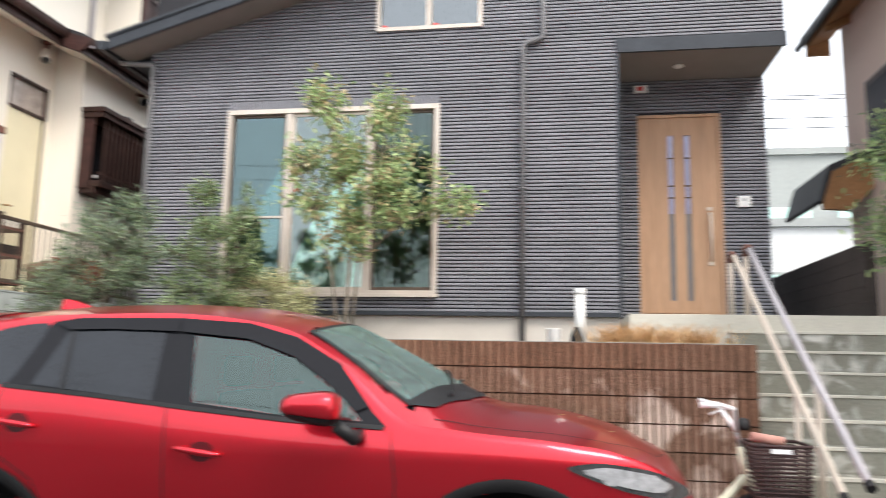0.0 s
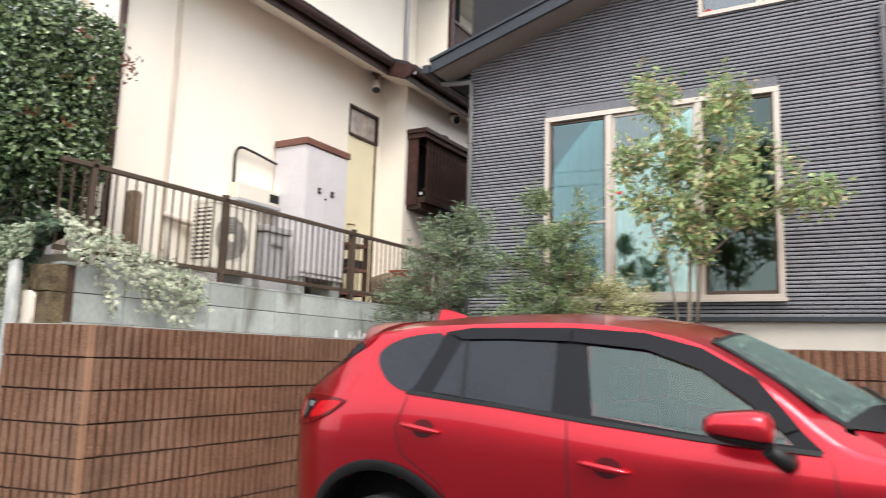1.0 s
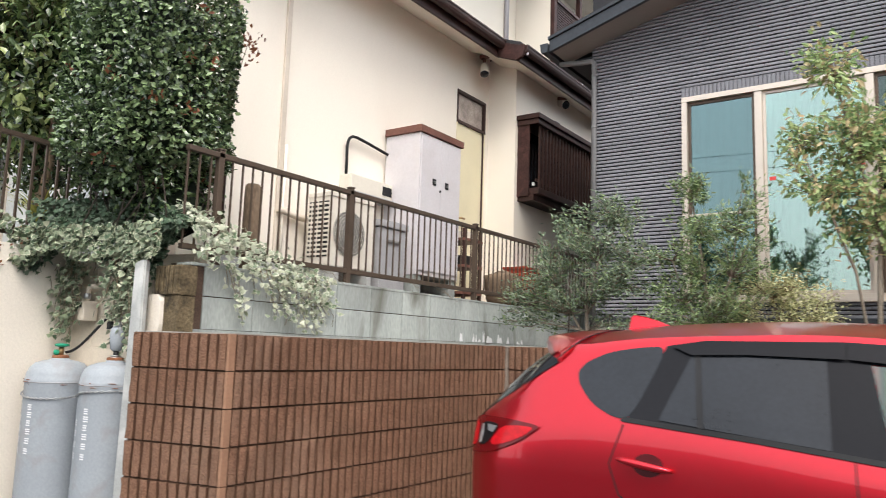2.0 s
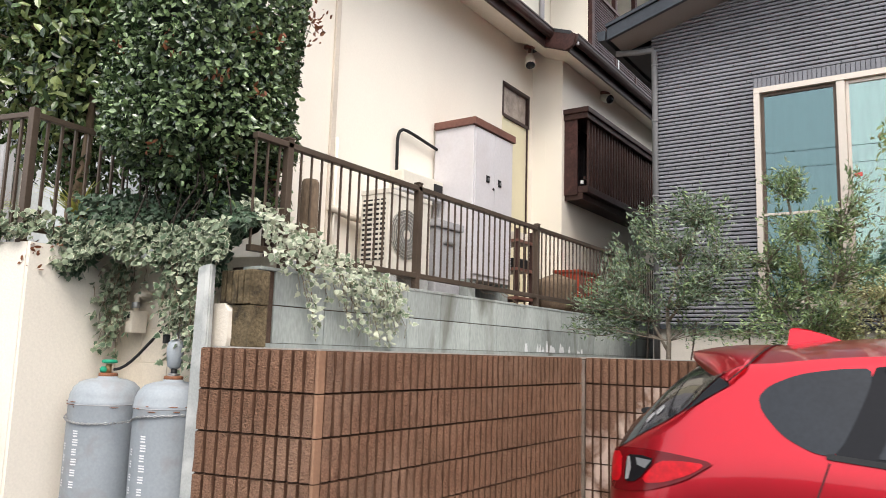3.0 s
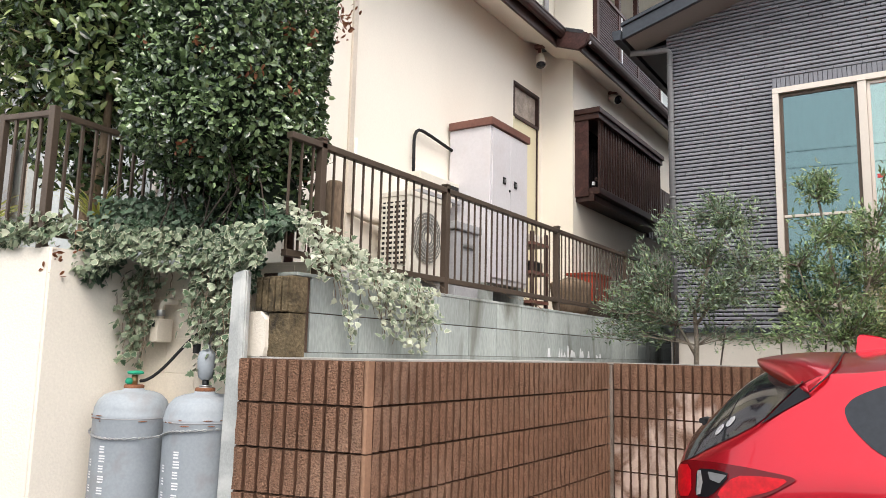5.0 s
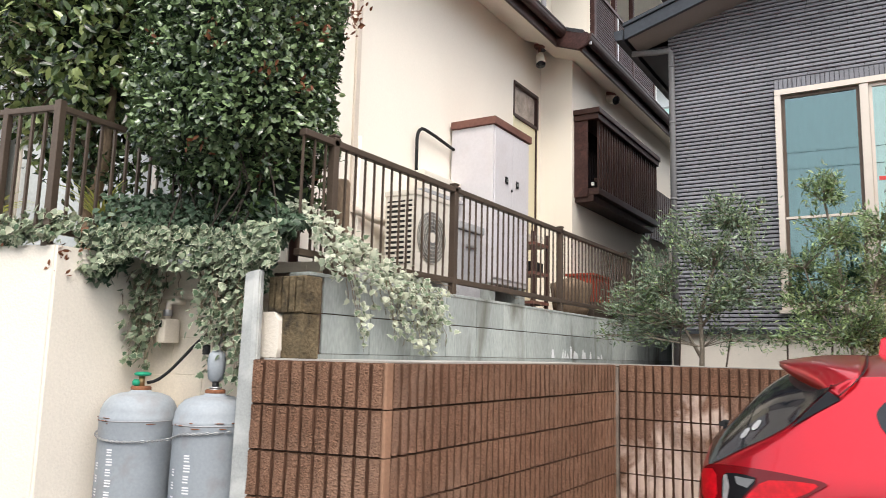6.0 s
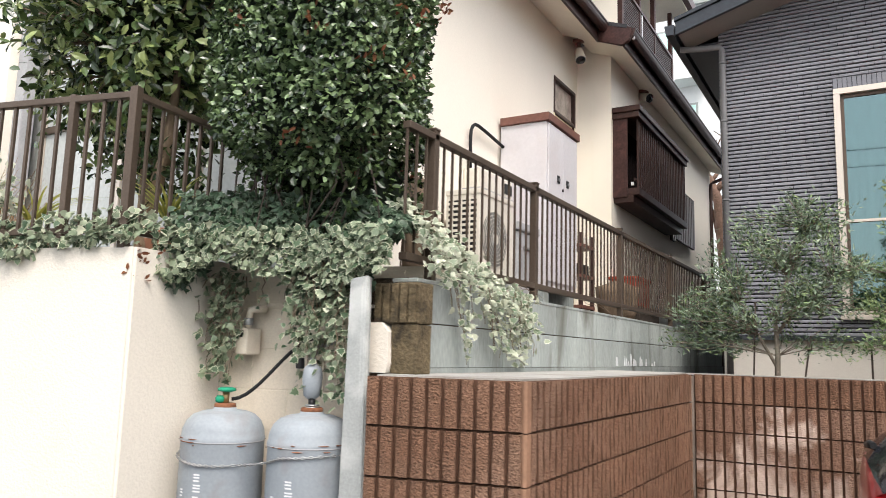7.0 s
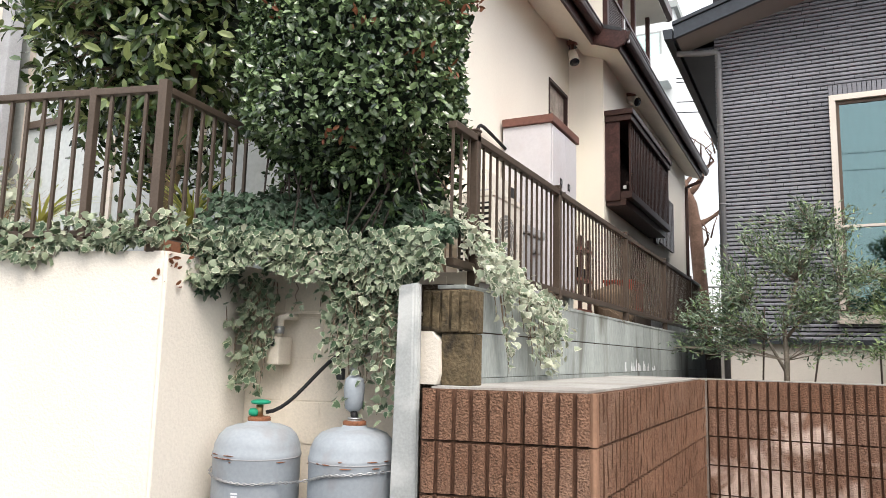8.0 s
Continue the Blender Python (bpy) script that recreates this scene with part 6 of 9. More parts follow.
# leans along the wall: runs along x, front to the right
FRX, RRX = 1.22, 0.14
wheel(FRX, HY, bike)
wheel(RRX, HY, bike)
part("fork", piped([(FRX, HY, BW), (FRX - 0.06, HY, 0.60), (HX + 0.03, HY, 0.80)], 0.016, 8), M["cream_bike"], bike)
part("head_tube", piped([(HX + 0.035, HY, 0.70), (HX, HY, 0.92)], 0.022, 12), M["cream_bike"], bike)
part("down_tube", piped([(HX + 0.03, HY, 0.76), (0.90, HY, 0.55), (0.70, HY, 0.34), (0.55, HY, 0.30)], 0.024, 10), M["cream_bike"], bike)
part("seat_tube", piped([(0.55, HY, 0.28), (0.42, HY, 0.78)], 0.018, 10), M["cream_bike"], bike)
part("chain_stay", piped([(0.55, HY, 0.29), (RRX, HY, BW)], 0.012, 8), M["cream_bike"], bike)
part("seat_stay", piped([(0.44, HY, 0.70), (RRX, HY, BW)], 0.01, 8), M["cream_bike"], bike)
sad = lathe(bmesh.new(), [(0.02, 0.78), (0.10, 0.80), (0.11, 0.84), (0.09, 0.86), (0.01, 0.87)], 16)
bmesh.ops.transform(sad, matrix=Matrix.Translation((0.40, HY, 0)) @ Matrix.Diagonal((1.3, 0.85, 1, 1)), verts=sad.verts)
part("saddle", sad, M["black"], bike)
part("stem", piped([(HX, HY, 0.92), (HX - 0.02, HY, 1.02)], 0.014, 10), M["steel"], bike)
hb = [(0.80, HY - 0.26, 1.17), (0.90, HY - 0.27, 1.175), (0.985, HY - 0.22, 1.15), (1.01, HY - 0.12, 1.06), (1.04, HY, 1.01), (1.03, HY + 0.12, 1.06), (0.98, HY + 0.22, 1.15), (0.88, HY + 0.27, 1.175)]
part("handlebar", piped(hb, 0.0135, 10), M["white_paint"], bike, "white curved handlebar")
part("grip", piped([(0.79, HY - 0.26, 1.169), (0.89, HY - 0.27, 1.176)], 0.018, 10), M["white_paint"], bike)
part("brake_lever", piped([(0.93, HY - 0.25, 1.155), (0.84, HY - 0.27, 1.12)], 0.006, 6), M["white_paint"], bike)
part("grip", piped([(1.10, HY - 0.09, 0.99), (1.28, HY - 0.10, 0.965)], 0.028, 10), M["pink_grip"], bike, "brown padded roll on the basket")
part("lamp", lathe(bmesh.new(), [(0.03, 0.0), (0.035, 0.02), (0.03, 0.06), (0.01, 0.07)], 12, (1.08, HY - 0.02, 1.02)), M["black"], bike)
bx0, bx1, by0, by1, bz0, bz1 = 1.09, 1.42, HY - 0.17, HY + 0.17, 0.66, 0.945
bk = part("basket", boxed(bx0 + 0.02, bx1 - 0.03, by0 + 0.02, by1 - 0.02, bz0, bz0 + 0.012), M["basket"], bike, "dark brown wicker basket")
for k in range(13):
    t = k / 12
    s = 1.0 - 0.09 * (1 - t)
    cx, cy = (bx0 + bx1) / 2, (by0 + by1) / 2
    hx, hy, zz = s * (bx1 - bx0) / 2, s * (by1 - by0) / 2, bz0 + t * (bz1 - bz0)
    r = 0.011 if k == 12 else 0.0065
    part("band", piped([(cx - hx, cy - hy, zz), (cx + hx, cy - hy, zz), (cx + hx, cy + hy, zz), (cx - hx, cy + hy, zz), (cx - hx, cy - hy, zz)], r, 5), M["basket"], bk)
for k in range(10):
    xx = bx0 + 0.02 + k * (bx1 - bx0 - 0.04) / 9
    part("stake", piped([(xx * 0.93 + 0.07 * 1.255, by0 + 0.016, bz0), (xx, by0, bz1)], 0.006, 5), M["basket"], bk)
    part("stake", piped([(xx * 0.93 + 0.07 * 1.255, by1 - 0.016, bz0), (xx, by1, bz1)], 0.006, 5), M["basket"], bk)
part("label_plate", boxed(1.19, 1.30, by0 - 0.013, by0 - 0.009, 0.905, 0.93), M["white_paint"], bike)

# ---- plants ----
IVY_OUT = [(-0.02, 0.0), (0.02, 0.22), (0.16, 0.46), (0.34, 0.30), (0.55, 0.36), (0.66, 0.17), (1.0, 0.0), (0.66, -0.17), (0.55, -0.36), (0.34, -0.30), (0.16, -0.46), (0.02, -0.22)]
IVY_T = [(0.36, 0, 0.03)] + [(x, y, -0.05 * abs(y) - 0.05 * x * x) for x, y in IVY_OUT] + [(0.36, 0, 0.042)] + [(0.36 + (x - 0.36) * 0.86, y * 0.83, -0.03 * abs(y) - 0.03 * x * x + 0.022) for x, y in IVY_OUT]
n_ = len(IVY_OUT)
IVY_F = [(0, 1 + k, 1 + (k + 1) % n_) for k in range(n_)] + [(n_ + 1, n_ + 2 + k, n_ + 2 + (k + 1) % n_) for k in range(n_)]
IVY_S = [0] * n_ + [1] * n_


def ivy_sheet(parent, pts, normals, size, mats, hang=0.7):
    n = len(pts)
    d = np.array([(0, 0, -hang)] * n) + spread(n, 0.45) + 0.35 * np.array(normals)
    nr = np.array(normals) + spread(n, 0.55) + np.array((0, 0, 0.25))
    leaves("leaf", IVY_T, IVY_F, pts, d, nr, rng.uniform(size * 0.6, size * 1.3, n), mats, parent, IVY_S)


def stems(parent, lines, r, mat, name="stem"):
    bm = bmesh.new()
    for ln in lines:
        tube(bm, ln, [r * (1 - 0.6 * i / len(ln)) for i in range(len(ln))], 5)
    ob = part(name, bm, mat, parent)
    ob["kind"] = "stuff"


ivy = thing("ivy", "variegated ivy covering the wall top and hanging over the cylinders", "ivy", (-6.0, 3.0, 2.08))
P, Nn = [], []
# over the edge of the retaining wall
for _ in range(2900):
    s = rng.uniform(0.02, 2.6)
    b = C0 + cd * s
    up = rng.uniform(0, 1)
    out = rng.uniform(-0.02, 0.07)
    z_ = 2.082 + 0.16 * up + 0.03 * math.sin(s * 7) + 0.02 * math.sin(s * 17)
    depth = -out + 0.25 * up * rng.uniform(0, 1)
    P.append((b.x + 0.234 * depth, b.y + 0.97 * depth, z_))
    Nn.append((0.2, -0.8, 0.5))
ivy_sheet(ivy, P, Nn, 0.041, [M["ivy_out"], M["ivy_in"]])
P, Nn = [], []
# mass under the clipped bush, its leaf colours darkened for the bush's shade
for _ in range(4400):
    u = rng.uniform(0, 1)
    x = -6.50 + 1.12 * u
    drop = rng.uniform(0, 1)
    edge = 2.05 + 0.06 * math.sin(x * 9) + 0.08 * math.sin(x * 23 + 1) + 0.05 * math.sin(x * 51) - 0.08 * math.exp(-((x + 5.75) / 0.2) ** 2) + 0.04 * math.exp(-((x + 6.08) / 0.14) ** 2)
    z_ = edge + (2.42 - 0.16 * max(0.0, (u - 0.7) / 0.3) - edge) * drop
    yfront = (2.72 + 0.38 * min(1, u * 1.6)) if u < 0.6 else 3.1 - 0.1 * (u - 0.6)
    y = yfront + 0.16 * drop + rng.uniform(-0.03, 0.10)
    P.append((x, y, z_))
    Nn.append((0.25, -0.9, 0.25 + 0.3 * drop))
ivy_sheet(ivy, P, Nn, 0.043, [M["ivy_shade_out"], M["ivy_shade_in"]])
P, Nn = [], []
for _ in range(1100):
    u = rng.uniform(0, 1)
    x = -6.45 + 1.10 * u
    low = 1.99 + 0.04 * math.sin(x * 17) + 0.06 * math.exp(-((x + 6.08) / 0.14) ** 2)
    z_ = low + (2.22 - low) * rng.uniform(0, 1) ** 1.3
    y = ((2.70 + 0.36 * min(1, u * 1.6)) if u < 0.6 else 3.05 - 0.1 * (u - 0.6)) + rng.uniform(-0.04, 0.02)
    P.append((x, y, z_))
    Nn.append((0.2, -0.9, 0.3))
ivy_sheet(ivy, P, Nn, 0.041, [M["ivy_out"], M["ivy_in"]])


def strands(parent, starts, size, mats, density=1.0, wander=0.03):
    P, Nn, L = [], [], []
    for (x, y, z0, z1) in starts:
        pts = []
        px, py = x, y
        steps = max(4, int((z0 - z1) / 0.04))
        for i in range(steps + 1):
            zz = z0 + (z1 - z0) * i / steps
            pts.append((px, py, zz))
            for _ in range(rng.poisson(1.5 * density)):
                P.append((px + rng.normal(0, 0.03), py + rng.normal(-0.01, 0.02), zz + rng.normal(0, 0.02)))
                Nn.append((rng.normal(0, 0.3), -1, 0.35))
            px += rng.normal(0, wander * 0.5)
            py += rng.normal(0, 0.006)
        L.append(pts)
    ivy_sheet(parent, P, Nn, size, mats)
    stems(parent, L, 0.003, M["bark"])


S1 = [(-6.45 + rng.uniform(0, 0.19), 3.05 + rng.uniform(-0.05, 0.05), 2.0, rng.uniform(1.47, 1.80)) for _ in range(16)]
S2 = [(-5.92 + rng.uniform(0, 0.36), 3.09 + rng.uniform(-0.06, 0.05), 2.05, rng.uniform(1.38, 1.8)) for _ in range(22)]
S3 = [(-6.45 + rng.uniform(0, 0.9), 3.09, 2.0, rng.uniform(1.82, 1.92)) for _ in range(10)]
strands(ivy, S1, 0.039, [M["ivy_out"], M["ivy_in"]], 1.7)
strands(ivy, S2, 0.039, [M["ivy_out"], M["ivy_in"]], 1.7)
strands(ivy, S3, 0.039, [M["ivy_out"], M["ivy_in"]], 1.2)

spill = thing("ivy", "pale variegated ivy spilling through the fence over the grey wall", "ivy", (-5.35, 3.8, 1.98))
P, Nn = [], []
for _ in range(1000):
    s = rng.uniform(0, 1) ** 1.25
    y = 3.22 + 1.25 * s
    crest = 2.34 - 0.35 * s
    t = rng.uniform(0, 1)
    x = -5.50 + 0.28 * t + 0.03 * rng.normal()
    z_ = crest - 0.34 * t * t * (1 - 0.3 * s) + 0.03 * rng.normal()
    P.append((x, y, max(z_, 1.93 if x < -5.36 else 1.7)))
    Nn.append((0.7, -0.5, 0.6))
ivy_sheet(spill, P, Nn, 0.041, [M["ivy_pale_out"], M["ivy_pale_in"]], 0.5)
S = [(-5.315 + rng.uniform(0, 0.06), 3.38 + 1.02 * rng.uniform(0, 1), 2.0, 0) for _ in range(26)]
S = [(x, y, z0, 1.57 + 0.14 * rng.uniform(0, 1) + (0.18 if rng.uniform(0, 1) < 0.35 else 0)) for x, y, z0, _ in S]
P, Nn, L = [], [], []
for (x, y, z0, z1) in S:
    pts = []
    st = int((z0 - z1) / 0.035)
    yy = y
    for i in range(st + 1):
        zz = z0 + (z1 - z0) * i / st
        pts.append((x, yy, zz))
        for _ in range(rng.poisson(1.5)):
            P.append((x + abs(rng.normal(0, 0.02)), yy + rng.normal(0, 0.03), zz))
            Nn.append((1, rng.normal(-0.3, 0.3), 0.35))
        yy += rng.normal(0.012, 0.012)
    L.append(pts)
ivy_sheet(spill, P, Nn, 0.039, [M["ivy_pale_out"], M["ivy_pale_in"]])
stems(spill, L, 0.0028, M["bark"])
L = []
for _ in range(5):
    y = rng.uniform(4.2, 6.4)
    p = Vector((-5.38, y, 2.06))
    ln = []
    for i in range(6):
        ln.append(tuple(p))
        p += Vector((0.02, rng.uniform(0.01, 0.05), rng.uniform(-0.035, 0.01)))
    L.append(ln)
stems(spill, L, 0.002, M["bark"])

# reddish dead leaves at the wall's corner, pale leaves climbing the fence
q = np.array((-6.44, 2.60, 2.03)) + spread(46, 1.0) * np.array((0.035, 0.03, 0.05))
leaves("dead_leaf", *OVAL, q, spread(46) + np.array((0, 0, -0.8)), spread(46, 0.5) + np.array((0.3, -1, 0.2)), rng.uniform(0.025, 0.045, 46), M["camellia_dead"], ivy)
q = np.array((-7.42, 2.45, 2.36)) + spread(170, 1.0) * np.array((0.09, 0.05, 0.09))
ivy_sheet(ivy, q, np.tile((0.2, -0.8, 0.5), (170, 1)), 0.046, [M["ivy_pale_out"], M["ivy_pale_in"]])

# ---- clipped evergreen ----
bush = thing("clipped_camellia", "tall clipped evergreen bush with glossy dark leaves", "bush", (-5.95, 3.25, 2.1))
BC, BH = np.array((-5.93, 3.24)), np.array((0.47, 0.47))
BZ0, BZ1 = 2.47, 3.92


def bush_shell(n, shrink=1.0):
    a0 = np.linspace(0, 2 * math.pi, 2001)
    e = 0.55
    x0, y0 = np.sign(np.cos(a0)) * np.abs(np.cos(a0)) ** e, np.sign(np.sin(a0)) * np.abs(np.sin(a0)) ** e
    run = np.concatenate([[0], np.cumsum(np.hypot(np.diff(x0), np.diff(y0)))])
    s_ = rng.uniform(0, run[-1], n)
    cx, cy = np.interp(s_, run, x0), np.interp(s_, run, y0)
    a = np.arctan2(cy, cx)
    t = rng.uniform(0, 1, n)
    zz = BZ0 + (BZ1 - BZ0) * t
    prof = np.minimum(1, 0.44 + 4.0 * np.clip(t, 0, 0.14)) * np.minimum(1, 0.80 + 2.5 * np.clip(1 - t, 0, 0.08))
    lump = 1 + 0.045 * np.sin(3 * a + 5 * zz) + 0.035 * np.sin(7 * a - 4 * zz) + 0.02 * rng.normal(size=n)
    r = prof * lump * shrink
    p = np.stack([BC[0] + BH[0] * cx * r, BC[1] + BH[1] * cy * r, zz], 1)
    nr = np.stack([np.sign(cx) * np.abs(cx) ** 3, np.sign(cy) * np.abs(cy) ** 3, np.where(t < 0.1, -0.5, np.where(t > 0.93, 0.9, 0.1))], 1)
    return p, nr


p1, n1 = bush_shell(19500)
tops = rng.uniform(-1, 1, (1200, 2)) * BH * 0.9
p2 = np.stack([BC[0] + tops[:, 0], BC[1] + tops[:, 1], BZ1 - 0.02 + 0.04 * rng.normal(size=1200)], 1)
p3 = np.stack([BC[0] + tops[:700, 0] * 0.8, BC[1] + tops[:700, 1] * 0.8, BZ0 + 0.02 + 0.05 * rng.normal(size=700)], 1)
pp = np.concatenate([p1, p2, p3])
nn2 = np.concatenate([n1, np.tile((0, 0, 1.0), (1200, 1)), np.tile((0, 0, -0.7), (700, 1))])
pp = pp - nn2 * np.abs(rng.normal(0, 0.045, len(pp)))[:, None]
d = 0.45 * nn2 + spread(len(pp), 0.6) + np.array((0, 0, -0.1))
leaves("leaf", *ROUND, pp, d, nn2 + spread(len(pp), 0.55) + np.array((0, 0, 0.45)), rng.uniform(0.027, 0.050, len(pp)), M["camellia"], bush)
k = 260
clump = np.repeat(rng.integers(0, 9500, 26), 10)
pq = p1[clump] + spread(k, 0.03)
leaves("dead_leaf", *OVAL, pq, spread(k), n1[clump] + spread(k, 0.5), rng.uniform(0.03, 0.05, k), M["camellia_dead"], bush)
# Near-black lump inside the bush: painted shade for the gaps between leaves.
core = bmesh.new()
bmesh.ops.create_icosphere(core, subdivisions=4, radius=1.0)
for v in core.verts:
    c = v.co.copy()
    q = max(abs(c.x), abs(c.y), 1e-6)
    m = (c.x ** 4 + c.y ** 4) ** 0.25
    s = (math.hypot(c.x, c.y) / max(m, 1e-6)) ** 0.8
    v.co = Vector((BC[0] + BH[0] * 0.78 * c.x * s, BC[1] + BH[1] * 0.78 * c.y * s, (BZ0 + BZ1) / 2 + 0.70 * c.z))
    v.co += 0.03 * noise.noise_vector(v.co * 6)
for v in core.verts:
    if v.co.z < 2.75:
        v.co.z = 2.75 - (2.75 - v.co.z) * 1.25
part("foliage_core", core, shade("leaf_gap_shade", (0.010, 0.016, 0.009), 0.9, vary=0.5, scale=12, fine=60, bump=0.6), bush)
trk = bmesh.new()
for k in range(5):
    a = k * 1.3
    tube(trk, [(-5.93 + 0.05 * math.cos(a), 3.36 + 0.04 * math.sin(a), 2.0), (-5.93 + 0.12 * math.cos(a), 3.36 + 0.10 * math.sin(a), 2.3), (-5.93 + 0.25 * math.cos(a), 3.3 + 0.2 * math.sin(a), 2.65)], [0.03, 0.024, 0.012], 7)
part("trunk", trk, M["bark"], bush)
# Second dark lump, added to block light and darken the space below.
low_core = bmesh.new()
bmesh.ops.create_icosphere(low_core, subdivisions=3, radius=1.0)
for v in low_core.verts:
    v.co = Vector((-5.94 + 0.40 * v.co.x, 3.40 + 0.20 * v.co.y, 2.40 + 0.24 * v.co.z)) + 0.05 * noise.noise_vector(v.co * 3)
part("foliage_core", low_core, bpy.data.materials["leaf_gap_shade"], bush)
# leaves and twigs hanging below the clipped part, coloured darker for its shade
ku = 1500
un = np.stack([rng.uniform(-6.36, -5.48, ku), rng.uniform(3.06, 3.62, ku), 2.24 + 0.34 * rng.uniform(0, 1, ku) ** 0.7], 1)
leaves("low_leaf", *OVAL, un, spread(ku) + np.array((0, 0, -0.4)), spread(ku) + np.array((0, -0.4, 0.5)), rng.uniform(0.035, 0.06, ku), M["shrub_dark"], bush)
stems(bush, [[(x, y, 2.62), (x + rng.normal(0, 0.05), y + rng.normal(0, 0.04), 2.42), (x + rng.normal(0, 0.1), y + rng.normal(0, 0.06), 2.2)] for x, y in zip(rng.uniform(-6.3, -5.55, 40), rng.uniform(3.0, 3.5, 40))], 0.006, M["stake"], "low_twig")
# sprig with reddish leaves at the back
spr = thing("red_sprig", "small twig with reddish brown leaves beside the bush", "twig", (-5.75, 3.75, 2.4))
stems(spr, [[(-5.75, 3.70, 2.0), (-5.72, 3.72, 2.9), (-5.66, 3.74, 3.42), (-5.59, 3.76, 3.66)]], 0.005, M["bark"])
q = np.array((-5.59, 3.76, 3.63)) + spread(60, 0.05)
leaves("leaf", *OVAL, q, spread(60), spread(60), rng.uniform(0.03, 0.05, 60), M["camellia_dead"], spr)

# ---- broad-leaved shrub behind the left fence ----
shr = thing("evergreen_shrub", "broad-leaved yellow-green shrub leaning over the fence", "shrub", (-7.25, 3.2, 2.1))
cl = []
for _ in range(170):
    v = spread(1)[0]
    v /= np.linalg.norm(v)
    cl.append(np.array((-7.33, 3.15, 3.62)) + v * np.array((0.86, 0.60, 0.78)) * rng.uniform(0.5, 1.0))
P, D, Nn, L = [], [], [], []
for c in cl:
    if c[2] < 2.86:
        continue
    outd = c - np.array((-7.33, 3.2, 3.5))
    outd /= np.linalg.norm(outd)
    L.append([tuple(c - outd * 0.45 + np.array((0, 0, -0.12))), tuple(c - outd * 0.2), tuple(c + outd * 0.04)])
    for _ in range(52):
        v = outd * 0.5 + spread(1, 0.6)[0]
        P.append(c + spread(1, 0.095)[0])
        D.append(v + np.array((0, 0, -0.25)))
        Nn.append(outd * 0.7 + np.array((0, -0.3, 0.7)) + spread(1, 0.35)[0])
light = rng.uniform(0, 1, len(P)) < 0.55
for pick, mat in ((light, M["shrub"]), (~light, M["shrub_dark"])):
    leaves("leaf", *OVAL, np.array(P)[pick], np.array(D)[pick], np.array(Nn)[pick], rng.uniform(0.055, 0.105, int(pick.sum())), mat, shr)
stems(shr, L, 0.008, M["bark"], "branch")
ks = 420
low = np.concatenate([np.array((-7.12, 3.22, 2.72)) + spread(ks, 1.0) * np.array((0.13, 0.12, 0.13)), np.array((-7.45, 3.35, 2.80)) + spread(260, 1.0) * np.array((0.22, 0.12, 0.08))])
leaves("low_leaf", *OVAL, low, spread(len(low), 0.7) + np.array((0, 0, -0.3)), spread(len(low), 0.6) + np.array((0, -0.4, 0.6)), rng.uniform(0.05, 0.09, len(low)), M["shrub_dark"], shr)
part("trunk", piped([(-7.25, 3.25, 2.0), (-7.22, 3.22, 2.5), (-7.28, 3.2, 2.9), (-7.33, 3.2, 3.4)], [0.07, 0.055, 0.05, 0.03], 10), M["bark"], shr)
part("limb", piped([(-7.22, 3.22, 2.4), (-7.0, 3.15, 2.75), (-6.9, 3.1, 3.2)], [0.045, 0.035, 0.02], 8), M["bark"], shr)
# Solid dark filling paints the shade deep in the shrub.
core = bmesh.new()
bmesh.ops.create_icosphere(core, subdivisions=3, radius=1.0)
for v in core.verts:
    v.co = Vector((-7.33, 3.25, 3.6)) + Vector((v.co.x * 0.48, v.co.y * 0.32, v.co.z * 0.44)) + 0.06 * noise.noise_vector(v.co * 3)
part("foliage_core", core, bpy.data.materials["leaf_gap_shade"], shr)

# strap-leaved plants and pots behind the left fence
for (gx, gy, lab) in ((-7.55, 2.75, "clump of yellow-green strap leaves in a pot"), (-6.75, 3.0, "clump of green strap leaves behind the fence")):
    cl = thing("strap_plant", lab, "plant", (gx, gy, 2.08))
    part("pot", lathe(bmesh.new(), [(0.09, 2.08), (0.12, 2.2), (0.13, 2.24), (0.12, 2.245), (0.02, 2.25)], 18, (gx, gy, 0)), M["terracotta"], cl)
    bm = bmesh.new()
    for k in range(46):
        a, l_ = rng.uniform(0, 2 * math.pi), rng.uniform(0.3, 0.55)
        pv = None
        w_ = rng.uniform(0.008, 0.014)
        ring_ = []
        for i in range(6):
            t = i / 5
            r_ = l_ * (0.15 * t + 0.55 * t * t)
            zz = 2.22 + l_ * (0.95 * t - 0.45 * t * t)
            c = Vector((gx + r_ * math.cos(a), gy + r_ * math.sin(a), zz))
            s_ = Vector((-math.sin(a), math.cos(a), 0)) * w_ * (1 - t * 0.85)
            ring_.append((bm.verts.new(c - s_), bm.verts.new(c + s_)))
        for a_, b_ in zip(ring_, ring_[1:]):
            bm.faces.new((a_[0], a_[1], b_[1], b_[0]))
    ob = part("foliage", bm, M["grass"], cl)
    ob["kind"] = "stuff"
tuft = thing("dry_grass", "tall brown dry grass behind the bronze fence", "grass", (-8.55, 3.0, 2.05))
bm = bmesh.new()
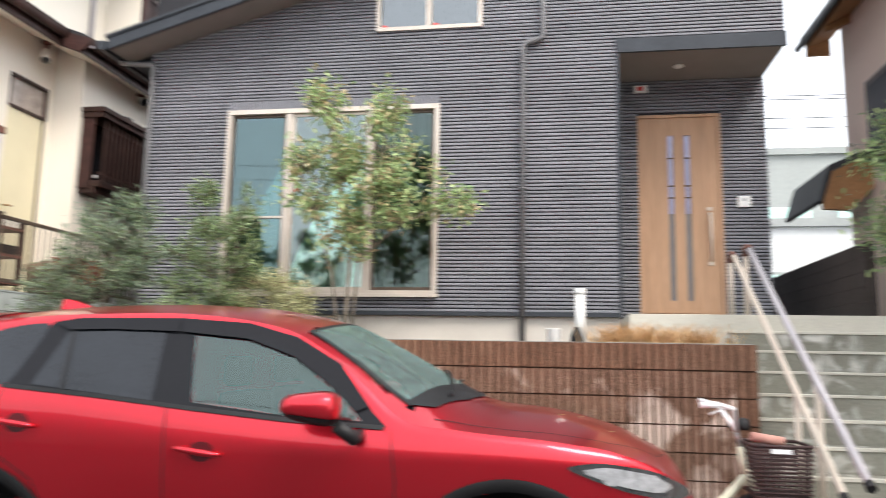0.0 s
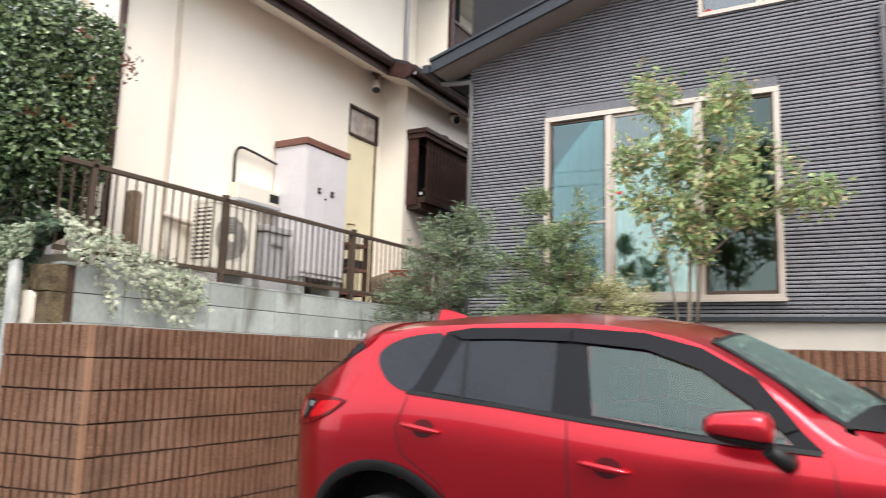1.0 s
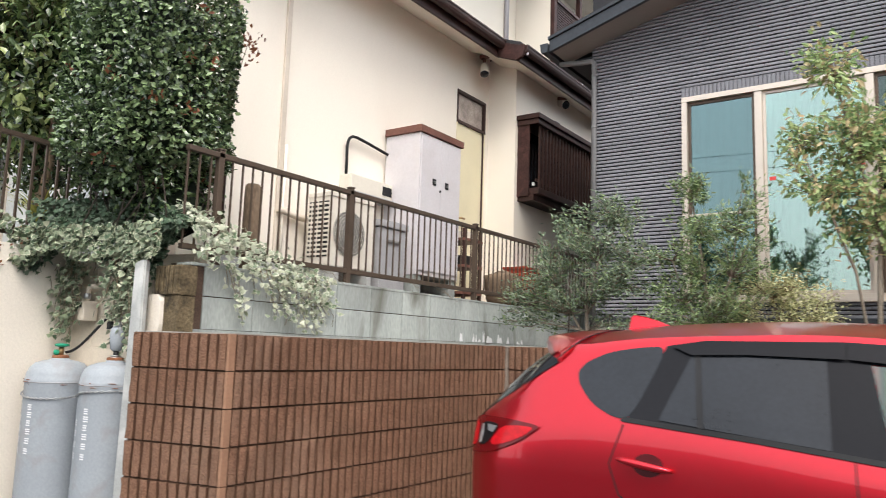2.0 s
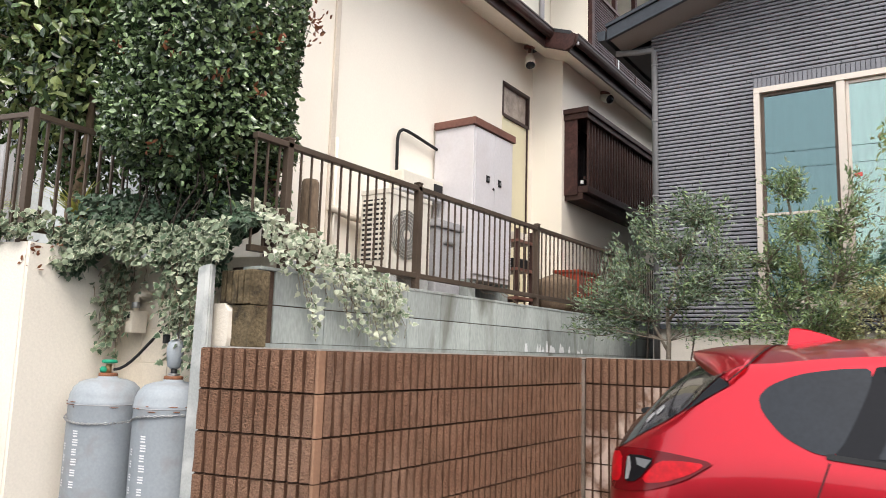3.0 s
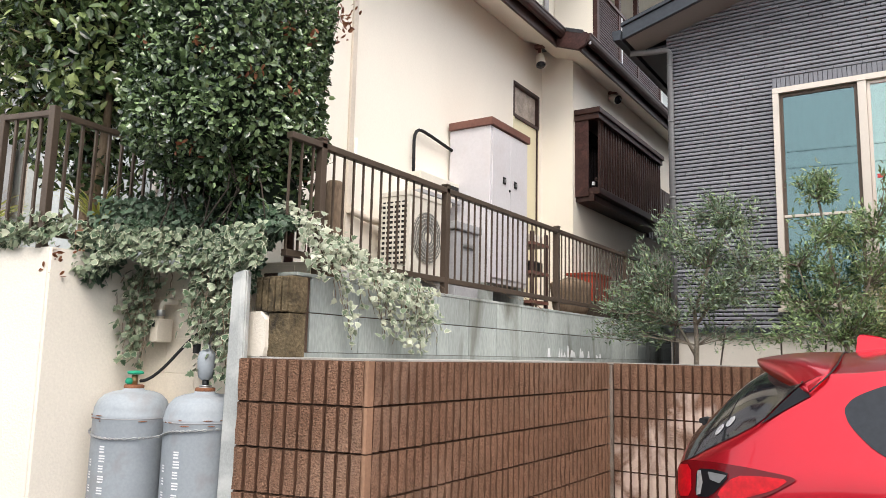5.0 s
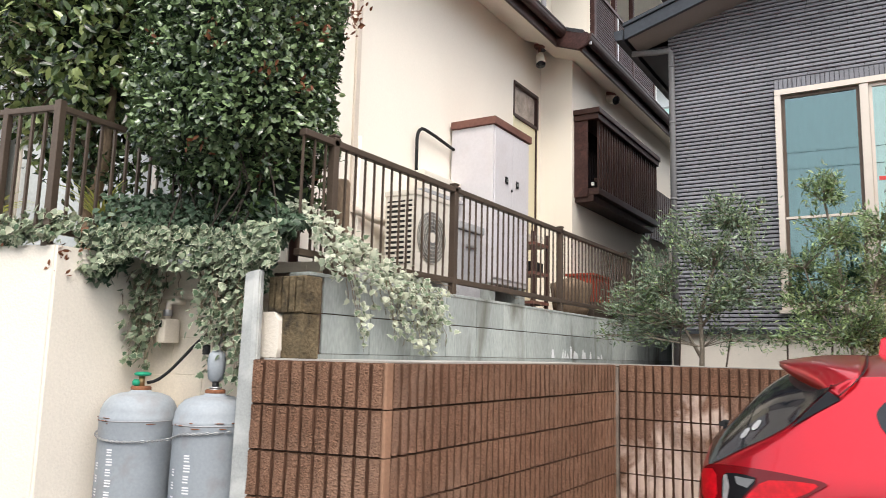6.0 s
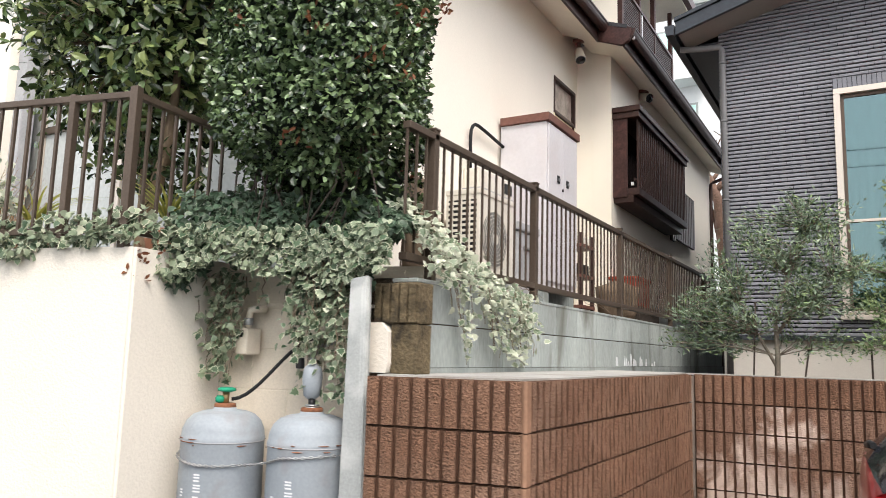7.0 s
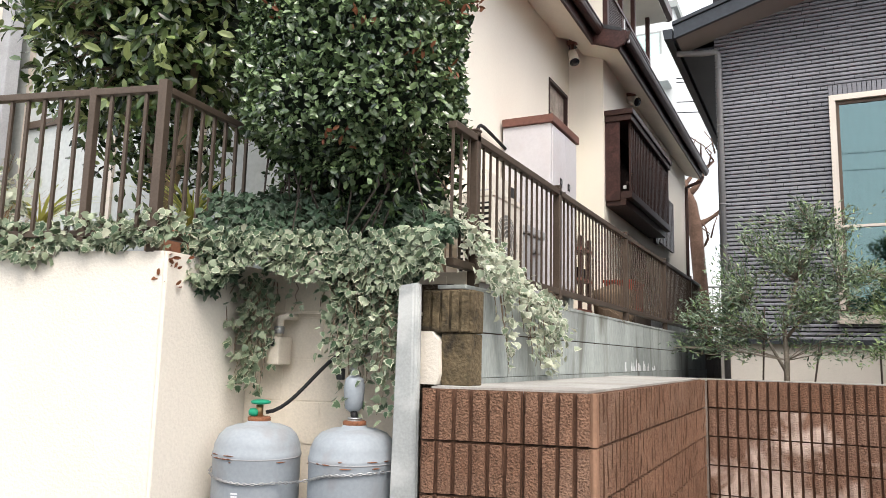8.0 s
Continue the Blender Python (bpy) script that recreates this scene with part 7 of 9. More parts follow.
for k in range(420):
    cx, cy = -8.6 + rng.normal(0, 0.16), 3.0 + rng.normal(0, 0.10)
    a, l_ = rng.uniform(0, 2 * math.pi), rng.uniform(0.4, 0.95)
    ring_ = []
    for i in range(4):
        t = i / 3
        r_ = l_ * (0.12 * t + 0.28 * t * t)
        c = Vector((cx + r_ * math.cos(a), cy + r_ * math.sin(a), 2.03 + l_ * (0.95 * t - 0.15 * t * t)))
        s_ = Vector((-math.sin(a), math.cos(a), 0)) * 0.005 * (1 - 0.8 * t)
        ring_.append((bm.verts.new(c - s_), bm.verts.new(c + s_)))
    for a_, b_ in zip(ring_, ring_[1:]):
        bm.faces.new((a_[0], a_[1], b_[1], b_[0]))
part("foliage", bm, M["dry_brown"], tuft)["kind"] = "stuff"


# ---- olive trees and others on the bed ----
def twig_tree(name, label, category, base, stem_lines, tips, leaf, mats, leaf_size, per, bark, droop=0.0, splay=0.06, back=0.4, jitter=0.5):
    """Trunk lines, and twigs that end at the given tips with leaves set along them."""
    t = thing(name, label, category, base)
    for ln, r in stem_lines:
        part("trunk", piped(ln, [r * (1 - 0.55 * i / (len(ln) - 1)) for i in range(len(ln))], 8), bark, t)
    roots = [Vector(p) for ln, r in stem_lines for p in ln[1:]]
    P, D, Nn, L = [[] for _ in mats], [[] for _ in mats], [[] for _ in mats], []
    for tip in tips:
        tv = Vector(tip)
        root = min(roots, key=lambda p: (p - tv).length + 1.2 * max(0, p.z - tv.z + 0.1))
        mid = root.lerp(tv, 0.55) + Vector((rng.normal(0, 0.05), rng.normal(0, 0.05), 0.04))
        q = [root.lerp(mid, 0.5), mid, mid.lerp(tv, 0.5) + Vector(spread(1, 0.02)[0]), tv]
        L.append([tuple(root)] + [tuple(v) for v in q])
        ax = (tv - mid).normalized()
        for k in range(per):
            s = rng.uniform(1 - back * 1.6, 1.03)
            c = root.lerp(tv, s) if s < 0.5 else mid.lerp(tv, (s - 0.55) / 0.45)
            c = c + Vector(spread(1, splay)[0])
            m = int(rng.integers(0, 100) < 22) if len(mats) > 1 else 0
            P[m].append(tuple(c))
            v = Vector(spread(1, jitter)[0]) + ax * 0.8 + Vector((0, 0, -droop))
            D[m].append(tuple(v))
            Nn[m].append(tuple(Vector((0, -0.3, 0.8)) + Vector(spread(1, 0.5)[0])))
    for m, mat in enumerate(mats):
        if P[m]:
            leaves("leaf", *leaf, P[m], D[m], Nn[m], rng.uniform(leaf_size * 0.65, leaf_size * 1.25, len(P[m])), mat, t)
    stems(t, L, 0.0042, bark, "twig")
    return t


def cloud(n, c, r, zlo=-9, shape=1.0):
    out = []
    while len(out) < n:
        v = rng.uniform(-1, 1, 3)
        l_ = np.linalg.norm(v)
        if 0.35 < l_ < 1:
            p = np.array(c) + v * np.array(r)
            if p[2] > zlo:
                out.append(tuple(p))
    return out


o1 = [([(-4.2, 6.5, 1.45), (-4.19, 6.5, 1.7), (-4.2, 6.5, 1.95), (-4.1, 6.52, 2.3), (-3.95, 6.55, 2.65)], 0.022),
      ([(-4.2, 6.5, 1.62), (-4.32, 6.48, 1.85), (-4.45, 6.45, 2.1)], 0.014),
      ([(-4.2, 6.5, 1.85), (-4.05, 6.5, 2.05), (-3.8, 6.5, 2.25)], 0.014)]
tips = cloud(120, (-4.15, 6.5, 2.24), (0.66, 0.40, 0.52), 1.84) + cloud(22, (-3.90, 6.5, 2.75), (0.26, 0.2, 0.24)) + cloud(10, (-4.36, 6.5, 2.68), (0.16, 0.15, 0.14)) + cloud(34, (-4.74, 6.42, 2.0), (0.34, 0.2, 0.28)) + cloud(7, (-4.9, 6.35, 1.82), (0.16, 0.1, 0.08)) + cloud(3, (-3.80, 6.4, 1.76), (0.10, 0.06, 0.04))
twig_tree("olive_tree", "young grey-green olive tree staked in the raised bed", "tree", (-4.2, 6.5, 1.5), o1, tips, LEAFLET, [M["olive"], M["olive_fresh"]], 0.046, 58, M["olive_bark"], -0.30, 0.032, jitter=0.6)
o2 = [([(-3.15, 6.6, 1.45), (-3.16, 6.6, 1.75), (-3.2, 6.6, 2.1), (-3.25, 6.6, 2.5), (-3.3, 6.6, 2.8)], 0.02),
      ([(-3.15, 6.6, 1.8), (-3.0, 6.6, 2.15), (-2.95, 6.6, 2.5)], 0.014),
      ([(-3.16, 6.6, 1.7), (-3.35, 6.55, 1.95), (-3.45, 6.55, 2.3)], 0.012)]
tips = cloud(115, (-3.15, 6.6, 2.25), (0.52, 0.42, 0.55), 1.68) + cloud(12, (-3.3, 6.6, 2.85), (0.2, 0.18, 0.2)) + cloud(12, (-3.45, 6.4, 1.78), (0.32, 0.2, 0.13)) + cloud(8, (-2.8, 6.5, 2.75), (0.2, 0.18, 0.22))
twig_tree("olive_tree", "young bright-green olive tree in the raised bed", "tree", (-3.15, 6.6, 1.5), o2, tips, LEAFLET, [M["olive_fresh"], M["olive"]], 0.048, 62, M["olive_bark"], -0.35, 0.032, jitter=0.6)
for (sx, sy, lean, top) in ((-4.36, 6.46, 0.03, 2.1), (-4.02, 6.46, 0.06, 1.85), (-3.58, 6.5, 0.0, 1.80), (-3.3, 6.5, 0.02, 1.8)):
    single("garden_stake", piped([(sx, sy, 1.46), (sx + lean, sy, top)], 0.007, 6), M["stake"], "thin dark stake beside the olive trees", "stake", "stakes in the bed")

o3 = [([(-2.02, 7.0, 1.45), (-2.0, 7.0, 2.0), (-1.98, 7.0, 2.5), (-2.1, 6.98, 3.1), (-2.25, 6.95, 3.8)], 0.022),
      ([(-1.97, 7.02, 1.45), (-1.9, 7.0, 2.3), (-1.75, 7.0, 3.0), (-1.65, 7.0, 3.7)], 0.016),
      ([(-2.05, 6.98, 1.45), (-2.15, 6.95, 2.2), (-2.35, 6.95, 2.8), (-2.5, 6.9, 3.2)], 0.014),
      ([(-1.93, 7.0, 2.3), (-1.5, 6.95, 2.65), (-1.05, 6.95, 2.85)], 0.012)]
tips = cloud(135, (-1.95, 6.98, 3.15), (0.78, 0.45, 0.62), 2.5) + cloud(16, (-2.25, 6.95, 3.85), (0.28, 0.2, 0.36)) + cloud(12, (-1.65, 6.95, 3.75), (0.24, 0.2, 0.28)) + cloud(14, (-1.0, 6.95, 2.85), (0.36, 0.2, 0.16)) + cloud(8, (-2.0, 6.98, 2.5), (0.3, 0.2, 0.15))
twig_tree("ash_tree", "slender many-stemmed tree with small yellowing leaves in the bed", "tree", (-2.0, 7.0, 1.5), o3, tips, OVAL, [M["maple"], M["maple_rust"]], 0.064, 34, M["olive_bark"], 0.35, 0.055)
tips = cloud(120, (-2.72, 6.9, 1.86), (0.56, 0.36, 0.42), 1.52)
twig_tree("golden_shrub", "low pale golden-leaved shrub in the raised bed", "shrub", (-2.7, 6.9, 1.5), [([(-2.7, 6.9, 1.48), (-2.68, 6.9, 1.75), (-2.75, 6.9, 2.0)], 0.015), ([(-2.7, 6.9, 1.48), (-2.45, 6.85, 1.7)], 0.01), ([(-2.7, 6.9, 1.48), (-3.0, 6.9, 1.7)], 0.01)], tips, OVAL, [M["gold"]], 0.030, 66, M["bark"], 0.0, 0.05)

dry = thing("dry_grass", "tufts of dry orange-tan grass along the wall top", "grass", (0.75, 6.6, 1.5))
bm = bmesh.new()
for k in range(1100):
    cx, cy = rng.choice([0.45, 0.62, 0.85, 1.12]) + rng.normal(0, 0.10), 6.55 + rng.normal(0, 0.12)
    a, l_ = rng.uniform(0, 2 * math.pi), rng.uniform(0.16, 0.40)
    ring_ = []
    for i in range(4):
        t = i / 3
        r_ = l_ * (0.2 * t + 0.5 * t * t)
        c = Vector((cx + r_ * math.cos(a), cy + r_ * math.sin(a), 1.49 + l_ * (0.95 * t - 0.35 * t * t)))
        s_ = Vector((-math.sin(a), math.cos(a), 0)) * 0.006 * (1 - 0.8 * t)
        ring_.append((bm.verts.new(c - s_), bm.verts.new(c + s_)))
    for a_, b_ in zip(ring_, ring_[1:]):
        bm.faces.new((a_[0], a_[1], b_[1], b_[0]))
ob = part("foliage", bm, M["straw"], dry)
ob["kind"] = "stuff"
tips = cloud(60, (2.95, 7.2, 2.95), (0.38, 0.4, 0.75))
twig_tree("garden_tree", "leafy green tree beside the pink house", "tree", (3.1, 7.45, 0.0), [([(3.1, 7.45, 1.6), (3.05, 7.35, 2.4), (3.0, 7.2, 3.2), (2.95, 7.2, 3.6)], 0.05)], tips, OVAL, [M["maple"], M["olive"]], 0.06, 36, M["bark"], 0.2, 0.06)
bare = thing("bare_tree", "leafless reddish tree trunk far behind the cream house", "tree", (-6.0, 16, 0))
part("trunk", piped([(-5.95, 15.6, 0.0), (-5.93, 15.6, 2.4), (-6.02, 15.6, 3.6), (-6.06, 15.6, 4.3), (-6.12, 15.6, 4.8), (-6.28, 15.6, 5.3)], [0.16, 0.14, 0.13, 0.13, 0.10, 0.06], 12), M["red_bark"], bare)
twigs = random.Random(3)
for x, z, side, size in ((-5.72, 3.2, 1, 0.9), (-5.78, 3.6, -1, 0.7), (-5.85, 3.9, 1, 0.8), (-5.95, 4.15, -1, 0.8), (-5.93, 4.1, 1, 0.6), (-5.75, 2.9, -1, 0.6), (-5.72, 2.6, 1, 0.5)):
    px, pz, ln, rs = x - 0.32, z + 1.1, [], []
    for i in range(6):
        ln.append((px, 15.6 + 0.05 * i, pz))
        rs.append(0.085 * size * (1 - i / 7) * twigs.uniform(0.85, 1.2))
        px += side * size * twigs.uniform(0.02, 0.16)
        pz += size * twigs.uniform(0.05, 0.24)
        if i > 2:
            q = [(px, 15.6 + 0.05 * i, pz), (px + twigs.uniform(-0.15, 0.15), 15.6, pz + 0.2), (px + twigs.uniform(-0.25, 0.25), 15.6, pz + 0.42)]
            part("twig", piped(q, [0.022, 0.015, 0.008], 6), M["red_bark"], bare)
    part("limb", piped(ln, rs, 8), M["red_bark"], bare)

# ---- the red car ----
CAR_TURN, CAR_MID = 2.2, (-1.55, 4.40)
car = thing("car", "glossy red sport utility car with dark windows, wet from rain", "car", (CAR_MID[0], CAR_MID[1], 0.03))
CAR_M = Matrix.Translation((CAR_MID[0], CAR_MID[1], 0.0)) @ Matrix.Rotation(radians(CAR_TURN), 4, 'Z') @ Matrix.Translation((-CAR_MID[0], 0, 0))


def smooth_line(pairs):
    """A smooth curve through (x, value) pairs."""
    xs = np.array([p[0] for p in pairs], float)
    ys = np.array([p[1] for p in pairs], float)
    m = np.gradient(ys, xs)

    def f(x):
        x = min(max(x, xs[0]), xs[-1])
        i = min(max(int(np.searchsorted(xs, x)) - 1, 0), len(xs) - 2)
        h = xs[i + 1] - xs[i]
        t = (x - xs[i]) / h
        return float((2 * t ** 3 - 3 * t ** 2 + 1) * ys[i] + (t ** 3 - 2 * t ** 2 + t) * h * m[i] + (-2 * t ** 3 + 3 * t ** 2) * ys[i + 1] + (t ** 3 - t ** 2) * h * m[i + 1])
    return f


crown = smooth_line([(-3.66, 0.70), (-3.65, 1.02), (-3.635, 1.19), (-3.60, 1.27), (-3.52, 1.355), (-3.42, 1.46), (-3.35, 1.515), (-3.25, 1.57), (-3.1, 1.615), (-2.9, 1.645), (-2.3, 1.685), (-1.9, 1.685), (-1.5, 1.655), (-1.2, 1.59), (-0.8, 1.40), (-0.39, 1.185), (0.0, 1.13), (0.2, 1.085), (0.45, 0.99), (0.60, 0.87), (0.655, 0.74)])
edge = smooth_line([(-3.66, 0.66), (-3.65, 0.95), (-3.635, 1.07), (-3.60, 1.135), (-3.52, 1.195), (-3.42, 1.255), (-3.33, 1.305), (-3.25, 1.36), (-3.17, 1.445), (-3.085, 1.52), (-2.9, 1.555), (-2.3, 1.60), (-1.9, 1.605), (-1.6, 1.58), (-1.3, 1.51), (-1.0, 1.325), (-0.74, 1.12), (-0.5, 1.085), (0.0, 1.04), (0.24, 1.0), (0.45, 0.91), (0.58, 0.80), (0.655, 0.70)])
girth = smooth_line([(-3.66, 0.38), (-3.64, 0.50), (-3.6, 0.61), (-3.52, 0.70), (-3.43, 0.76), (-3.25, 0.83), (-3.0, 0.868), (-2.5, 0.885), (-1.0, 0.88), (-0.3, 0.885), (0.1, 0.86), (0.35, 0.80), (0.52, 0.68), (0.62, 0.52), (0.655, 0.42)])
belt = smooth_line([(-3.66, 1.10), (-3.43, 1.13), (-3.25, 1.19), (-3.0, 1.23), (-2.55, 1.235), (-1.81, 1.17), (-1.22, 1.115), (-0.8, 1.09), (0.0, 1.045), (0.6, 0.93), (0.66, 0.9)])


def flank(x, z):
    """Half the width of the body at x and height z."""
    w, zb = girth(x), belt(x)
    zm = 0.95
    if z > zb:
        return w - 0.035 - 0.38 * (z - zb) - 0.10 * (z - zb) ** 2
    if z > zm:
        return w - 0.035 * ((z - zm) / max(zb - zm, 0.05)) ** 2
    # door hollow under the shoulder, flared sill
    t = (zm - z) / 0.6
    hollow = 0.018 * math.exp(-((z - 0.66) / 0.13) ** 2) * math.exp(-((x + 1.5) / 0.9) ** 4)
    return w - 0.045 * t * t - hollow


def top(x, y):
    """Height of hood, windscreen, roof and tailgate."""
    e, c = edge(x), crown(x)
    w = flank(x, e)
    q = min(abs(y) / w, 1.0)
    return c - (c - e) * q ** 2.3


def inside(p, poly):
    r = False
    for (x0, z0), (x1, z1) in zip(poly, poly[1:] + poly[:1]):
        if (z0 > p[1]) != (z1 > p[1]) and p[0] < (x1 - x0) * (p[1] - z0) / (z1 - z0) + x0:
            r = not r
    return r


FRONT_WIN = [(-1.755, 1.178), (-1.30, 1.128), (-0.93, 1.112), (-0.97, 1.155), (-1.10, 1.28), (-1.30, 1.41), (-1.50, 1.475), (-1.815, 1.50)]
FRONT_OUT = [(-1.875, 1.158), (-1.30, 1.108), (-0.81, 1.09), (-0.88, 1.155), (-1.06, 1.37), (-1.29, 1.495), (-1.55, 1.562), (-1.905, 1.582)]
REAR_WIN = [(-2.582, 1.244), (-1.945, 1.182), (-1.965, 1.53), (-2.25, 1.53), (-2.47, 1.513)]
REAR_OUT = [(-2.715, 1.236), (-1.870, 1.158), (-1.90, 1.582), (-2.42, 1.575), (-2.58, 1.55)]
QUARTER = [(-2.78, 1.243), (-2.70, 1.238), (-2.57, 1.548), (-2.69, 1.542), (-2.83, 1.518), (-2.935, 1.470), (-2.972, 1.425), (-2.955, 1.37), (-2.88, 1.29)]
SCREEN = [(-1.19, 0.0), (-1.20, 0.30), (-1.245, 0.52), (-1.27, 0.61), (-1.05, 0.665), (-0.80, 0.715), (-0.72, 0.735), (-0.66, 0.60), (-0.56, 0.3), (-0.52, 0.0)]
SCREEN = SCREEN + [(x, -y) for x, y in SCREEN[::-1][1:-1]]
AXLES, ARCH, TYRE = (-2.87, -0.25), 0.50, 0.335

shell = bmesh.new()
xs = np.unique(np.concatenate([np.linspace(-3.66, -3.6, 9), np.linspace(-3.6, -3.1, 28), np.linspace(-3.1, 0.35, 80), np.linspace(0.35, 0.655, 16)]))
NS, NT = 26, 14
grid = []
for x in xs:
    x = float(x)
    e = edge(x)
    col = []
    for k in range(NS + 1):
        z = 0.24 + (e - 0.24) * k / NS
        col.append((x, -flank(x, z), z))
    w = flank(x, e)
    for k in range(1, 2 * NT):
        y = -w * math.cos(math.pi * k / (2 * NT))
        col.append((x, y, top(x, y)))
    for k in range(NS, -1, -1):
        z = 0.24 + (e - 0.24) * k / NS
        col.append((x, flank(x, z), z))
    grid.append([shell.verts.new(p) for p in col])
for a, b in zip(grid, grid[1:]):
    for k in range(len(a) - 1):
        c = sum((v.co for v in (a[k], a[k + 1], b[k + 1], b[k])), Vector()) / 4
        on_side = k < NS or k > len(a) - 2 - NS
        if on_side and any(math.hypot(c.x - ax, c.z - 0.345) < ARCH for ax in AXLES):
            continue
        if on_side and inside((c.x, c.z), FRONT_WIN):
            continue
        if not on_side and inside((c.x, c.y), SCREEN):
            continue
        f = shell.faces.new((a[k], b[k], b[k + 1], a[k + 1]))
        f.smooth = True
shell.faces.new(grid[0][::-1])
shell.faces.new(grid[-1])
bmesh.ops.delete(shell, geom=[v for v in shell.verts if not v.link_faces], context='VERTS')


def car_part(name, bm, mat, label="", parent=None):
    bmesh.ops.transform(bm, matrix=CAR_M, verts=bm.verts)
    return part(name, bm, mat, parent or car, label)


body = car_part("body", shell, M["car_red"], "glossy red painted body")
floor_ = boxed(-3.3, 0.45, -0.78, 0.78, 0.22, 0.26)
car_part("underbody", floor_, M["black"])


def patch(poly, fn, off, step=0.06, thick=0.0, sgn=-1, hole=None):
    """A polygon in two coordinates, cut fine and laid on the body."""
    bm = bmesh.new()
    if hole:
        n = len(poly)
        a = [bm.verts.new((*p, 0)) for p in poly]
        b = [bm.verts.new((*p, 0)) for p in hole]
        for k in range(n):
            bm.faces.new((a[k], a[(k + 1) % n], b[(k + 1) % n], b[k]))
    else:
        bm.faces.new([bm.verts.new((*p, 0)) for p in poly])
    us, vs = [p[0] for p in poly], [p[1] for p in poly]
    for lo, hi, axis in ((min(us), max(us), 0), (min(vs), max(vs), 1)):
        c = lo + step
        while c < hi:
            co = (c, 0, 0) if axis == 0 else (0, c, 0)
            no = (1, 0, 0) if axis == 0 else (0, 1, 0)
            bmesh.ops.bisect_plane(bm, geom=bm.verts[:] + bm.edges[:] + bm.faces[:], plane_co=co, plane_no=no, dist=1e-5)
            c += step
    for v in bm.verts:
        v.co = fn(v.co.x, v.co.y, off)
    for f in bm.faces:
        f.smooth = True
    bmesh.ops.triangulate(bm, faces=[f for f in bm.faces if len(f.verts) > 4])
    bmesh.ops.recalc_face_normals(bm, faces=bm.faces)
    return bm


def near_side(x, z, off):
    return Vector((x, -(flank(x, z) + off), z))


def far_side(x, z, off):
    return Vector((x, flank(x, z) + off, z))


def above(x, y, off):
    return Vector((x, y, top(x, y) + off))


def rounded(pts, n=3):
    """Cuts a polygon's corners."""
    for _ in range(n):
        q = []
        for a, b in zip(pts, pts[1:] + pts[:1]):
            q += [(0.8 * a[0] + 0.2 * b[0], 0.8 * a[1] + 0.2 * b[1]), (0.2 * a[0] + 0.8 * b[0], 0.2 * a[1] + 0.8 * b[1])]
        pts = q
    return pts


def strip(pts, w):
    """A thin band along a line of points in two coordinates."""
    lo, hi = [], []
    for i, p in enumerate(pts):
        a, b = pts[max(i - 1, 0)], pts[min(i + 1, len(pts) - 1)]
        dx, dz = b[0] - a[0], b[1] - a[1]
        l_ = math.hypot(dx, dz)
        lo.append((p[0] - dz / l_ * w / 2, p[1] + dx / l_ * w / 2))
        hi.append((p[0] + dz / l_ * w / 2, p[1] - dx / l_ * w / 2))
    return lo + hi[::-1]


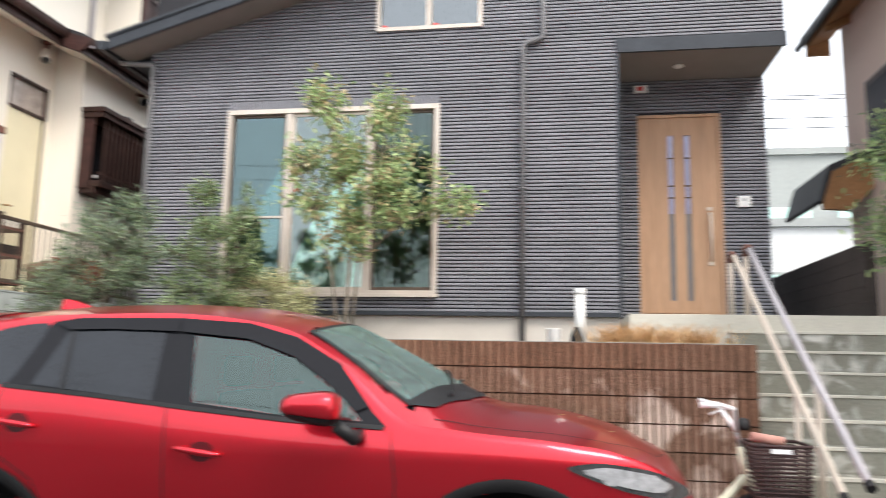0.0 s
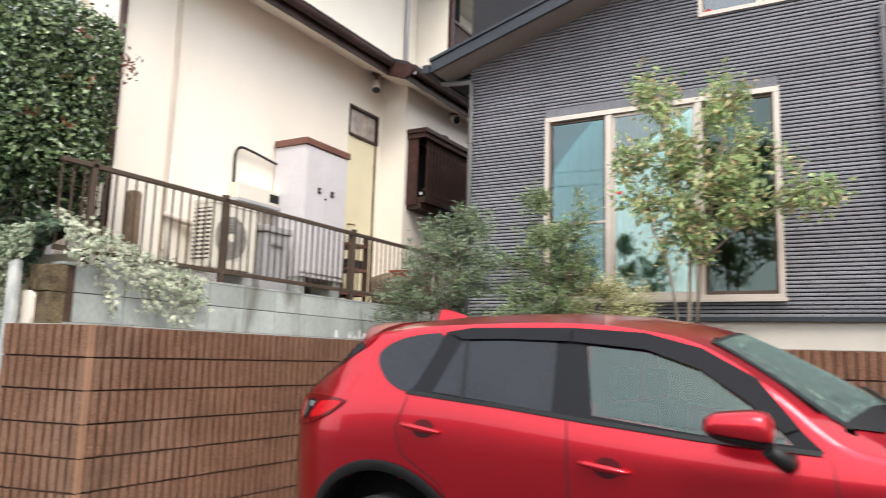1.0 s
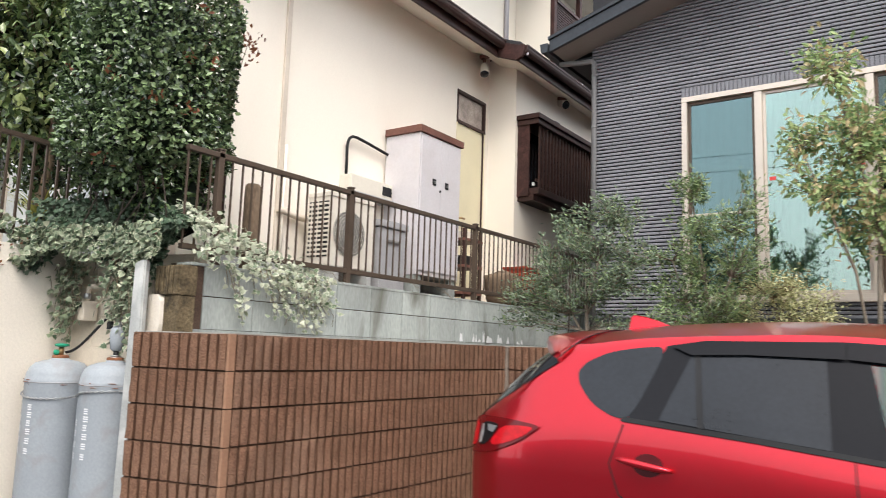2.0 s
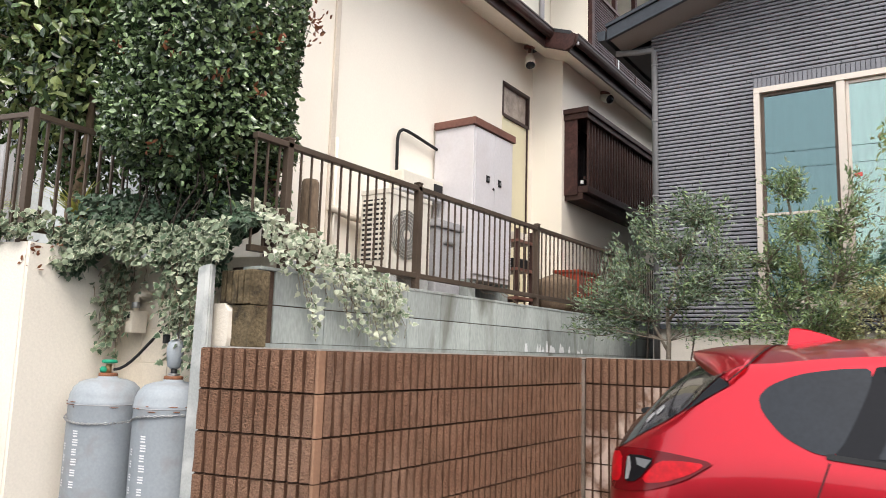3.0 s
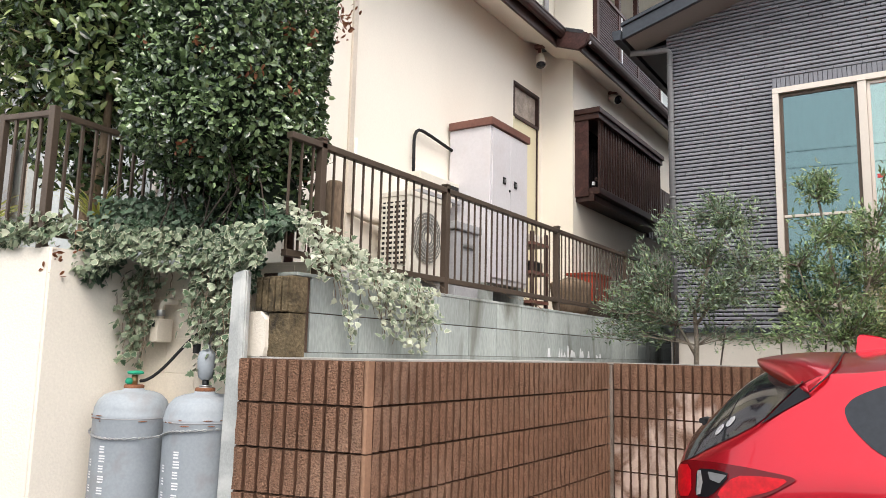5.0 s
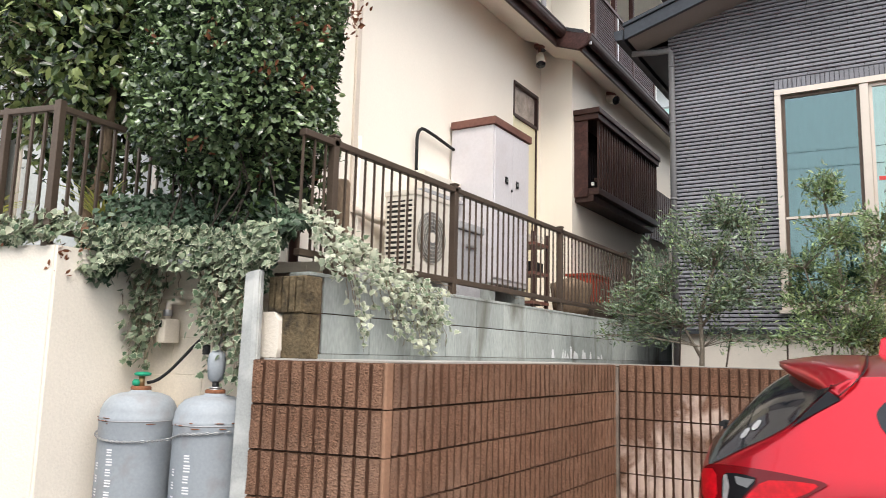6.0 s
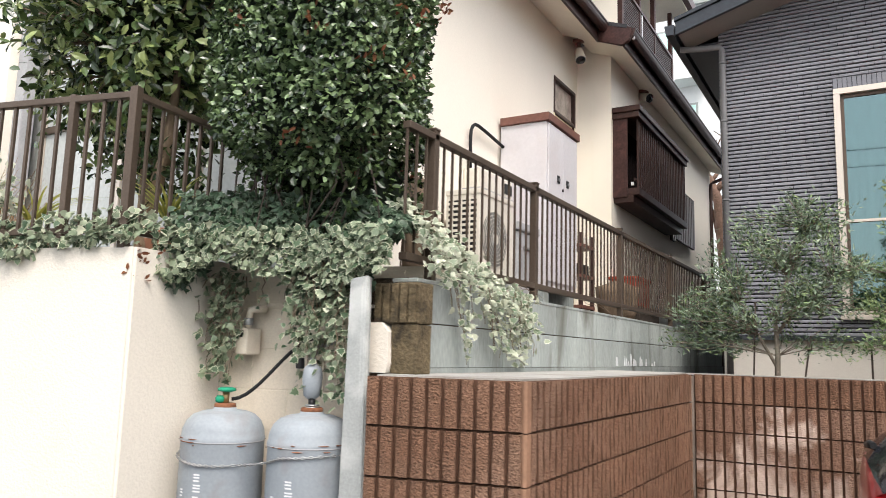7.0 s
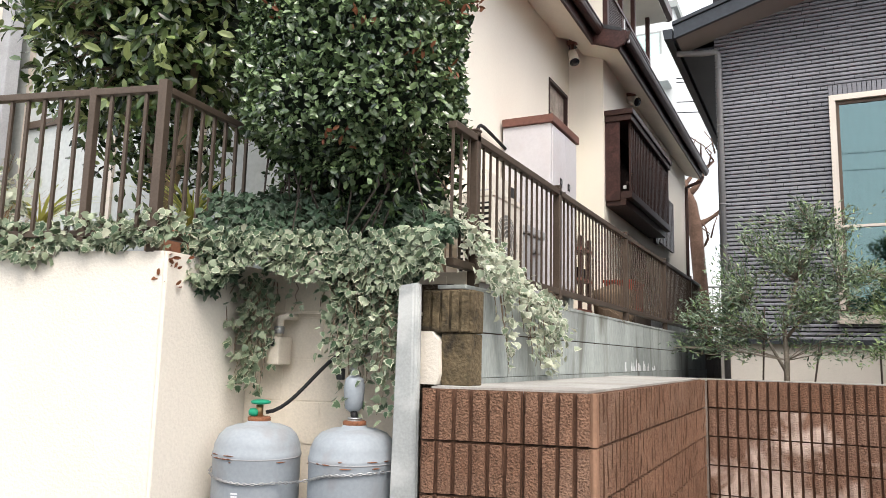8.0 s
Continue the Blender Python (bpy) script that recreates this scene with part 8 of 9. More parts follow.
for side_fn in (near_side, far_side):
    car_part("window_surround", patch(FRONT_OUT, side_fn, 0.004, hole=FRONT_WIN), M["visor"], "black window surround")
    car_part("window_surround", patch(REAR_OUT, side_fn, 0.004), M["visor"], "black window surround")
    car_part("front_window", patch(FRONT_WIN, side_fn, 0.002), M["glass_car"], "clear wet front side window")
    car_part("rear_window", patch(REAR_WIN, side_fn, 0.008), M["tint_glass"], "dark privacy glass")
    car_part("quarter_window", patch(rounded(QUARTER, 2), side_fn, 0.006), M["tint_glass"], "dark quarter glass")
    car_part("window_bar", patch([(-2.424, 1.225), (-2.400, 1.225), (-2.436, 1.535), (-2.460, 1.535)], side_fn, 0.011), M["black"])
    VIS_HI = [(-2.56, 1.553), (-2.42, 1.576), (-1.90, 1.582), (-1.55, 1.562), (-1.29, 1.495), (-1.06, 1.372), (-0.90, 1.18)]
    VIS_LO = [(-2.47, 1.515), (-2.25, 1.522), (-1.90, 1.516), (-1.54, 1.485), (-1.30, 1.405), (-1.10, 1.272), (-0.96, 1.155)]
    car_part("visor", patch(VIS_HI[:3] + VIS_LO[:3][::-1], side_fn, 0.022), M["visor"], "smoked rain visor over the door")
    car_part("visor", patch([(-1.893, 1.582)] + VIS_HI[3:] + VIS_LO[3:][::-1] + [(-1.893, 1.516)], side_fn, 0.020), M["visor"], "smoked rain visor over the door")
    car_part("belt_trim", patch(strip([(-2.74, 1.238), (-2.2, 1.196), (-1.80, 1.156), (-1.3, 1.112), (-0.82, 1.088)], 0.020), side_fn, 0.010), M["black"], "black beltline trim")
    for gap in ([(-2.73, 1.215), (-2.785, 1.05), (-2.74, 0.93), (-2.52, 0.80), (-2.42, 0.62), (-2.38, 0.35)], [(-1.872, 1.15), (-1.858, 0.9), (-1.85, 0.35)], [(-0.79, 1.075), (-0.76, 0.85), (-0.78, 0.35)], [(-2.38, 0.34), (-0.79, 0.34)]):
        car_part("door_gap", patch(strip(gap, 0.006), side_fn, 0.0022), M["black"])
    for hx, hz, dn in ((-2.628, 1.057, 0.035), (-1.687, 0.953, 0.035)):
        # Flat ellipse on the door; the cup's shade is a darker body red.
        cup = [(hx + 0.01 + 0.064 * math.cos(a), hz + 0.004 + 0.046 * math.sin(a)) for a in (2 * math.pi * k / 18 for k in range(18))]
        car_part("handle_recess", patch(cup, side_fn, 0.003, 0.03), shade("recess_shade_red", (0.07, 0.002, 0.005), 0.4, vary=0.05, bump=0, coat=0.6) if "recess_shade_red" not in bpy.data.materials else bpy.data.materials["recess_shade_red"])
        bm = bmesh.new()
        pts = []
        for t in np.linspace(-1, 1, 9):
            p = side_fn(hx + 0.115 * t, hz - 0.014 * t + 0.006, 0.022 + 0.012 * (1 - t * t))
            pts.append(p)
        tube(bm, pts, [0.008, 0.013, 0.015, 0.016, 0.016, 0.016, 0.015, 0.012, 0.007], 10)
        car_part("door_handle", bm, M["car_red"], "red door handle")
    for ax in AXLES:
        ring_o = [(ax + (ARCH + 0.042) * math.cos(a), 0.345 + (ARCH + 0.042) * math.sin(a)) for a in (math.pi * (k / 40 * 1.16 - 0.08) for k in range(41))]
        ring_i = [(ax + (ARCH - 0.012) * math.cos(a), 0.345 + (ARCH - 0.012) * math.sin(a)) for a in (math.pi * (k / 40 * 1.16 - 0.08) for k in range(41))]
        bm = bmesh.new()
        ro = [bm.verts.new(side_fn(x, z, 0.010)) for x, z in ring_o]
        ri = [bm.verts.new(side_fn(x, z, 0.018)) for x, z in ring_i]
        rb = [bm.verts.new(side_fn(x, z, -0.08)) for x, z in ring_i]
        for k in range(40):
            bm.faces.new((ro[k], ro[k + 1], ri[k + 1], ri[k])).smooth = True
            bm.faces.new((ri[k], ri[k + 1], rb[k + 1], rb[k]))
        car_part("arch_trim", bm, M["black"], "black plastic wheel-arch trim")
    TAIL = [(-3.59, 1.175), (-3.47, 1.19), (-3.30, 1.192), (-3.115, 1.177), (-3.177, 1.135), (-3.232, 1.098), (-3.40, 1.03), (-3.60, 1.0), (-3.635, 1.10)]
    lamp = car_part("tail_lamp", patch(rounded(TAIL, 2), side_fn, 0.010, 0.04), M["lamp_red"], "red tail lamp")
    car_part("dark_insert", patch(rounded([(-3.512, 1.155), (-3.435, 1.165), (-3.362, 1.158), (-3.444, 1.062), (-3.512, 1.05)], 1), side_fn, 0.0145, 0.03), M["visor"], "smoky grey lamp insert", lamp)
    # Pale sliver draws the highlight on the lamp insert.
    car_part("clear_insert", patch([(-3.506, 1.148), (-3.492, 1.152), (-3.480, 1.11), (-3.488, 1.065), (-3.506, 1.058)], side_fn, 0.0165, 0.03), M["lamp_clear"], "white highlight streak drawn on the clear reversing lamp", lamp)
    car_part("clear_insert", patch([(-3.46, 1.152), (-3.38, 1.152), (-3.41, 1.118), (-3.45, 1.125)], side_fn, 0.0165, 0.03), M["grey_pipe"], "grey reflector edge", lamp)
    HEAD = [(-0.02, 0.945), (0.15, 0.968), (0.40, 0.93), (0.56, 0.845), (0.58, 0.80), (0.45, 0.80), (0.25, 0.845), (0.10, 0.895)]
    car_part("red_lens", patch(rounded([(-3.62, 1.15), (-3.54, 1.165), (-3.53, 1.05), (-3.60, 1.03)], 1), side_fn, 0.0125, 0.03), M["lens_red"], "bright red lens", lamp)
    car_part("red_lens", patch(rounded([(-3.35, 1.155), (-3.25, 1.168), (-3.15, 1.168), (-3.20, 1.128), (-3.30, 1.085), (-3.40, 1.06), (-3.42, 1.08)], 1), side_fn, 0.0125, 0.03), M["lens_red"], "bright red lens", lamp)
    lamp = car_part("head_lamp", patch(rounded(HEAD, 2), side_fn, 0.008, 0.04), M["lamp_dim"], "clear headlamp with a dark upper edge")
    car_part("reflector", patch(rounded([(0.05, 0.93), (0.18, 0.95), (0.38, 0.915), (0.48, 0.86), (0.42, 0.83), (0.22, 0.87)], 1), side_fn, 0.0115, 0.04), M["lamp_clear"], "bright lamp reflector", lamp)
    for lx in (0.20, 0.37):
        c = [(lx + 0.045 * math.cos(a), 0.90 - 0.1 * (lx - 0.2) + 0.032 * math.sin(a)) for a in (2 * math.pi * k / 16 for k in range(16))]
        car_part("projector", patch(c, side_fn, 0.0145, 0.03), M["lamp_clear"], "", lamp)
    GARN = [(-3.079, 1.465), (-3.12, 1.495)] + [(x, edge(x) - 0.001) for x in (-3.15, -3.17, -3.19, -3.21, -3.23, -3.25)] + [(-3.26, 1.347), (-3.17, 1.408)]
    car_part("rear_garnish", patch(GARN, side_fn, 0.006, 0.04), M["visor"], "black side garnish of the tailgate")
    sg = 1 if side_fn is far_side else -1
    arm = bmesh.new()
    tube(arm, [(-0.93, sg * 0.84, 1.05), (-0.945, sg * 0.93, 1.045), (-1.01, sg * 0.985, 1.10)], [0.032, 0.034, 0.03], 10)
    mir = car_part("mirror", arm, M["black"], "black mirror foot")
    for nm, mt, zlo, zhi, sc in (("mirror_cap", M["car_red"], -0.45, 1.0, 1.0), ("mirror_base", M["black"], -1.0, -0.40, 0.985)):
        bm = bmesh.new()
        bmesh.ops.create_uvsphere(bm, u_segments=28, v_segments=18, radius=1.0)
        for v in bm.verts:
            c = v.co
            sx = math.copysign(abs(c.x) ** 0.5, c.x)
            sy = math.copysign(abs(c.y) ** 0.75, c.y)
            z_ = min(max(c.z, zlo), zhi)
            z2 = math.copysign(abs(z_) ** 0.75, z_)
            taper = 1.0 + 0.26 * sx
            v.co = Vector((-1.112 + 0.130 * sx * sc, sg * (1.045 + 0.088 * sy * sc), 1.178 + 0.008 * (1 - sx) * 0.5 + 0.068 * z2 * taper))
        for f in bm.faces:
            f.smooth = True
        car_part(nm, bm, mt, "red mirror cap" if nm == "mirror_cap" else "black lower mirror shell", mir)
    for ax in AXLES:
        bm = bmesh.new()
        lathe(bm, [(0.215, -0.10), (0.29, -0.11), (0.325, -0.095), (0.335, -0.06), (0.335, 0.06), (0.325, 0.095), (0.29, 0.11), (0.215, 0.10)], 48)
        bmesh.ops.transform(bm, matrix=Matrix.Translation((ax, sg * 0.76, 0.365)) @ Matrix.Rotation(radians(90), 4, 'X'), verts=bm.verts)
        wh = car_part("wheel", bm, M["rubber"], "black tyre")
        bm = bmesh.new()
        lathe(bm, [(0.03, 0.02), (0.06, 0.03), (0.19, 0.0), (0.216, 0.05), (0.222, 0.09), (0.214, 0.09), (0.2, -0.02), (0.03, -0.02)], 40)
        bmesh.ops.transform(bm, matrix=Matrix.Translation((ax, sg * 0.76, 0.365)) @ Matrix.Rotation(radians(90 * -sg), 4, 'X'), verts=bm.verts)
        car_part("rim", bm, M["grey_pipe"], "grey alloy rim", wh)
# arch linings
for ax in AXLES:
    bm = bmesh.new()
    for sg in (-1, 1):
        bm = bmesh.new()
        a = [bm.verts.new((ax + 0.52 * math.cos(t), sg * 0.80, 0.345 + 0.52 * math.sin(t))) for t in (math.pi * k / 20 for k in range(21))]
        b = [bm.verts.new((ax + 0.52 * math.cos(t), sg * 0.45, 0.345 + 0.52 * math.sin(t))) for t in (math.pi * k / 20 for k in range(21))]
        for k in range(20):
            bm.faces.new((a[k], a[k + 1], b[k + 1], b[k]))
        bm.faces.new(b)
        car_part("arch_lining", bm, M["black"])
scr = [(x, y) for x, y in SCREEN]
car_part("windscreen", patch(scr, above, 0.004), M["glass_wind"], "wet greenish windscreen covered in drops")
bord = patch([(x - 0.0, y * 1.0) for x, y in scr], above, 0.0065, hole=[(-0.90 + (x + 0.90) * 0.93, y * 0.955) for x, y in scr])
car_part("screen_border", bord, M["black"])
COWL = [(-0.74, 0.735), (-0.67, 0.60), (-0.57, 0.3), (-0.53, 0.0), (-0.57, -0.3), (-0.67, -0.60), (-0.74, -0.735), (-0.60, -0.68), (-0.47, -0.4), (-0.41, 0.0), (-0.47, 0.4), (-0.60, 0.68)]
car_part("cowl", patch(COWL, above, 0.006), M["black"], "black cowl under the windscreen")
for wy0, wy1 in ((-0.52, 0.10), (0.05, 0.60)):
    pts = [above(-0.55 - 0.10 * t + 0.02 * math.sin(3 * t), wy0 + (wy1 - wy0) * t, 0.022) for t in np.linspace(0, 1, 8)]
    car_part("wiper", piped(pts, 0.009, 6), M["black"], "black wiper blade")
for hy, hx1 in ((-0.55, 0.45), (0.55, 0.45)):
    car_part("hood_gap", patch(strip([(-0.60, hy * 1.42), (-0.2, hy * 1.38), (0.2, hy * 1.28), (0.44, hy * 0.98), (0.50, hy * 0.6)], 0.006), above, 0.0022), M["black"])
RW_X = (-3.58, -3.55, -3.52, -3.48, -3.44, -3.40, -3.36, -3.32, -3.28, -3.24, -3.20)
RW = [(-3.628, 0.0), (-3.618, 0.25), (-3.602, 0.42)] + [(x, flank(x, edge(x)) - 0.001) for x in RW_X] + [(x, 0.001 - flank(x, edge(x))) for x in RW_X[::-1]] + [(-3.602, -0.42), (-3.618, -0.25)]
car_part("rear_screen", patch(RW, above, 0.006, 0.05), M["tint_glass"], "dark tailgate window")
for sg in (-1, 1):
    G = [(x, flank(x, edge(x)) + 0.003) for x in (-3.10, -3.13, -3.16, -3.19, -3.22, -3.25)] + [(-3.24, 0.725), (-3.215, 0.695), (-3.20, 0.65), (-3.235, 0.49), (-3.19, 0.50), (-3.14, 0.60)]
    car_part("rear_garnish", patch([(x, sg * y) for x, y in G], above, 0.0075, 0.03), M["visor"], "black corner garnish of the tailgate")
for sx, sy in ((-3.433, -0.595), (-3.388, -0.60)):
    c = [(sx + 0.018 * math.cos(a), sy + 0.025 * math.sin(a)) for a in (2 * math.pi * k / 16 for k in range(16))]
    car_part("round_sticker", patch(c, above, 0.0095, 0.03), M["lamp_clear"], "round silver sticker")
rw = piped([above(-3.605, 0.25, 0.03), above(-3.60, 0.0, 0.032), above(-3.59, -0.17, 0.028)], 0.014, 8)
car_part("rear_wiper", rw, M["black"])
# spoiler: seam line on the roof, trailing edge above and below
SP = (0.0, 0.25, 0.45, 0.70, 0.86, 1.0)
sp_front = [smooth_line(list(zip(SP, v))) for v in ((-2.985, -2.985, -2.986, -2.992, -3.018, -3.082), (0.0, 0.19, 0.36, 0.62, 0.70, 0.724))]
sp_rear = [smooth_line(list(zip(SP, v))) for v in ((-3.335, -3.325, -3.30, -3.215, -3.13, -3.084), (0.0, 0.18, 0.315, 0.43, 0.56, 0.723), (1.606, 1.604, 1.597, 1.589, 1.566, 1.468))]
sp_low = [smooth_line(list(zip(SP, v))) for v in ((-3.342, -3.334, -3.312, -3.240, -3.172, -3.083), (0.0, 0.19, 0.35, 0.498, 0.615, 0.724), (1.584, 1.582, 1.574, 1.522, 1.488, 1.462))]
sp_high = smooth_line([(0.0, top(-2.985, 0.0)), (0.45, top(-2.986, 0.36)), (0.70, top(-2.992, 0.62)), (0.86, 1.528), (1.0, 1.466)])


def over(x, y, z):
    return max(z, top(x, y) + 0.013) if y < flank(x, edge(x)) else z


sp = bmesh.new()
rows = []
for k in range(-30, 31):
    u, sg = abs(k) / 30, (1 if k > 0 else -1)
    fx, fy = sp_front[0](u), sp_front[1](u)
    fz = sp_high(u)
    if u < 0.6 and fy < flank(fx, edge(fx)):
        fz = max(fz, top(fx, fy) + 0.003)
    ux, uy, uz = (f(u) for f in sp_rear)
    lx, ly, lz = (f(u) for f in sp_low)
    if u < 0.6:
        lz = over(lx, ly, lz)
        uz = max(over(ux, uy, uz), lz + 0.004)
    r_ = []
    for j in range(9):
        t = j / 8
        x_, y_ = fx + (ux - fx) * t, fy + (uy - fy) * t
        z_ = fz + (uz - fz) * t + 0.012 * math.sin(math.pi * t) * (1 - u ** 3)
        if u < 0.6 and y_ < flank(x_, edge(x_)):
            z_ = max(z_, top(x_, y_) + 0.003 + 0.010 * t)
        r_.append((x_, sg * y_, z_))
    r_.append((ux * 0.5 + lx * 0.5 - 0.006, sg * (uy * 0.5 + ly * 0.5 + 0.008 * (u > 0.3)), uz * 0.5 + lz * 0.5 + 0.007))
    r_.append((lx, sg * ly, lz))
    r_.append((lx + 0.6 * (fx - lx), sg * (ly + 0.6 * (fy - ly)) * 0.97, lz + 0.6 * (fz - 0.06 - lz)))
    out_ = min(1.0, max(0.0, (u - 0.45) / 0.4))
    r_ = [(x_, y_ + sg * 0.016 * out_, z_ + 0.012 * out_) for x_, y_, z_ in r_]
    rows.append(r_)
loft = np.array(rows)
for _ in range(8):
    loft[1:-1] = 0.25 * loft[:-2] + 0.5 * loft[1:-1] + 0.25 * loft[2:]
seam = [tuple(p + np.array((0.0, 0.0, 0.002))) for p in loft[:, 0]]
rows = [[sp.verts.new(p) for p in r_] for r_ in loft]
for a, b in zip(rows, rows[1:]):
    n = len(a)
    for k in range(n):
        sp.faces.new((a[k], a[(k + 1) % n], b[(k + 1) % n], b[k])).smooth = True
bmesh.ops.recalc_face_normals(sp, faces=sp.faces)
car_part("spoiler", sp, M["car_red"], "red roof spoiler")
car_part("spoiler_seam", piped(seam, 0.0032, 6), M["black"])
fin = bmesh.new()
prism(fin, [(-2.945, 1.62), (-2.932, 1.712), (-2.905, 1.716), (-2.85, 1.706), (-2.77, 1.680), (-2.70, 1.65)], "y", -0.155, -0.105)
for v in fin.verts:
    if v.co.z > 1.66:
        v.co.y = -0.13 + (v.co.y + 0.13) * 0.35
bmesh.ops.bevel(fin, geom=fin.edges[:], offset=0.006, segments=2, affect='EDGES')
car_part("antenna_fin", fin, M["car_red"], "red shark-fin aerial")
# inside
for sx in (-1.75, -2.6):
    for sy in (-0.38, 0.38):
        car_part("seat", boxed(sx, sx + 0.16, sy - 0.24, sy + 0.24, 0.55, 1.22, bev=0.05), M["seat"])
        car_part("headrest", boxed(sx - 0.02, sx + 0.08, sy - 0.13, sy + 0.13, 1.24, 1.40, bev=0.035), M["seat"])
car_part("dashboard", boxed(-1.02, -0.55, -0.72, 0.72, 0.80, 1.09, bev=0.04), M["seat"])
car_part("cabin_floor", boxed(-2.7, -0.6, -0.78, 0.78, 0.30, 0.55), M["seat"])
wheel_bm = bmesh.new()
tube(wheel_bm, [(-1.15 + 0.06 * math.sin(a), -0.36 + 0.18 * math.cos(a), 1.0 + 0.17 * math.sin(a)) for a in (2 * math.pi * k / 24 for k in range(25))], 0.014, 6, caps=False)
car_part("steering_wheel", wheel_bm, M["seat"])
for lx, ly in ((0.02, -0.25), (0.14, -0.1), (0.25, -0.42), (-2.0, -0.3), (-1.45, -0.42), (-1.35, 0.0)):
    p = above(lx, ly, 0.006)
    c = CAR_M @ p
    leaves("fallen_leaf", *OVAL, [tuple(c)], [(rng.normal(), rng.normal(), 0)], [(0, 0, 1)], [0.05], M["maple_rust"], car)

# ---- ribbed blocks of the brown wall, and the grey blocks: last ----
BL, BHT, JOINT = 0.40, 0.20, 0.0055


def rib_block(length, ribs, flat_end=0.0, mat="split"):
    """A split-face block: ribs with broken faces over a recessed ground. Its face looks to -y."""
    bm = bmesh.new()
    h0, h1 = JOINT / 2, BHT - JOINT / 2
    x0, x1 = JOINT / 4, length - JOINT / 4
    g = 0.023
    v = [bm.verts.new(p) for p in ((x0, g, h0), (x1, g, h0), (x1, g, h1), (x0, g, h1), (x0, CORE + 0.002, h0), (x1, CORE + 0.002, h0), (x1, CORE + 0.002, h1), (x0, CORE + 0.002, h1))]
    for f in ((0, 1, 2, 3), (0, 4, 5, 1), (3, 2, 6, 7), (0, 3, 7, 4), (1, 5, 6, 2)):
        bm.faces.new([v[i] for i in f])
    pitch = (x1 - x0 - flat_end) / ribs
    for r in range(ribs):
        a, b = x0 + r * pitch + 0.0085, x0 + (r + 1) * pitch - 0.0085
        cols = []
        for i, x in enumerate((a, (a + b) / 2, b)):
            c = []
            for j in range(4):
                z = h0 + 0.003 + (h1 - h0 - 0.006) * j / 3
                c.append(bm.verts.new((x + random.uniform(-0.002, 0.002), random.uniform(-0.004, 0.004) + (0.003 if i != 1 else -0.002), z)))
            cols.append(c)
        for i in range(2):
            for j in range(3):
                bm.faces.new((cols[i][j], cols[i + 1][j], cols[i + 1][j + 1], cols[i][j + 1]))
        for c, dx in ((cols[0], -0.002), (cols[2], 0.002)):
            base_ = [bm.verts.new((c[0].co.x + dx, g, c[j].co.z)) for j in (0, 3)]
            bm.faces.new([base_[0]] + c + [base_[1]])
        for j in (0, 3):
            q = [bm.verts.new((cols[i][j].co.x, g, cols[i][j].co.z)) for i in (0, 2)]
            bm.faces.new((q[0], cols[0][j], cols[1][j], cols[2][j], q[1]))
    if flat_end:
        box(bm, x1 - flat_end, x1, 0.0, g, h0, h1)
    bmesh.ops.recalc_face_normals(bm, faces=bm.faces)
    # Recessed ground and rib sides get the colour with painted shade.
    for f in bm.faces:
        f.normal_update()
        if min(v.co.y for v in f.verts) > g - 0.004 or abs(f.normal.x) > 0.7:
            f.material_index = 1
    return to_mesh("block", bm, (M[mat], M["split_groove_shade"]))


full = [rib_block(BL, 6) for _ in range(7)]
# Same blocks in the lime-stained material with the lightened base.
limed_lit = [rib_block(BL, 6, mat="split_limed_lit") for _ in range(7)]
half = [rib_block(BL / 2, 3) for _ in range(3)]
COURSES = 8


def lay(wall, origin, d, length, stagger=False, whole=full):
    """Courses of blocks along d from origin; the face looks to the right of d."""
    ang = math.degrees(math.atan2(d[1], d[0]))
    for c in range(COURSES):
        z = TOP - 0.004 - (c + 1) * BHT
        s = 0.0
        if stagger and c % 2:
            put_block(wall, half, origin, d, s, z, ang)
            s = BL / 2
        while s < length - 0.02:
            if s + BL <= length + 0.02:
                put_block(wall, whole if c > 0 else full, origin, d, s, z, ang)
                s += BL
            else:
                rest = length - s
                key = ("rest", round(rest, 3))
                if key not in mesh_cache:
                    mesh_cache[key] = rib_block(rest, max(1, round(rest / 0.067)))
                put_block(wall, [mesh_cache[key]], origin, d, s, z, ang)
                s = length


def put_block(wall, meshes, origin, d, s, z, ang):
    ob = new("block", random.choice(meshes))
    ob.parent = wall
    ob.matrix_basis = pose(origin[0] + d[0] * s, origin[1] + d[1] * s, z, 0, 0, ang)


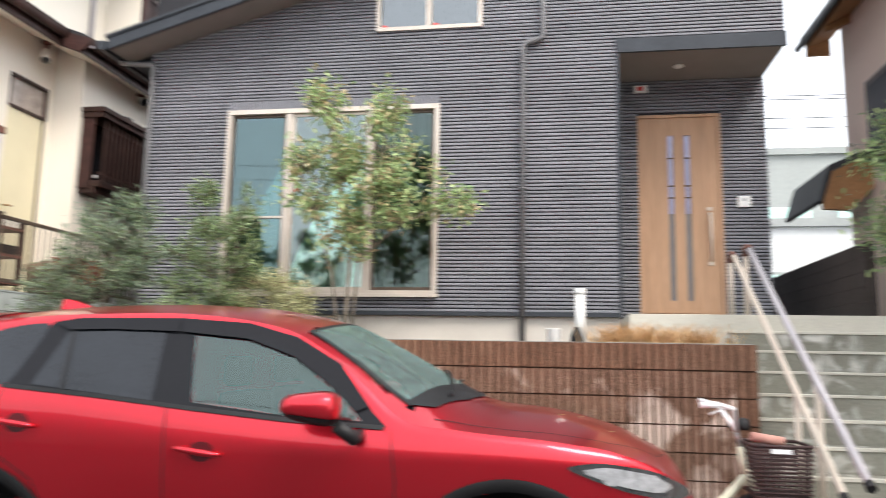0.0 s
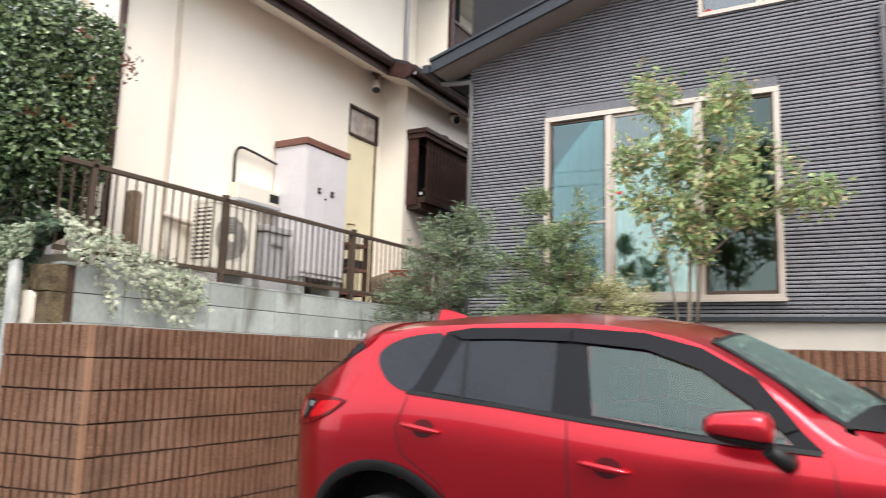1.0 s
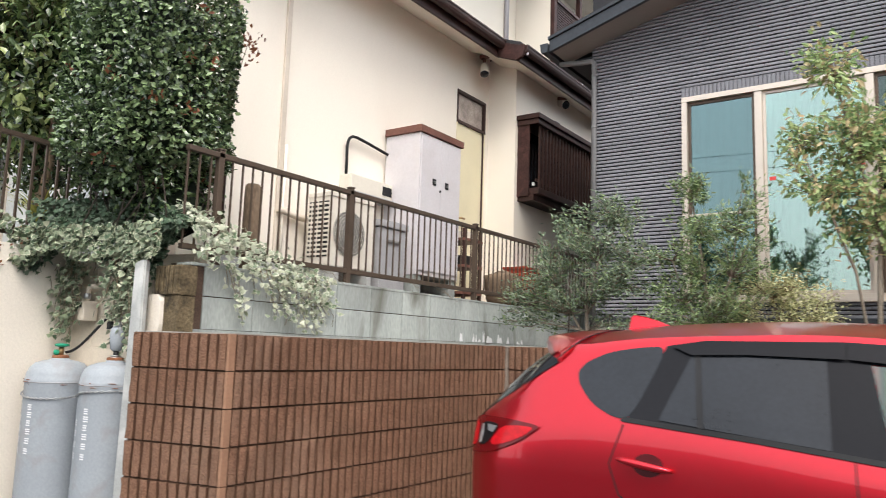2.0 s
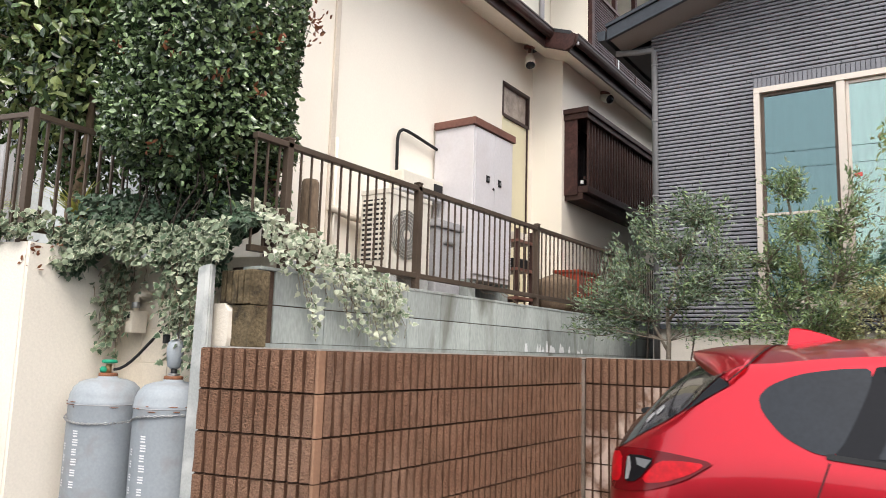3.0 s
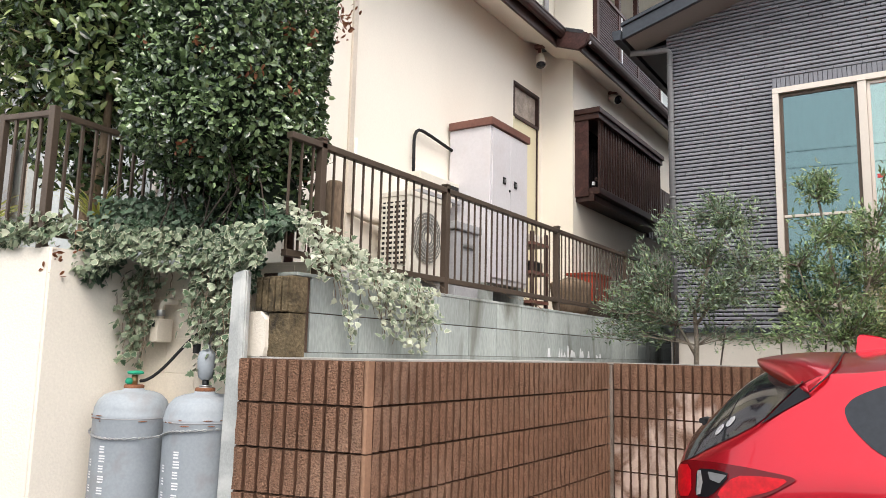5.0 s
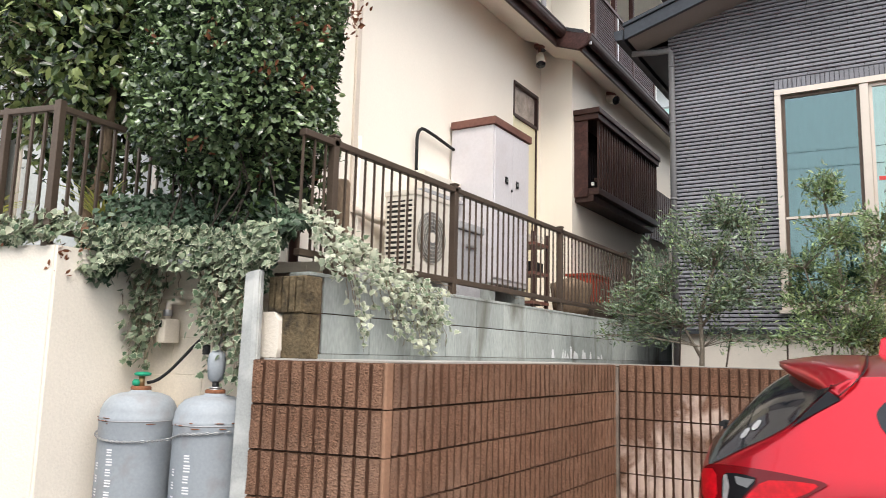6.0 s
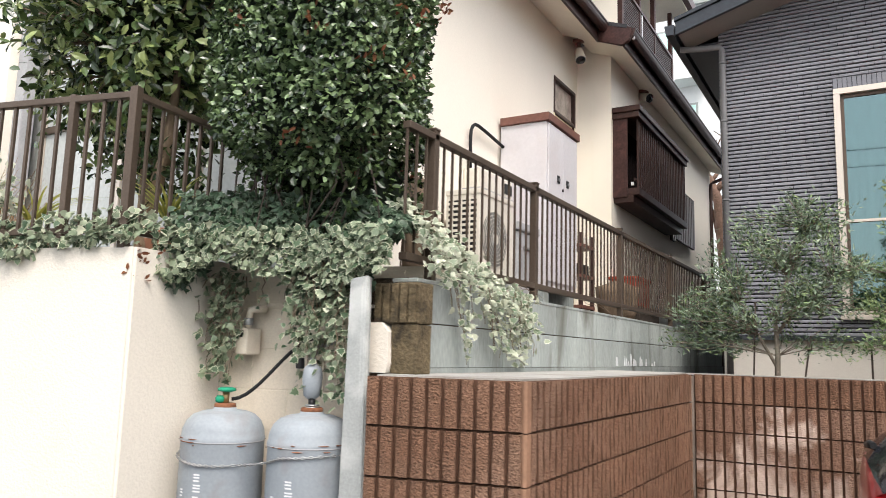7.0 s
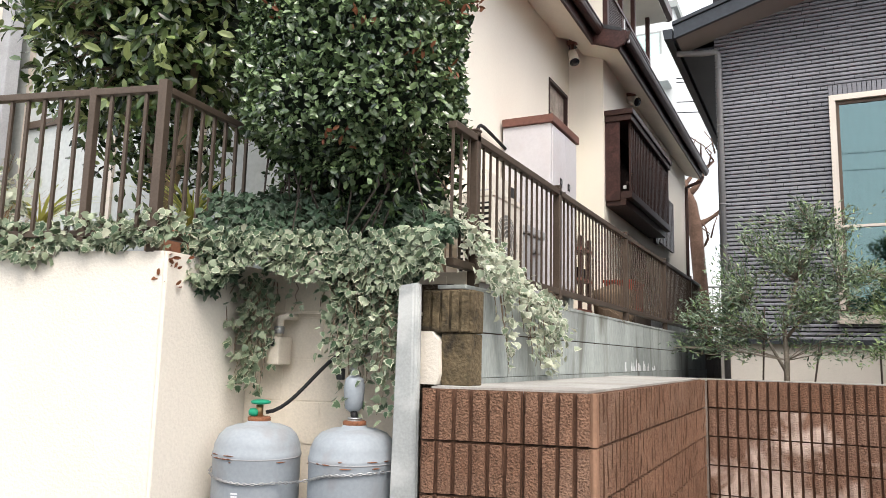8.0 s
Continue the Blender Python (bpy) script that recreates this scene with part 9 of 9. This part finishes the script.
lay(wall_front, (WALL_X + 0.012, WALL_Y), (1, 0), 1.45 - WALL_X - 0.012, whole=limed_lit)
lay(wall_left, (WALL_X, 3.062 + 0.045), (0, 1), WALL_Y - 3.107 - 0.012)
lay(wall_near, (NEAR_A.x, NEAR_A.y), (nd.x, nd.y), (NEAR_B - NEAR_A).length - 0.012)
# smooth corner pieces
corner = bmesh.new()
slab(corner, [(-0.010, -0.004), (0.002, 0.0), (0.0, 0.044), (-0.03, 0.044), (-0.03, 0.006)], JOINT / 2, BHT - JOINT / 2)
corner_me = to_mesh("corner_block", corner, shade("worn_brown", (0.29, 0.165, 0.105), 0.85, vary=0.15, fine=60, bump=0.3))
for c in range(COURSES):
    ob = new("corner_block", corner_me)
    ob.parent = wall_left
    ob.location = (WALL_X, 3.062, TOP - 0.004 - (c + 1) * BHT)
# mortar line in the inner corner
structure("corner_joint", boxed(WALL_X - 0.02, WALL_X + 0.011, WALL_Y - 0.011, WALL_Y + 0.02, 0.03, TOP - 0.022), M["corner_mortar"], "dark mortar line in the corner of the wall", "joint")

# grey blocks
gb = to_mesh("block", boxed(0, 0.014, 0.0035, 0.3965, 0.0, 0.1995, bev=0.003), M["grey_block"])
for r in range(2):
    for k in range(19):
        ob = new("block", gb)
        ob.parent = wall_grey
        ob.matrix_basis = pose(GREY_X - 0.014, 3.34 + k * 0.40, 1.785 - r * 0.205 - 0.0, 0, 0, 0)
part("cap_course", boxed(GREY_X - 0.135, GREY_X + 0.004, 3.23, 11.0, 1.966, 1.985, bev=0.004), M["grey_block"], wall_grey)
part("foot_course", boxed(GREY_X - 0.02, GREY_X + 0.003, 3.23, 11.0, 1.40, 1.578), M["grey_block"], wall_grey)
smears = random.Random(5)
y0 = 6.22
for k in range(10):
    hgt, wid = smears.uniform(0.04, 0.10) + 0.015 * (k in (4, 5, 6, 7)), smears.uniform(0.03, 0.07) + 0.05 * (k in (5, 6))
    up = [(y0 + wid * j / 6, 1.585 + hgt * (0.0 if j in (0, 6) else smears.uniform(0.35, 1.0))) for j in range(7)]
    bm = bmesh.new()
    prism(bm, up[::-1], "x", GREY_X - 0.001, GREY_X + 0.0025)
    part("paint_smear", bm, M["white_paint"], wall_grey, "white paint smear")
    y0 += wid + smears.choice((0.015, 0.03, 0.09, 0.16))
